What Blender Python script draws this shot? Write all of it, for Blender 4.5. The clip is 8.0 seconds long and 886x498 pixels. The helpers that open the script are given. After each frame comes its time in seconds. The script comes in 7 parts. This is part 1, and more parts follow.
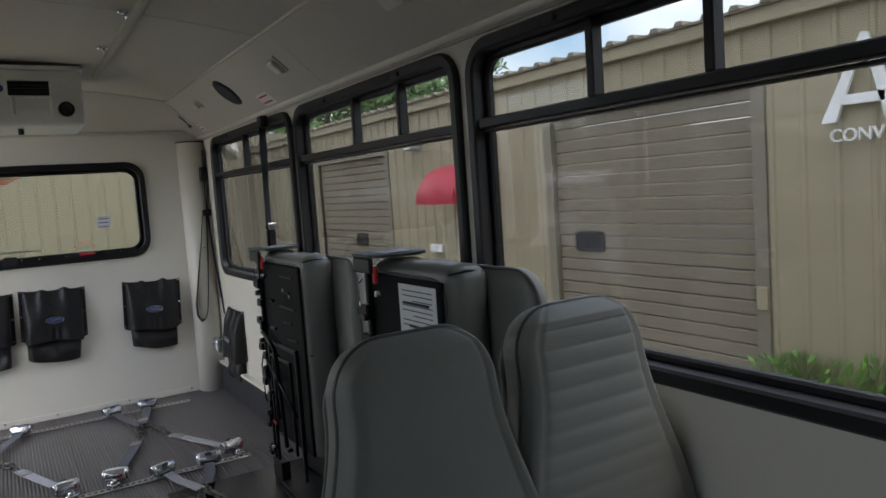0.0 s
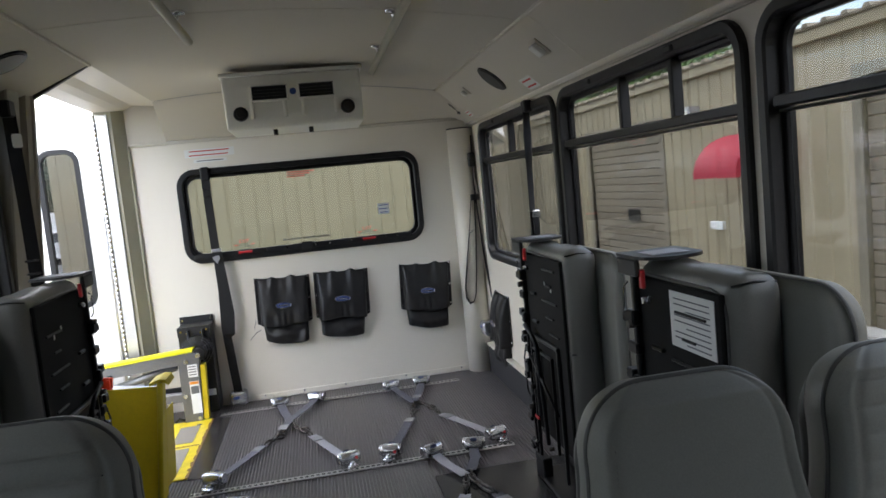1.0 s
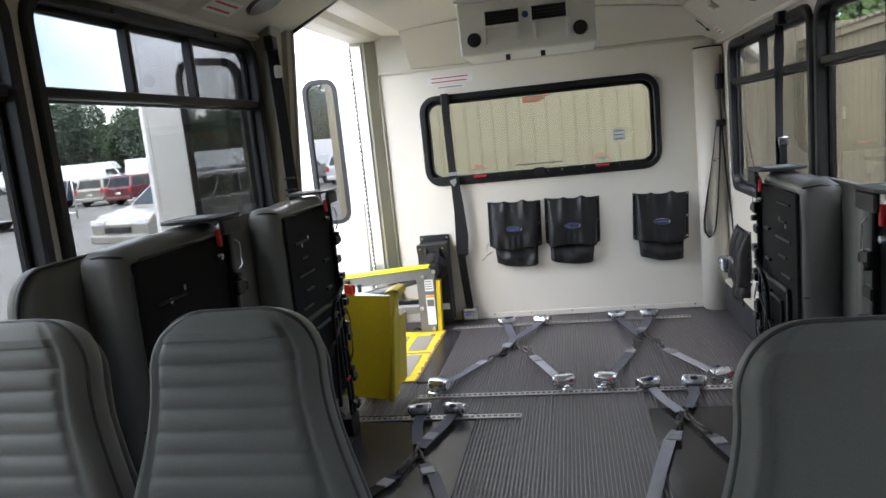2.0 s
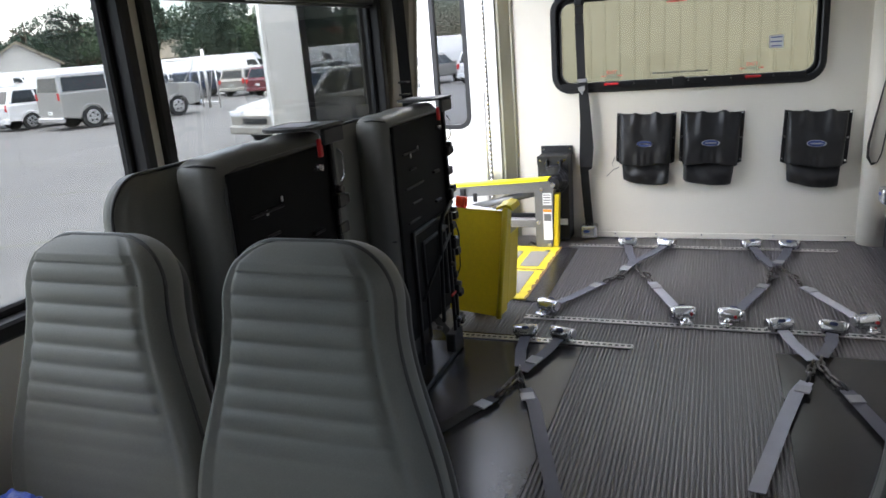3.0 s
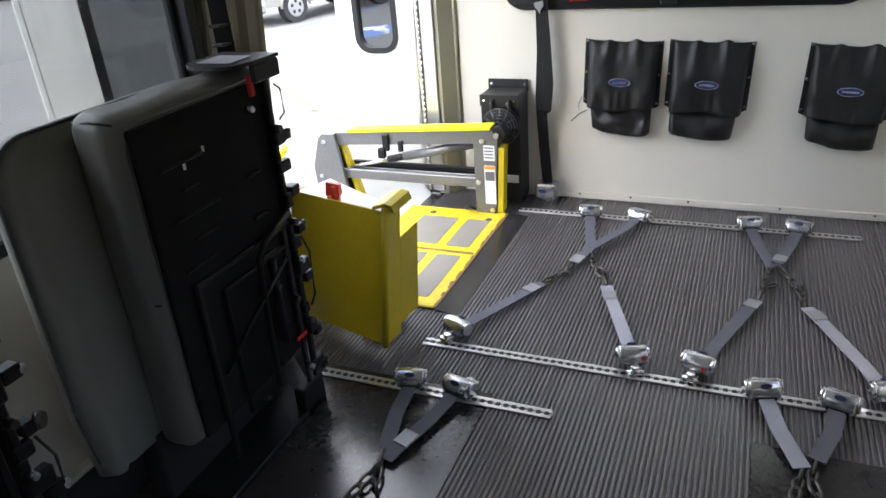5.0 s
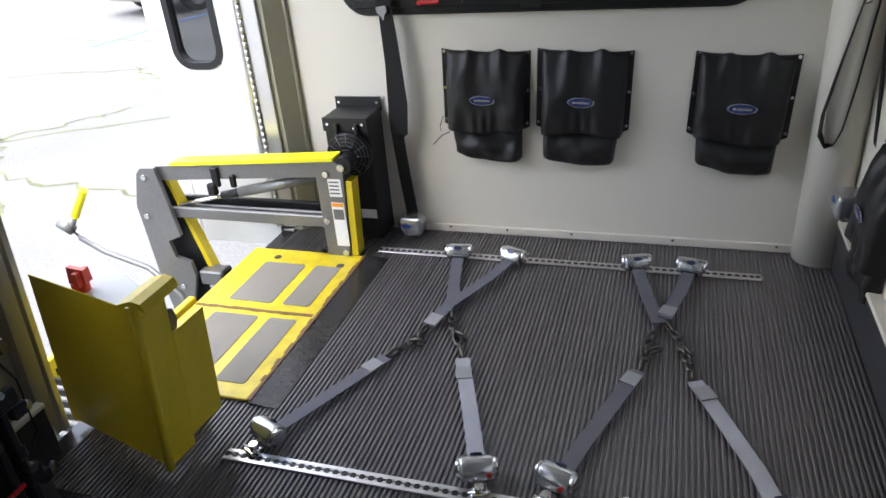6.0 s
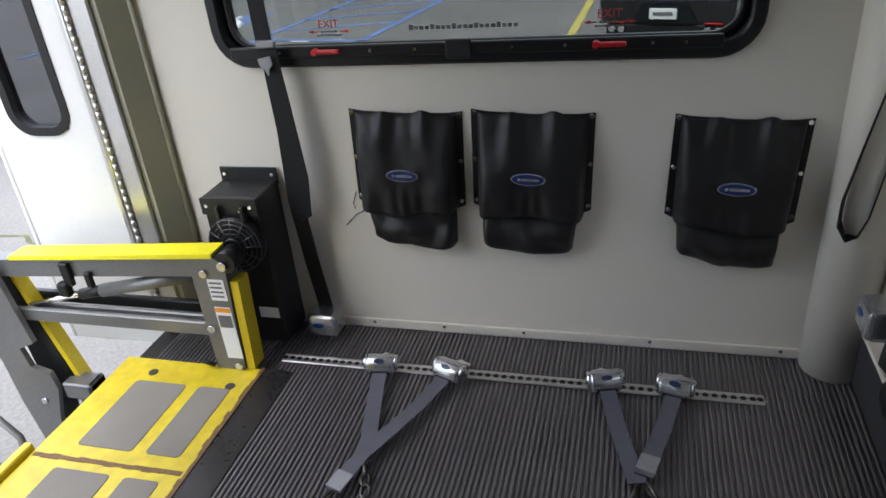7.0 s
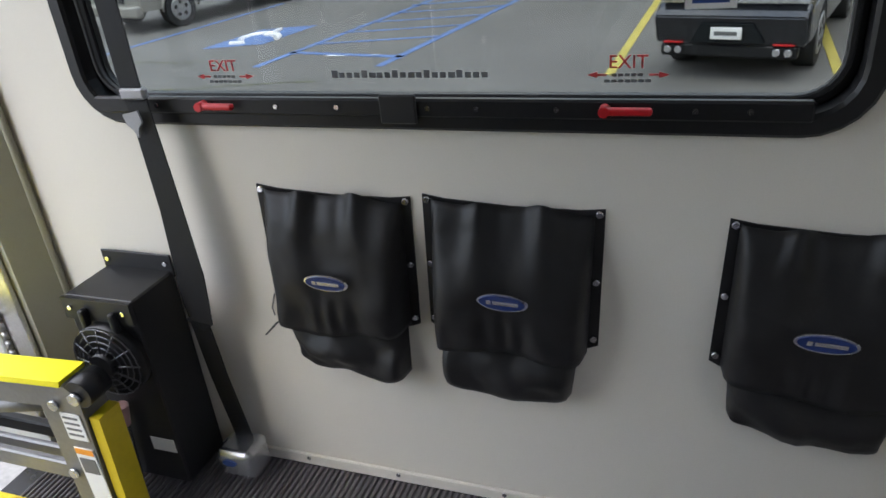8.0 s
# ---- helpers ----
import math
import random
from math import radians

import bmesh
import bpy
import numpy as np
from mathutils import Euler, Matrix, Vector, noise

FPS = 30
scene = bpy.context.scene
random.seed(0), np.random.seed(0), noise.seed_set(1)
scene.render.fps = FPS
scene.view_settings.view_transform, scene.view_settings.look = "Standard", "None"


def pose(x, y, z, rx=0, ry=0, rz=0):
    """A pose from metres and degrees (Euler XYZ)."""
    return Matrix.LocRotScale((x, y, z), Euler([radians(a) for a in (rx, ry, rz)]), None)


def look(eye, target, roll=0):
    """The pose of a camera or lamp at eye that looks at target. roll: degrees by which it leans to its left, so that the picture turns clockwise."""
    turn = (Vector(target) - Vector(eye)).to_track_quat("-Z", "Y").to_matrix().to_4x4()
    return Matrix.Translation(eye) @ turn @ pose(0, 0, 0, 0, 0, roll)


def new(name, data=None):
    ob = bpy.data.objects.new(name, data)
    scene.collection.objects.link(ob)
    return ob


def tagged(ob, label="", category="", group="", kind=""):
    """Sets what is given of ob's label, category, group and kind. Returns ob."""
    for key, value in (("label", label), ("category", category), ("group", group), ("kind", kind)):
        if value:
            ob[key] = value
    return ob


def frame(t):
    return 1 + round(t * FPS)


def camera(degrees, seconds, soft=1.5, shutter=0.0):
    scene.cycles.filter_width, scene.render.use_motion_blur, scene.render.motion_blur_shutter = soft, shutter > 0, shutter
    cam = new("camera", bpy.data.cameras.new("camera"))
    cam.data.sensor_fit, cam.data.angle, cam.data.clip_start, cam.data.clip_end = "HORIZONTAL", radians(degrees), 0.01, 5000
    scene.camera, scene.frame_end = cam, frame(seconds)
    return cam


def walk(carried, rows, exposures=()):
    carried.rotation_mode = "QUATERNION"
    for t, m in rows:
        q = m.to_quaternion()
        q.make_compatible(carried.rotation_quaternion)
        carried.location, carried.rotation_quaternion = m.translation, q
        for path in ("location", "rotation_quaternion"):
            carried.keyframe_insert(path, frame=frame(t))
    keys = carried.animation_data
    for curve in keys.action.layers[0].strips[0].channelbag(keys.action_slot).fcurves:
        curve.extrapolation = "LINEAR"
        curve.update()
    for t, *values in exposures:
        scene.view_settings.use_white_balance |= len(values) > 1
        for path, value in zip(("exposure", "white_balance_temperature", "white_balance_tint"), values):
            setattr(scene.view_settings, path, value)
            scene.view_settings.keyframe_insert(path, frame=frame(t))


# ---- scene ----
cam = camera(63.4, 8.0, soft=1.6)
PATH = [
    (0, (0.054, -0.435, 1.22), (1.091, 1.266, 1.047), -4.0),
    (0.5, (0.142, -0.359, 1.269), (0.835, 1.51, 1.118), -4.6),
    (0.7, (0.147, -0.327, 1.292), (0.699, 1.588, 1.128), -5.8),
    (1, (0.147, -0.291, 1.278), (0.485, 1.671, 1.093), -5.7),
    (1.5, (0.195, -0.257, 1.307), (0.189, 1.731, 1.084), -5.9),
    (2, (0.279, -0.311, 1.255), (-0.088, 1.63, 0.942), -5.8),
    (2.2, (0.291, -0.331, 1.254), (-0.187, 1.574, 0.877), -5.6),
    (3.3, (0.29, 0.009, 1.312), (-0.452, 1.771, 0.724), -4.5),
    (3.5, (0.297, 0.119, 1.345), (-0.465, 1.864, 0.732), -4.6),
    (4, (0.355, 0.369, 1.37), (-0.44, 2.066, 0.671), -4.4),
    (4.2, (0.383, 0.48, 1.377), (-0.411, 2.16, 0.636), -4.4),
    (5.3, (0.457, 1.248, 1.395), (-0.244, 2.892, 0.496), -4.7),
    (5.5, (0.506, 1.387, 1.382), (-0.168, 3.034, 0.469), -4.9),
    (6, (0.58, 1.724, 1.389), (-0.001, 3.397, 0.46), -5.0),
    (6.5, (0.586, 2.108, 1.422), (0.036, 3.784, 0.479), -5.4),
    (7, (0.549, 2.462, 1.412), (0.043, 4.148, 0.462), -5.5),
    (7.5, (0.605, 2.818, 1.404), (0.06, 4.495, 0.461), -5.8),
    (8, (0.585, 3.209, 1.321), (-0.06, 4.867, 0.407), -5.6),
]
walk(cam, [(t, look(eye, target, roll)) for t, eye, target, roll in PATH], exposures=[(0.0, 1.68), (0.5, 1.88), (1.5, 2.15), (2.2, 2.38), (3.5, 2.42), (5.5, 2.15), (6.3, 1.65), (7.0, 1.34), (7.6, 1.5), (8.0, 1.65)])

# ---- light ----
world = bpy.data.worlds.new("sky")
scene.world = world
world.use_nodes = True
wn, wl = world.node_tree.nodes, world.node_tree.links
sky = wn.new("ShaderNodeTexSky")
sky.sky_type, sky.sun_disc = "NISHITA", False
sky.sun_elevation, sky.sun_rotation = radians(71), radians(166)
cloud = wn.new("ShaderNodeTexNoise")
cloud.inputs["Scale"].default_value, cloud.inputs["Detail"].default_value = 3.0, 8.0
ramp = wn.new("ShaderNodeValToRGB")
ramp.color_ramp.elements[0].position, ramp.color_ramp.elements[1].position = 0.38, 0.68
mixc = wn.new("ShaderNodeMixRGB")
mixc.inputs["Color2"].default_value = (9.0, 8.65, 8.5, 1)
wl.new(cloud.outputs["Fac"], ramp.inputs["Fac"])
wl.new(ramp.outputs["Color"], mixc.inputs["Fac"])
wl.new(sky.outputs["Color"], mixc.inputs["Color1"])
# an overcast dome: brighter overhead than at the horizon
way, split, rise = wn.new("ShaderNodeTexCoord"), wn.new("ShaderNodeSeparateXYZ"), wn.new("ShaderNodeMapRange")
rise.inputs["From Min"].default_value, rise.inputs["From Max"].default_value = 0.0, 0.9
rise.inputs["To Min"].default_value, rise.inputs["To Max"].default_value = 0.45, 1.2
dome = wn.new("ShaderNodeVectorMath")
dome.operation = "SCALE"
wl.new(way.outputs["Generated"], split.inputs[0]), wl.new(split.outputs["Z"], rise.inputs["Value"])
wl.new(mixc.outputs["Color"], dome.inputs[0]), wl.new(rise.outputs["Result"], dome.inputs["Scale"])
wl.new(dome.outputs["Vector"], wn["Background"].inputs["Color"])
wn["Background"].inputs["Strength"].default_value = 0.35
sun = new("sun", bpy.data.lights.new("sun", "SUN"))
sun.data.energy, sun.data.angle, sun.data.color = 0.7, radians(40), (1.0, 0.955, 0.88)
sun.matrix_world = look((1, -4, 12), (0, 0, 0))


# ---- materials ----
def material(name, color, rough=0.5, metal=0.0, grain=40.0, vary=0.12, big=3.0, bump=0.1, dist=0.002, coat=0.0, random_tone=0.0, spec=0.5, sheen_vary=0.08):
    """A surface with tone variation at two scales and fine relief."""
    m = bpy.data.materials.new(name)
    m.use_nodes = True
    n, l = m.node_tree.nodes, m.node_tree.links
    p = n["Principled BSDF"]
    p.inputs["Roughness"].default_value, p.inputs["Metallic"].default_value = rough, metal
    p.inputs["Coat Weight"].default_value, p.inputs["Specular IOR Level"].default_value = coat, spec
    tc = n.new("ShaderNodeTexCoord")
    n1, n2 = n.new("ShaderNodeTexNoise"), n.new("ShaderNodeTexNoise")
    n1.inputs["Scale"].default_value, n2.inputs["Scale"].default_value = grain, big
    n1.inputs["Detail"].default_value, n2.inputs["Detail"].default_value = 4.0, 5.0
    for q in (n1, n2):
        l.new(tc.outputs["Object"], q.inputs["Vector"])
    add = n.new("ShaderNodeMath")
    add.operation = "ADD"
    l.new(n1.outputs["Fac"], add.inputs[0]), l.new(n2.outputs["Fac"], add.inputs[1])
    ra = n.new("ShaderNodeMapRange")
    ra.inputs["From Min"].default_value, ra.inputs["From Max"].default_value = 0.6, 1.4
    ra.inputs["To Min"].default_value, ra.inputs["To Max"].default_value = 1 - vary, 1 + vary
    l.new(add.outputs[0], ra.inputs["Value"])
    tone = ra.outputs["Result"]
    if random_tone:
        oi = n.new("ShaderNodeObjectInfo")
        rr = n.new("ShaderNodeMapRange")
        rr.inputs["To Min"].default_value, rr.inputs["To Max"].default_value = 1 - random_tone, 1 + random_tone
        l.new(oi.outputs["Random"], rr.inputs["Value"])
        mu = n.new("ShaderNodeMath")
        mu.operation = "MULTIPLY"
        l.new(tone, mu.inputs[0]), l.new(rr.outputs["Result"], mu.inputs[1])
        tone = mu.outputs[0]
    sc = n.new("ShaderNodeVectorMath")
    sc.operation = "SCALE"
    sc.inputs[0].default_value = color[:3]
    l.new(tone, sc.inputs["Scale"])
    l.new(sc.outputs["Vector"], p.inputs["Base Color"])
    r2 = n.new("ShaderNodeMapRange")
    r2.inputs["To Min"].default_value, r2.inputs["To Max"].default_value = max(0.02, rough - sheen_vary), min(1.0, rough + sheen_vary)
    l.new(n2.outputs["Fac"], r2.inputs["Value"])
    l.new(r2.outputs["Result"], p.inputs["Roughness"])
    if bump:
        b = n.new("ShaderNodeBump")
        b.inputs["Strength"].default_value, b.inputs["Distance"].default_value = bump, dist
        l.new(n1.outputs["Fac"], b.inputs["Height"])
        l.new(b.outputs["Normal"], p.inputs["Normal"])
    return m


def glass(name, tint, gloss=1.0):
    """A thin pane: see-through with a tint, with mirror gloss that grows at a slant."""
    m = bpy.data.materials.new(name)
    m.use_nodes = True
    n, l = m.node_tree.nodes, m.node_tree.links
    n.remove(n["Principled BSDF"])
    t, g, mix, lw = n.new("ShaderNodeBsdfTransparent"), n.new("ShaderNodeBsdfGlossy"), n.new("ShaderNodeMixShader"), n.new("ShaderNodeLayerWeight")
    t.inputs["Color"].default_value = (*[c ** 0.5 for c in tint], 1)
    g.inputs["Roughness"].default_value = 0.015
    g.inputs["Color"].default_value = (gloss, gloss, gloss, 1)
    lw.inputs["Blend"].default_value = 0.5
    pw, ra = n.new("ShaderNodeMath"), n.new("ShaderNodeMapRange")
    pw.operation, pw.inputs[1].default_value = "POWER", 5.0
    ra.inputs["To Min"].default_value, ra.inputs["To Max"].default_value = 0.022, 0.7
    l.new(lw.outputs["Facing"], pw.inputs[0]), l.new(pw.outputs[0], ra.inputs["Value"])
    l.new(ra.outputs["Result"], mix.inputs["Fac"])
    l.new(t.outputs[0], mix.inputs[1]), l.new(g.outputs[0], mix.inputs[2])
    l.new(mix.outputs[0], n["Material Output"].inputs["Surface"])
    return m


WALL = material("cream_wall_panel", (0.72, 0.675, 0.59), 0.45, grain=300, vary=0.035, big=2.5, bump=0.06)
CEIL = material("grey_headliner", (0.58, 0.545, 0.47), 0.75, grain=500, vary=0.04, big=2, bump=0.15)
POST = material("olive_painted_post", (0.36, 0.345, 0.26), 0.4, grain=200, vary=0.04)
# the post paint again, darkened to carry the front post's shade
TAUPESHADE = material("shaded_post_paint", (0.27, 0.25, 0.205), 0.45, grain=200, vary=0.05)
WHITE = material("white_gelcoat", (0.72, 0.72, 0.70), 0.25, grain=60, vary=0.03, coat=0.4)
ACWHITE = material("white_moulded_plastic", (0.78, 0.77, 0.70), 0.4, grain=200, vary=0.03)
BLACK = material("black_rubber_frame", (0.010, 0.010, 0.011), 0.4, grain=120, vary=0.3, spec=0.35)
BLACKP = material("black_powder_coat", (0.016, 0.016, 0.017), 0.45, grain=400, vary=0.25, bump=0.2, spec=0.35)
STEELB = material("black_steel", (0.012, 0.012, 0.013), 0.38, grain=80, vary=0.4, metal=0.3, spec=0.3)
RUBBER = material("ribbed_black_rubber", (0.118, 0.108, 0.110), 0.33, grain=90, vary=0.10, big=3, bump=0.03, sheen_vary=0.02)
SMOOTHR = material("smooth_black_rubber", (0.024, 0.0225, 0.0225), 0.24, grain=60, vary=0.4, big=3, bump=0.1)
DARKPANEL = material("charcoal_side_panel", (0.03, 0.03, 0.033), 0.55, grain=200, vary=0.25)
VINYL = material("grey_vinyl", (0.172, 0.174, 0.155), 0.48, grain=350, vary=0.12, big=6, bump=0.25, dist=0.001)
FOLDV = material("folding_seat_vinyl", (0.112, 0.113, 0.102), 0.34, grain=300, vary=0.15, big=6, bump=0.3, dist=0.001)
# black board, with colour and gloss lowered further to hold the shadow there
MATTESHADE = material("shaded_black_board", (0.005, 0.005, 0.005), 0.8, grain=200, vary=0.3, spec=0.22)
WEED = material("bright_weed_green", (0.10, 0.21, 0.03), 0.55, grain=8, vary=0.4, big=2)
VINYLD = material("dark_grey_vinyl", (0.06, 0.061, 0.058), 0.33, grain=350, vary=0.15, big=6, bump=0.25, dist=0.001)
YELLOW = material("yellow_safety_paint", (0.62, 0.47, 0.015), 0.42, grain=60, vary=0.08, big=7, bump=0.08)
BRIGHTY = material("bright_yellow_pad", (0.80, 0.72, 0.01), 0.5, grain=90, vary=0.06)
LIFTGREY = material("grey_lift_steel", (0.16, 0.16, 0.16), 0.38, metal=0.5, grain=80, vary=0.15)
GRIP = material("grey_grip_tape", (0.21, 0.19, 0.16), 0.85, grain=700, vary=0.3, bump=0.5)
RUST = material("worn_brown_edge", (0.16, 0.085, 0.03), 0.7, grain=60, vary=0.5)
ALU = material("aluminium_track", (0.62, 0.61, 0.60), 0.32, metal=0.9, grain=150, vary=0.15)
CHROME = material("chrome", (0.80, 0.80, 0.82), 0.16, metal=1.0, grain=80, vary=0.08)
RETR = material("silver_retractor_shell", (0.55, 0.56, 0.58), 0.25, metal=0.85, grain=90, vary=0.1)
STRAP = material("grey_webbing", (0.105, 0.104, 0.125), 0.62, grain=600, vary=0.2, big=12, bump=0.4)
STRAPL = material("silver_webbing", (0.36, 0.36, 0.40), 0.5, grain=600, vary=0.15, big=12, bump=0.4)
STRAPB = material("black_webbing", (0.011, 0.011, 0.012), 0.6, grain=600, vary=0.2, bump=0.4, spec=0.25)
POUCH = material("black_pouch_vinyl", (0.0125, 0.0118, 0.0122), 0.50, grain=30, vary=0.25, big=9, bump=0.3, dist=0.004, spec=0.36)
LINKM = material("dark_steel_links", (0.10, 0.092, 0.085), 0.3, metal=0.9, grain=120, vary=0.4)
PLATEY = material("worn_yellow_plate", (0.62, 0.48, 0.02), 0.38, grain=24, vary=0.22, big=6, bump=0.12)
PINK = material("faded_pink_rubber", (0.50, 0.30, 0.28), 0.6)
GUARD = material("grey_fan_wire", (0.10, 0.10, 0.11), 0.3, metal=0.6)
BLUEN = material("navy_badge", (0.018, 0.035, 0.13), 0.3)
BLUE = material("blue_badge", (0.03, 0.07, 0.26), 0.3)
BADGED = material("dark_blue_badge", (0.02, 0.032, 0.09), 0.35)
SILVER = material("silver_badge_rim", (0.7, 0.7, 0.72), 0.25, metal=0.9)
RED = material("red_plastic", (0.55, 0.012, 0.02), 0.4)
REDINK = material("red_ink", (0.55, 0.03, 0.03), 0.6)
GREYINK = material("grey_ink", (0.12, 0.12, 0.12), 0.6)
ORANGE = material("orange_red_knob", (0.80, 0.06, 0.015), 0.4)
PAPER = material("white_paper", (0.75, 0.75, 0.73), 0.7, grain=100, vary=0.03)
TAGM = material("grey_belt_tag", (0.31, 0.31, 0.32), 0.45, metal=0.3, grain=200, vary=0.1)
LABELO = material("orange_label", (0.75, 0.28, 0.02), 0.5)
LENSM = material("frosted_lens", (0.70, 0.69, 0.64), 0.3)
BLUEBAG = material("blue_plastic_bag", (0.045, 0.085, 0.38), 0.35, grain=45, vary=0.2, bump=0.4, dist=0.004)
SIDING = material("tan_metal_siding", (0.30, 0.255, 0.165), 0.5, grain=30, vary=0.05, big=0.6)
GARAGE = material("taupe_garage_door", (0.185, 0.155, 0.11), 0.55, grain=30, vary=0.05, big=0.8)
TRIMB = material("brown_trim", (0.19, 0.165, 0.12), 0.55, grain=30, vary=0.06)
AWNING = material("red_awning_cloth", (0.33, 0.012, 0.03), 0.65, grain=150, vary=0.1)
CONCRETE = material("concrete", (0.42, 0.41, 0.38), 0.85, grain=25, vary=0.1, big=1.2, bump=0.3)
ASPHALT = material("weathered_asphalt", (0.118, 0.114, 0.106), 0.85, grain=40, vary=0.34, big=0.5, bump=0.4, dist=0.01)
CRACK = material("mossy_asphalt_crack", (0.085, 0.092, 0.038), 0.95, grain=6, vary=0.5)
PAINTB = material("faded_blue_road_paint", (0.085, 0.155, 0.34), 0.75, grain=18, vary=0.45)
PAINTY = material("yellow_road_paint", (0.42, 0.35, 0.07), 0.7, grain=25, vary=0.2)
PAINTW = material("white_road_paint", (0.7, 0.7, 0.7), 0.7, grain=25, vary=0.15)
LEAF = material("leaf_green", (0.032, 0.060, 0.022), 0.6, grain=3, vary=0.45, big=0.4, random_tone=0.2)
LEAFB = material("bright_leaf_green", (0.075, 0.14, 0.03), 0.6, grain=3, vary=0.45, big=0.4, random_tone=0.2)
LEAFD = material("dark_leaf_green", (0.015, 0.033, 0.017), 0.6, grain=3, vary=0.45, big=0.4, random_tone=0.2)
BARK = material("bark", (0.09, 0.07, 0.05), 0.9, grain=15, vary=0.3)
TYRE = material("tyre_rubber", (0.015, 0.015, 0.015), 0.8)
RIM = material("alloy_rim", (0.45, 0.45, 0.46), 0.3, metal=0.8)
CARGLASS = material("dark_car_glass", (0.016, 0.019, 0.021), 0.08, spec=0.25)
TAIL = material("tail_lamp_red", (0.40, 0.01, 0.012), 0.2)
HEADL = material("headlamp_lens", (0.6, 0.62, 0.65), 0.1)
CSILVER = material("silver_car_paint", (0.26, 0.256, 0.245), 0.32, metal=0.35, grain=20, vary=0.03, coat=0.6)
CWHITE = material("white_car_paint", (0.62, 0.62, 0.61), 0.25, grain=20, vary=0.03, coat=0.6)
CBLACK = material("black_car_paint", (0.012, 0.013, 0.016), 0.22, grain=20, vary=0.05, coat=0.8)
CBEIGE = material("champagne_car_paint", (0.27, 0.258, 0.23), 0.3, metal=0.4, grain=20, vary=0.03, coat=0.6)
CBLUE = material("navy_car_paint", (0.03, 0.04, 0.07), 0.25, grain=20, vary=0.05, coat=0.6)
CRED = material("dark_red_car_paint", (0.11, 0.02, 0.025), 0.25, grain=20, vary=0.05, coat=0.6)
GLASS = glass("tinted_bus_glass", (0.25, 0.258, 0.255), 0.8)
GLASSL = glass("left_tinted_glass", (0.285, 0.295, 0.29), 0.8)
GLASSU = glass("dark_upper_glass", (0.19, 0.20, 0.212), 0.8)
GLASSD = glass("dark_tinted_glass", (0.20, 0.21, 0.22), 0.8)
GLASSR = glass("rear_window_glass", (0.255, 0.277, 0.265), 0.8)


# ---- building blocks ----
def block(bm, x0, x1, y0, y1, z0, z1, bevel=0.0, seg=1):
    """A box between two corners, with its edges rounded off."""
    b = bmesh.new()
    bmesh.ops.create_cube(b, size=1.0, matrix=Matrix.Translation(((x0 + x1) / 2, (y0 + y1) / 2, (z0 + z1) / 2)) @ Matrix.Diagonal((abs(x1 - x0), abs(y1 - y0), abs(z1 - z0), 1)))
    if bevel:
        bmesh.ops.bevel(b, geom=b.edges[:], offset=bevel, segments=seg, affect="EDGES", profile=0.5)
    merge(bm, b)


def merge(bm, b, m=None):
    """Adds the bmesh b, moved by m, to bm."""
    if m is not None:
        bmesh.ops.transform(b, matrix=m, verts=b.verts[:])
    vs = {v: bm.verts.new(v.co) for v in b.verts}
    for f in b.faces:
        try:
            q = bm.faces.new([vs[v] for v in f.verts])
            q.smooth = f.smooth
        except ValueError:
            pass
    b.free()


def rod(bm, a, b, r, r2=None, seg=12, caps=True):
    """A round bar from a to b."""
    a, b = Vector(a), Vector(b)
    d = b - a
    c = bmesh.new()
    bmesh.ops.create_cone(c, cap_ends=caps, segments=seg, radius1=r, radius2=r if r2 is None else r2, depth=d.length)
    for f in c.faces:
        f.smooth = len(f.verts) == 4
    merge(bm, c, Matrix.Translation((a + b) / 2) @ d.to_track_quat("Z", "Y").to_matrix().to_4x4())


def tube(bm, pts, r, seg=8, closed=False):
    """A round tube along a line of points."""
    pts = [Vector(p) for p in pts]
    k, rings = len(pts), []
    for i, p in enumerate(pts):
        a = pts[i - 1] if (i or closed) else p
        b = pts[(i + 1) % k] if (i < k - 1 or closed) else p
        q = (b - a).to_track_quat("Z", "Y").to_matrix()
        rings.append([bm.verts.new(p + q @ Vector((r * math.cos(2 * math.pi * j / seg), r * math.sin(2 * math.pi * j / seg), 0))) for j in range(seg)])
    for i in range(k if closed else k - 1):
        u, v = rings[i], rings[(i + 1) % k]
        for j in range(seg):
            bm.faces.new((u[j], u[(j + 1) % seg], v[(j + 1) % seg], v[j])).smooth = True
    if not closed:
        bm.faces.new(rings[0][::-1]), bm.faces.new(rings[-1])


def ribbon(bm, pts, side, w, t=0.003):
    """A flat band of width w along a line of points; side: the way across it."""
    pts, rings = [Vector(p) for p in pts], []
    for i, p in enumerate(pts):
        d = (pts[min(i + 1, len(pts) - 1)] - pts[max(i - 1, 0)]).normalized()
        s = Vector(side[i] if isinstance(side, list) else side)
        s = (s - d * s.dot(d)).normalized()
        n = d.cross(s).normalized()
        rings.append([bm.verts.new(p + s * (w / 2) * a + n * (t / 2) * b) for a, b in ((-1, -1), (1, -1), (1, 1), (-1, 1))])
    for u, v in zip(rings, rings[1:]):
        for j in range(4):
            bm.faces.new((u[j], u[(j + 1) % 4], v[(j + 1) % 4], v[j]))
    bm.faces.new(rings[0][::-1]), bm.faces.new(rings[-1])


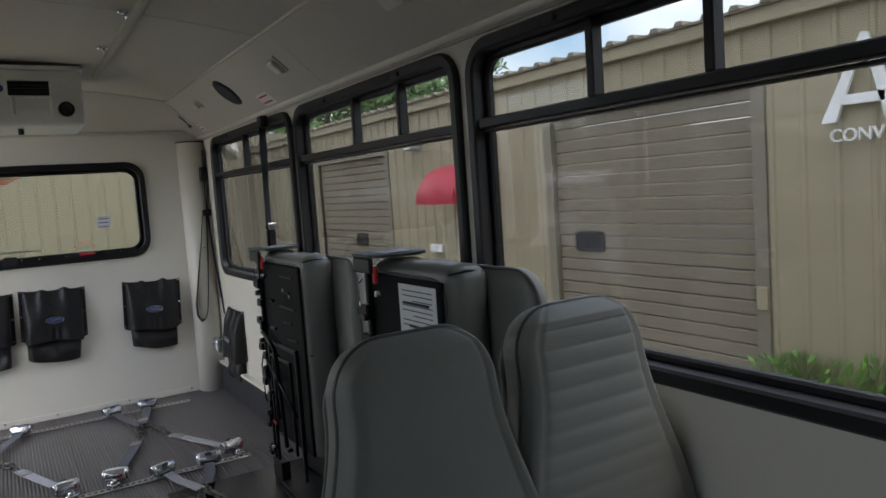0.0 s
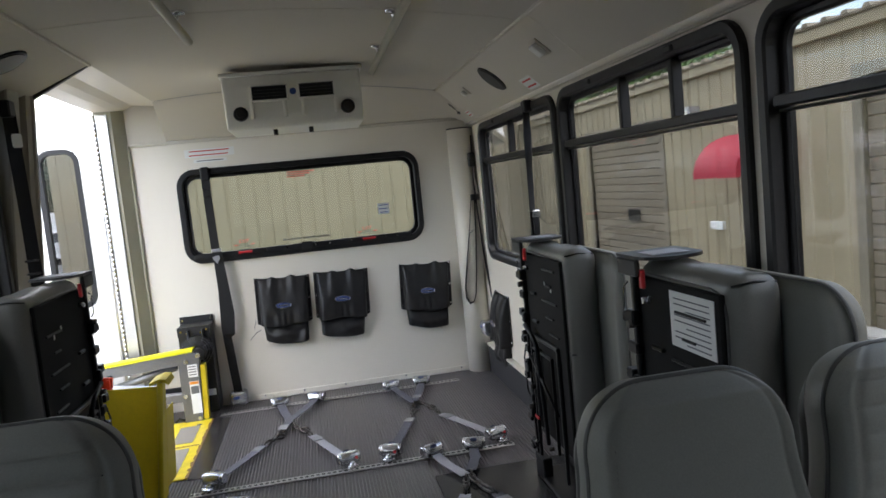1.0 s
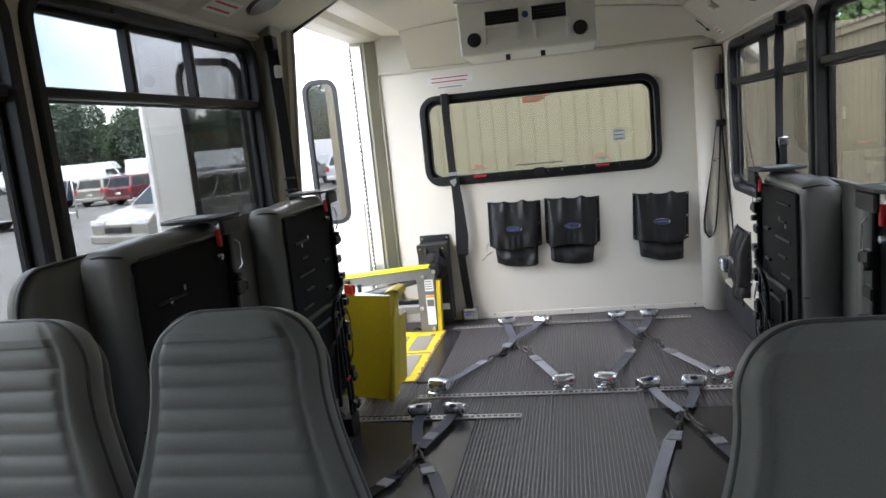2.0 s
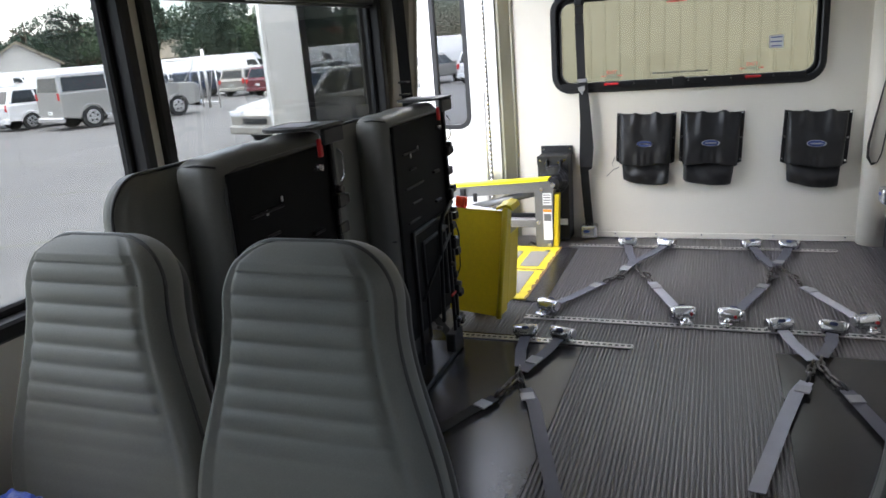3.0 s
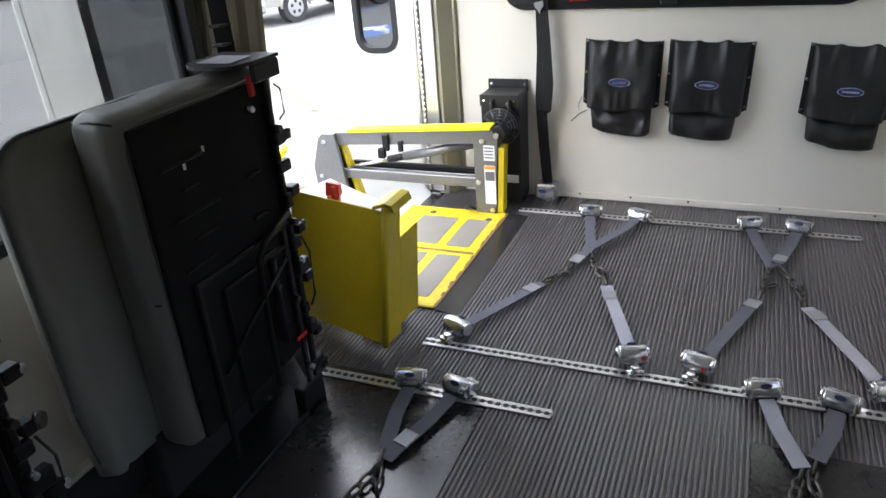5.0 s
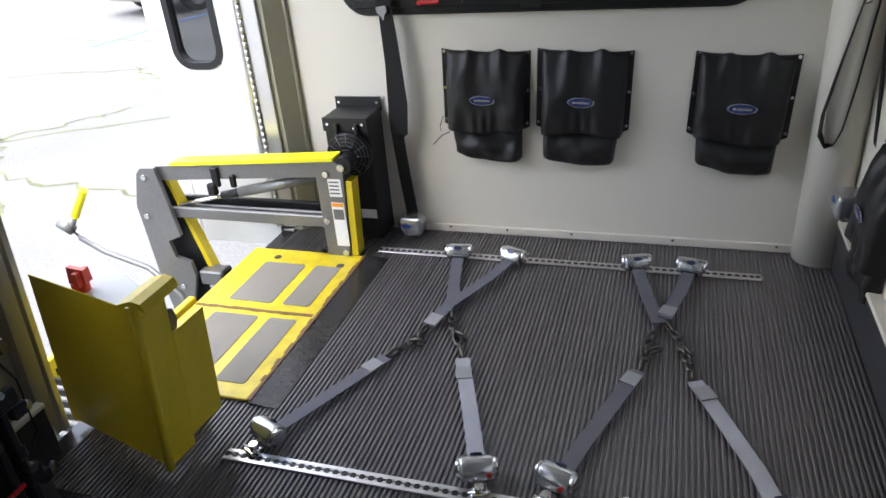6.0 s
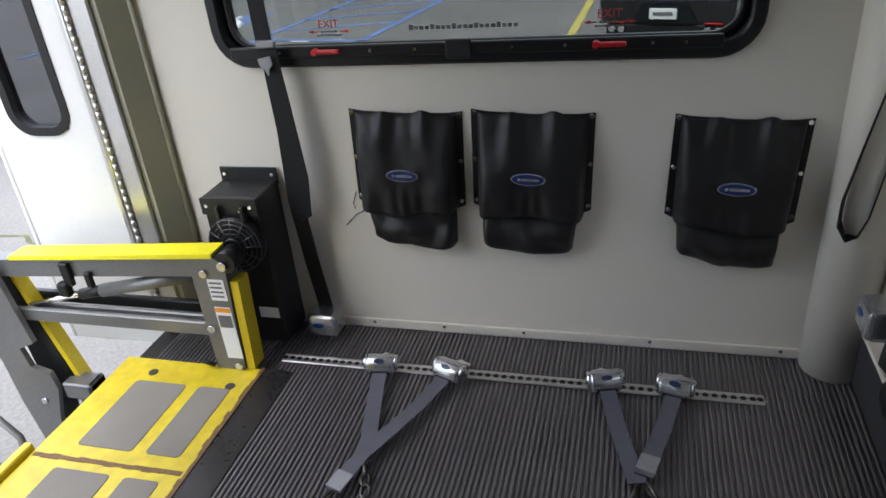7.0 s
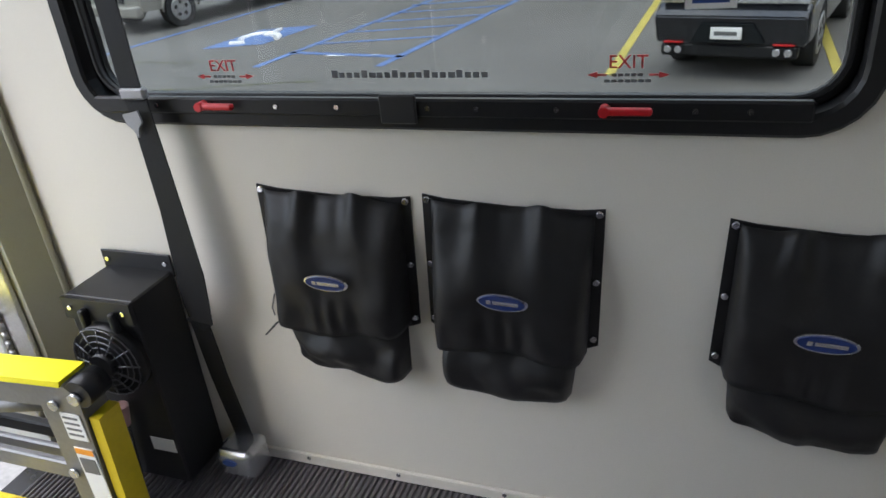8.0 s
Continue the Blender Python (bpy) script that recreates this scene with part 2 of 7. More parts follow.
def slab(bm, outline, depth, m=None):
    """A flat outline of (u, v) points, made solid by depth along w, then moved by m."""
    b = bmesh.new()
    lo = [b.verts.new((u, v, 0)) for u, v in outline]
    hi = [b.verts.new((u, v, depth)) for u, v in outline]
    b.faces.new(lo[::-1]), b.faces.new(hi)
    for i in range(len(lo)):
        j = (i + 1) % len(lo)
        b.faces.new((lo[i], lo[j], hi[j], hi[i]))
    bmesh.ops.recalc_face_normals(b, faces=b.faces[:])
    merge(bm, b, m)


def rounded(w, h, r, n=6):
    """The outline of a rounded rectangle about the origin."""
    out = []
    for cx, cy, a0 in ((w / 2 - r, h / 2 - r, 0), (-w / 2 + r, h / 2 - r, 90), (-w / 2 + r, -h / 2 + r, 180), (w / 2 - r, -h / 2 + r, 270)):
        for i in range(n + 1):
            a = radians(a0 + 90 * i / n)
            out.append((cx + r * math.cos(a), cy + r * math.sin(a)))
    return out


def ring(bm, w, h, r, band, depth, m=None):
    """A rounded frame with a hole: outer size w x h, the band's width, its depth along w."""
    b = bmesh.new()
    o, i = rounded(w, h, r), rounded(w - 2 * band, h - 2 * band, max(0.005, r - band))
    e = min(0.006, band / 4, depth / 3)
    o2, i2 = rounded(w - 2 * e, h - 2 * e, r - e), rounded(w - 2 * band + 2 * e, h - 2 * band + 2 * e, max(0.005, r - band) + e)
    loops = [[b.verts.new((x, y, z)) for x, y in q] for q, z in ((o, 0), (o, depth - e), (o2, depth), (i2, depth), (i, depth - e), (i, 0))]
    k = len(o)
    for u, v in zip(loops, loops[1:] + loops[:1]):
        for j in range(k):
            b.faces.new((u[j], u[(j + 1) % k], v[(j + 1) % k], v[j]))
    bmesh.ops.recalc_face_normals(b, faces=b.faces[:])
    merge(bm, b, m)


def disc(bm, c, n, r, h, seg=16, r2=None):
    c, n = Vector(c), Vector(n).normalized()
    rod(bm, c, c + n * h, r, r2, seg)


def axes(origin, u, v):
    """The pose whose first two axes are u and v."""
    u, v = Vector(u).normalized(), Vector(v).normalized()
    w = u.cross(v).normalized()
    v = w.cross(u)
    m = Matrix((u, v, w)).transposed().to_4x4()
    m.translation = origin
    return m


def thing(name, at=(0, 0, 0), label="", category="", group="", rz=0.0):
    ob = new(name)
    ob.matrix_world = pose(*at, 0, 0, rz)
    ob.empty_display_size = 0.1
    return tagged(ob, label, category, group)


def part(name, bm, mat, parent=None, label="", kind="", category=""):
    me = bpy.data.meshes.new(name)
    bmesh.ops.recalc_face_normals(bm, faces=bm.faces[:])
    bm.to_mesh(me)
    bm.free()
    me.materials.append(mat)
    ob = new(name, me)
    if parent is not None:
        ob.parent = parent
    return tagged(ob, label, category, "", kind)


def part_block(name, parent, mat, x0, x1, y0, y1, z0, z1, bevel=0.004, label="", seg=2):
    bm = bmesh.new()
    block(bm, x0, x1, y0, y1, z0, z1, bevel, seg)
    return part(name, bm, mat, parent, label)


def lettering(name, text, mat, size, m, parent=None, extrude=0.0008, label="", kind=""):
    """Letters as a solid mesh, in the pose m."""
    cu = bpy.data.curves.new(name, "FONT")
    cu.body, cu.size, cu.extrude, cu.align_x, cu.align_y = text, size, extrude, "CENTER", "CENTER"
    tmp = bpy.data.objects.new(name + "_tmp", cu)
    scene.collection.objects.link(tmp)
    bpy.context.view_layer.update()
    me = bpy.data.meshes.new_from_object(tmp.evaluated_get(bpy.context.evaluated_depsgraph_get()))
    bpy.data.objects.remove(tmp)
    me.transform(m)
    me.materials.append(mat)
    ob = new(name, me)
    if parent is not None:
        ob.parent = parent
    return tagged(ob, label, "", "", kind)


# ---- the bus shell ----
XL, XR, YR, YF = -1.03, 1.21, 4.40, -2.60
ZW, ZWL, GROUND = 1.635, 1.745, -0.80
XCL, ZCL, XCR, ZCR = -0.70, 1.905, 0.96, 1.845
DOOR0, DOOR1, DOORTOP = 2.965, 4.31, 1.89
# the first window of each side is unseen, added to let daylight in
WIN_L = [(-1.45, -0.11), (-0.07, 1.28), (1.32, 2.69)]
WIN_R = [(-1.45, -0.12), (-0.075, 1.255), (1.302, 2.640), (2.68, 4.11)]
WZ0, WZ1, WMID = 0.774, 1.612, 1.386
HOLE = 0.030
LZ0, LZ1, LMID = 0.775, 1.730, 1.465


def wall_pieces(bm, u0, u1, z0, z1, holes, put):
    """Fills a wall round its openings (u0, u1, z0, z1) with solid pieces; put turns (u0, u1, z0, z1) into a block."""
    at = u0
    for a, b, lo, hi in sorted(holes):
        if a > at:
            put(bm, at, a, z0, z1)
        if lo > z0:
            put(bm, a, b, z0, lo)
        if hi < z1:
            put(bm, a, b, hi, z1)
        at = b
    if at < u1:
        put(bm, at, u1, z0, z1)


holes_r = [(a + HOLE, b - HOLE, WZ0 + HOLE, WZ1 - HOLE) for a, b in WIN_R]
holes_l = [(a + HOLE, b - HOLE, LZ0 + HOLE, LZ1 - HOLE) for a, b in WIN_L] + [(2.712, DOOR1, -0.02, ZWL)]
bm = bmesh.new()
wall_pieces(bm, YF, YR, -0.10, ZW, holes_r, lambda q, a, b, c, d: block(q, XR, XR + 0.05, a, b, c, d))
part("wall_right", bm, WALL, None, "cream smooth bus side wall panel with window openings", "structure", "wall")
bm = bmesh.new()
wall_pieces(bm, YF, YR, -0.10, ZWL, holes_l, lambda q, a, b, c, d: block(q, XL - 0.05, XL, a, b, c, d))
part("wall_left", bm, WALL, None, "cream smooth bus side wall with lift doorway", "structure", "wall")
RW = (-0.675, 0.845, 0.917, 1.508)
bm = bmesh.new()
wall_pieces(bm, XL - 0.05, XR + 0.05, -0.10, 2.02, [(RW[0] + HOLE, RW[1] - HOLE, RW[2] + HOLE, RW[3] - HOLE)], lambda q, a, b, c, d: block(q, a, b, YR, YR + 0.05, c, d))
part("wall_rear", bm, WALL, None, "cream smooth rear wall panel of a bus", "structure", "wall")
# added behind the camera: shuts out front light and its window reflections
bm = bmesh.new()
wall_pieces(bm, XL - 0.05, XR + 0.05, -0.10, 2.02, [], lambda q, a, b, c, d: block(q, a, b, YF - 0.05, YF, c, d))
part("closing_wall", bm, WALL, None, "plain added wall that closes the unseen bus front", "structure", "wall")
# outer skin below the floor
bm = bmesh.new()
block(bm, XL - 0.055, XL - 0.03, YF, YR + 0.05, -0.50, -0.10, 0.004)
block(bm, XR + 0.03, XR + 0.055, YF, YR + 0.05, -0.50, -0.10, 0.004)
block(bm, XL - 0.055, XR + 0.055, YR + 0.03, YR + 0.055, -0.50, -0.10, 0.004)
part("bus_skirt", bm, WHITE, None, "white lower body skirt of the bus", "structure", "wall")


# ceiling: arched sheet in panels with fine joints
def ceil_z(x):
    u = (x - XCL) / (XCR - XCL)
    return ZCL + (ZCR - ZCL) * u + 0.22 * u * (1 - u)


YB = 4.13
bm = bmesh.new()
cuts = [YF, -0.9, 0.7, 2.32, YB]
for y0, y1 in zip(cuts, cuts[1:]):
    rows = []
    for i in range(49):
        x = XCL + (XCR - XCL) * i / 48
        rows.append([bm.verts.new((x, y0 + 0.003, ceil_z(x))), bm.verts.new((x, y1 - 0.003, ceil_z(x))), bm.verts.new((x, y1 - 0.002, ceil_z(x) + 0.02)), bm.verts.new((x, y0 + 0.002, ceil_z(x) + 0.02))])
    for u, v in zip(rows, rows[1:]):
        for j in range(4):
            bm.faces.new((u[j], v[j], v[(j + 1) % 4], u[(j + 1) % 4]))
ceiling = part("ceiling", bm, CEIL, None, "grey arched padded bus headliner in panels", "structure", "ceiling")
bm = bmesh.new()
rows = []
for i in range(17):
    x = XCL - 0.04 + (XCR - XCL + 0.08) * i / 16
    rows.append([bm.verts.new((x, y, ceil_z(x) + 0.021 + dz)) for y, dz in ((YF, 0), (YB + 0.3, 0), (YB + 0.3, 0.03), (YF, 0.03))])
for u, v in zip(rows, rows[1:]):
    for j in range(4):
        bm.faces.new((u[j], v[j], v[(j + 1) % 4], u[(j + 1) % 4]))
part("roof", bm, WHITE, None, "white arched roof shell of the bus", "structure", "roof")


def cove(name, side, y0, y1, joints):
    """A sloped panel between the side wall's top and the ceiling, with a thin trim line."""
    xw, zw, xc, zc = (XR, ZW, XCR, ZCR) if side > 0 else (XL, ZWL, XCL, ZCL)
    bm = bmesh.new()
    prof = [(xw + side * 0.05, zw - 0.012), (xw - side * 0.012, zw - 0.012), (xw - side * 0.018, zw + 0.010), (xw - side * 0.03, zw + 0.02), (xc, zc), (xc, zc + 0.035), (xw + side * 0.05, zw + 0.06)]
    ys = [y0] + joints + [y1]
    for a, b in zip(ys, ys[1:]):
        lo = [bm.verts.new((x, a + 0.0015, z)) for x, z in prof]
        hi = [bm.verts.new((x, b - 0.0015, z)) for x, z in prof]
        bm.faces.new(lo), bm.faces.new(hi[::-1])
        for i in range(len(prof)):
            j = (i + 1) % len(prof)
            bm.faces.new((lo[i], lo[j], hi[j], hi[i]))
    ob = part(name, bm, CEIL, None, "grey sloped cove panel above the bus windows", "structure", "wall")
    bm = bmesh.new()
    rod(bm, (xc, y0, zc - 0.003), (xc, y1, zc - 0.003), 0.007, seg=8)
    part("trim", bm, CEIL, ob)
    bm = bmesh.new()
    rod(bm, (xw - side * 0.02, y0, zw + 0.004), (xw - side * 0.02, y1, zw + 0.004), 0.011, seg=8)
    part("trim", bm, WALL, ob)
    return ob


cove("cove_right", 1, YF, YR, [-0.9, 0.6, 2.22])
cove("cove_left", -1, YF, DOOR0 - 0.02, [-0.9, 0.6, 2.05])
# rear bulkhead slope between rear wall and ceiling
bm = bmesh.new()
rows = []
for i in range(31):
    x = XCL + (XCR - XCL) * i / 24
    under = ceil_z(x) if x <= XCR else ZCR - (x - XCR) * (ZCR - ZW - 0.02) / (XR - 0.03 - XCR)
    foot_z = min(1.69, under)
    rows.append([bm.verts.new(c) for c in ((x, YB - 0.003, under - 0.004), (x, YR, foot_z), (x, YR, foot_z - 0.03), (x, YR, 2.02), (x, YB - 0.003, under + 0.03))])
for u, v in zip(rows, rows[1:]):
    for j in (0, 3):
        bm.faces.new((u[j], v[j], v[j + 1], u[j + 1])).smooth = True
for x0, x1 in ((XL, XCL),):
    block(bm, x0, x1, YR - 0.006, YR - 0.001, 1.67, 2.0)
part("bulkhead", bm, CEIL, None, "grey sloped rear bulkhead panel under the ceiling", "structure", "wall")
bm = bmesh.new()
block(bm, XL + 0.1, XR - 0.08, YR - 0.018, YR - 0.002, 1.672, 1.692, 0.005)
part("trim_rear", bm, CEIL, None, "grey trim strip on the rear wall", "structure", "trim")

# door header: a rounded casing above the lift doorway
bm = bmesh.new()
prof = [(XL - 0.05, DOORTOP), (XL + 0.06, DOORTOP), (XL + 0.115, DOORTOP + 0.012), (XL + 0.16, DOORTOP + 0.035), (XL + 0.33, ZCL + 0.005), (XL + 0.33, 1.99), (XL - 0.05, 1.99)]
slab(bm, [(x, z) for x, z in prof], DOOR1 + 0.13 - DOOR0 + 0.02, axes((0, DOOR1 + 0.13, 0), (1, 0, 0), (0, 0, 1)))
part("door_header", bm, WALL, None, "cream rounded casing over the lift doorway", "structure", "trim")
bm = bmesh.new()
slab(bm, [(XL + 0.03, ZWL), (XCL, ZCL), (XCL, ZCL + 0.03), (XL - 0.05, ZCL + 0.03), (XL - 0.05, ZWL)], 0.02, axes((0, DOOR0 + 0.0, 0), (1, 0, 0), (0, 0, 1)))
part("cove_end", bm, DARKPANEL, None, "dark grey end cap of the cove panel", "structure", "trim")
# posts beside the doorway
bm = bmesh.new()
prof = [(-0.10, DOOR0), (-0.006, DOOR0), (0.0, DOOR0 - 0.004), (0.0, DOOR0 - 0.022), (-0.008, DOOR0 - 0.030), (-0.010, DOOR0 - 0.075), (-0.034, DOOR0 - 0.088), (-0.036, DOOR0 - 0.128), (-0.012, DOOR0 - 0.138), (-0.012, 2.715), (-0.018, 2.708), (-0.10, 2.708)]
ends = [[bm.verts.new((-1.0 + 0.085 * (z - 1.0) + x, y, z)) for x, y in prof] for z in (0.0, 1.90)]
bm.faces.new(ends[0]), bm.faces.new(ends[1][::-1])
for i in range(len(prof)):
    j = (i + 1) % len(prof)
    bm.faces.new((ends[0][j], ends[0][i], ends[1][i], ends[1][j]))
bmesh.ops.recalc_face_normals(bm, faces=bm.faces[:])
# shade is put into this post's colour; its paint matches the rear post
part("post_front", bm, TAUPESHADE, None, "boxed post in front of the lift doorway, shade in its taupe colour", "structure", "wall")
bm = bmesh.new()
slab(bm, [(XL - 0.05, DOOR1), (XL + 0.05, DOOR1), (XL + 0.105, YR - 0.012), (XL + 0.105, YR), (XL - 0.05, YR)], 1.91)
post_rear = part("post_rear", bm, POST, None, "olive-cream angled post behind the lift doorway", "structure", "wall")
bm = bmesh.new()
block(bm, XL - 0.085, XL + 0.03, DOOR1 - 0.016, DOOR1 - 0.002, 0.02, 1.87, 0.002)
rod(bm, (XL - 0.065, DOOR1 - 0.012, 0.02), (XL - 0.065, DOOR1 - 0.012, 1.87), 0.008, seg=8)
hinge = part("piano_hinge", bm, ALU, post_rear, "worn metal piano hinge")
bm = bmesh.new()
block(bm, XL - 0.050, XL - 0.036, DOOR1 - 0.024, DOOR1 - 0.012, 0.02, 1.87, 0.003)
part("hinge_gap", bm, TAUPESHADE, hinge, "dark hinge gap")
bm = bmesh.new()
rod(bm, (0, 0, -0.010), (0, 0, 0.010), 0.0085, seg=8)
knuckle = part("knuckle", bm, ALU, hinge)
knuckle.location = (XL - 0.043, DOOR1 - 0.021, 0.05)
for k in range(1, 62):
    ob = new("knuckle", knuckle.data)
    ob.parent = hinge
    ob.location = (XL - 0.043, DOOR1 - 0.021, 0.05 + k * 0.029)
bm = bmesh.new()
rod(bm, (XL + 0.107, YR - 0.014, 0.0), (XL + 0.107, YR - 0.014, 1.68), 0.008, seg=8)
part("edge_bead", bm, POST, post_rear)
b2 = bmesh.new()
rod(b2, (XL + 0.0, DOOR1 - 0.003, 0.02), (XL + 0.0, DOOR1 - 0.003, 1.87), 0.006, seg=6)
part("door_seal", b2, POST, post_rear)
# round corner cover at the right rear
bm = bmesh.new()
rod(bm, (XR - 0.075, YR - 0.03, 0.0), (XR - 0.075, YR - 0.03, 1.61), 0.085, seg=28)
column = part("corner_cover", bm, WALL, None, "cream round corner cover from floor to cove", "structure", "wall")
bm = bmesh.new()
disc(bm, (XR - 0.075, YR - 0.03, 1.61), (0, 0, 1), 0.087, 0.008, 28)
part("cap", bm, BLACK, column, "black cap strip")
# lower side panel and ledge
for side, x, y0, y1 in ((1, XR, YF, YR - 0.10), (-1, XL, YF, DOOR0 - 0.11)):
    bm = bmesh.new()
    d = 0.035 if side > 0 else 0.022
    block(bm, x, x - side * d, y0, y1, 0.0, 0.175, 0.004)
    ob = part("side_panel", bm, DARKPANEL, None, "charcoal kick panel along the side wall", "structure", "wall")
    bm = bmesh.new()
    block(bm, x, x - side * (d + 0.006), y0, y1, 0.176, 0.192, 0.003)
    part("ledge", bm, WALL, ob)
# rear wall foot strip with screws
bm = bmesh.new()
block(bm, XL + 0.50, XR - 0.155, YR - 0.010, YR - 0.001, 0.0, 0.035, 0.003)
foot = part("baseboard", bm, WALL, None, "cream foot strip along the rear wall", "structure", "baseboard")
for x in (-0.30, -0.05, 0.22, 0.62, 1.0):
    bm = bmesh.new()
    disc(bm, (x, YR - 0.010, 0.024), (0, -1, 0), 0.006, 0.003, 8)
    part("screw", bm, CHROME, foot)


# ---- windows ----
def window(name, m, w, h, mid, mulls, pane_mat, label, corner=0.10):
    """A black rubber-framed window in the pose m (u along the wall, v up, w into the bus), with a middle rail and mullions above it."""
    top = tagged(new(name), label, "window", "", "structure")
    bm = bmesh.new()
    ring(bm, w, h, corner, 0.037, 0.055, m @ Matrix.Translation((0, 0, -0.035)))
    part("window_frame", bm, BLACK, top)
    bm = bmesh.new()
    ring(bm, w - 0.07, h - 0.07, corner - 0.03, 0.022, 0.02, m @ Matrix.Translation((0, 0, -0.04)))
    part("rubber_seal", bm, BLACK, top)
    inner_w, inner_h = w - 0.084, h - 0.084
    if mid is not None:
        v = mid - h / 2
        b = bmesh.new()
        block(b, -inner_w / 2, inner_w / 2, v - 0.015, v + 0.013, -0.03, 0.008, 0.004)
        bm = bmesh.new()
        merge(bm, b, m)
        part("middle_rail", bm, BLACK, top)
        b = bmesh.new()
        block(b, -inner_w / 2, inner_w / 2, v - 0.026, v - 0.018, -0.03, -0.005, 0.003)
        bm = bmesh.new()
        merge(bm, b, m)
        part("rail_lip", bm, BLACKP, top)
        for k, u in enumerate(mulls):
            b = bmesh.new()
            block(b, u - 0.012, u + 0.012, v + 0.013, inner_h / 2, -0.03, 0.004, 0.003)
            bm = bmesh.new()
            merge(bm, b, m)
            part("mullion", bm, BLACK, top)
        for u in (-0.22 * w, 0.24 * w):
            b = bmesh.new()
            block(b, u - 0.025, u + 0.025, h / 2 - 0.030, h / 2 - 0.012, 0.012, 0.030, 0.004)
            bm = bmesh.new()
            merge(bm, b, m)
            part("latch", bm, BLACKP, top, "small black latch")
        us = [-inner_w / 2] + list(mulls) + [inner_w / 2]
        cells = [(a, b, v, inner_h / 2) for a, b in zip(us, us[1:])] + [(-inner_w / 2, inner_w / 2, -inner_h / 2, v)]
    else:
        cells = [(-inner_w / 2, inner_w / 2, -inner_h / 2, inner_h / 2)]
    for a, b, lo, hi in cells:
        q = bmesh.new()
        slab(q, [(c[0] + (a + b) / 2, c[1] + (lo + hi) / 2) for c in rounded(b - a, hi - lo, 0.05 if mid is None else 0.02)], 0.004, m @ Matrix.Translation((0, 0, -0.028)))
        ob = part("pane", q, GLASSU if lo > 0 and pane_mat is GLASSL else pane_mat, top)
        ob.visible_shadow = False
    return top


for i, (a, b) in enumerate(WIN_R):
    w = b - a
    m = axes((XR, (a + b) / 2, (WZ0 + WZ1) / 2), (0, -1, 0), (0, 0, 1))
    mulls = [[0.0], [-0.184, 0.133], [-0.069, 0.289], [-0.060]][i]
    window("window_%d" % (i + 1), m, w, WZ1 - WZ0, WMID - WZ0, mulls, GLASS if i < 3 else GLASSD, "black rubber-framed bus window with sliding top panes")
for i, (a, b) in enumerate(WIN_L):
    m = axes((XL, (a + b) / 2, (LZ0 + LZ1) / 2), (0, 1, 0), (0, 0, 1))
    window("window_%d" % (i + 5), m, b - a, LZ1 - LZ0, LMID - LZ0, [[0.0], [0.1], [-0.230, 0.150]][i], GLASSL, "black rubber-framed bus window with sliding top panes")
rm = axes(((RW[0] + RW[1]) / 2, YR, (RW[2] + RW[3]) / 2), (1, 0, 0), (0, 0, 1))
RWW, RWH = RW[1] - RW[0], RW[3] - RW[2]
rear_window = window("window_8", rm, RWW, RWH, None, [], GLASSR, "black-framed rear exit window with red handles", 0.11)
bm = bmesh.new()
ring(bm, RWW - 0.10, RWH - 0.10, 0.075, 0.012, 0.012, rm @ Matrix.Translation((0, 0, -0.012)))
part("inner_bead", bm, BLACKP, rear_window)
bm = bmesh.new()
block(bm, -0.62, 0.75, YR - 0.030, YR - 0.012, RW[2] + 0.028, RW[2] + 0.062, 0.004)
part("sill_rail", bm, BLACK, rear_window)
for x in (-0.46, -0.18, -0.05, 0.13, 0.22, 0.36, 0.58, 0.66):
    bm = bmesh.new()
    disc(bm, (x, YR - 0.030, RW[2] + 0.046), (0, -1, 0), 0.005, 0.003, 8)
    part("screw", bm, CHROME, rear_window)
bm = bmesh.new()
block(bm, 0.04, 0.11, YR - 0.040, YR - 0.028, RW[2] + 0.018, RW[2] + 0.072, 0.003)
part("latch_plate", bm, BLACKP, rear_window)
for x in (-0.308, 0.474):
    bm = bmesh.new()
    block(bm, x - 0.042, x + 0.042, YR - 0.052, YR - 0.038, RW[2] + 0.042, RW[2] + 0.055, 0.005, 2)
    disc(bm, (x - 0.034, YR - 0.03, RW[2] + 0.0485), (0, -1, 0), 0.009, 0.024, 12)
    part("release_handle", bm, RED, rear_window, "red plastic release handle")

# ---- floor ----
bm = bmesh.new()
block(bm, XL - 0.05, XR + 0.05, YF, YR + 0.02, -0.10, -0.008)
floor = part("floor", bm, SMOOTHR, None, "black rubber bus floor with fine ribs along its length", "structure", "floor")


def ribbed(name, x0, x1, y0, y1, pitch=0.0152):
    """A sheet of fine ribs along y."""
    bm = bmesh.new()
    k = max(1, round((x1 - x0) / pitch))
    p = (x1 - x0) / k
    prof = []
    for i in range(k):
        a = x0 + i * p
        prof += [(a, -0.0065), (a + 0.30 * p, -0.0065), (a + 0.38 * p, -0.0012), (a + 0.52 * p, 0.0), (a + 0.78 * p, 0.0), (a + 0.92 * p, -0.0012)]
    prof.append((x1, -0.0065))
    cuts = max(1, round((y1 - y0) / 0.25))
    vs = [[bm.verts.new((x, y0 + (y1 - y0) * j / cuts, z)) for j in range(cuts + 1)] for x, z in prof]
    for u, v in zip(vs, vs[1:]):
        for j in range(cuts):
            bm.faces.new((u[j], v[j], v[j + 1], u[j + 1]))
    me = bpy.data.meshes.new(name)
    bm.to_mesh(me)
    bm.free()
    me.materials.append(RUBBER)
    ob = new(name, me)
    ob.parent = floor
    return ob


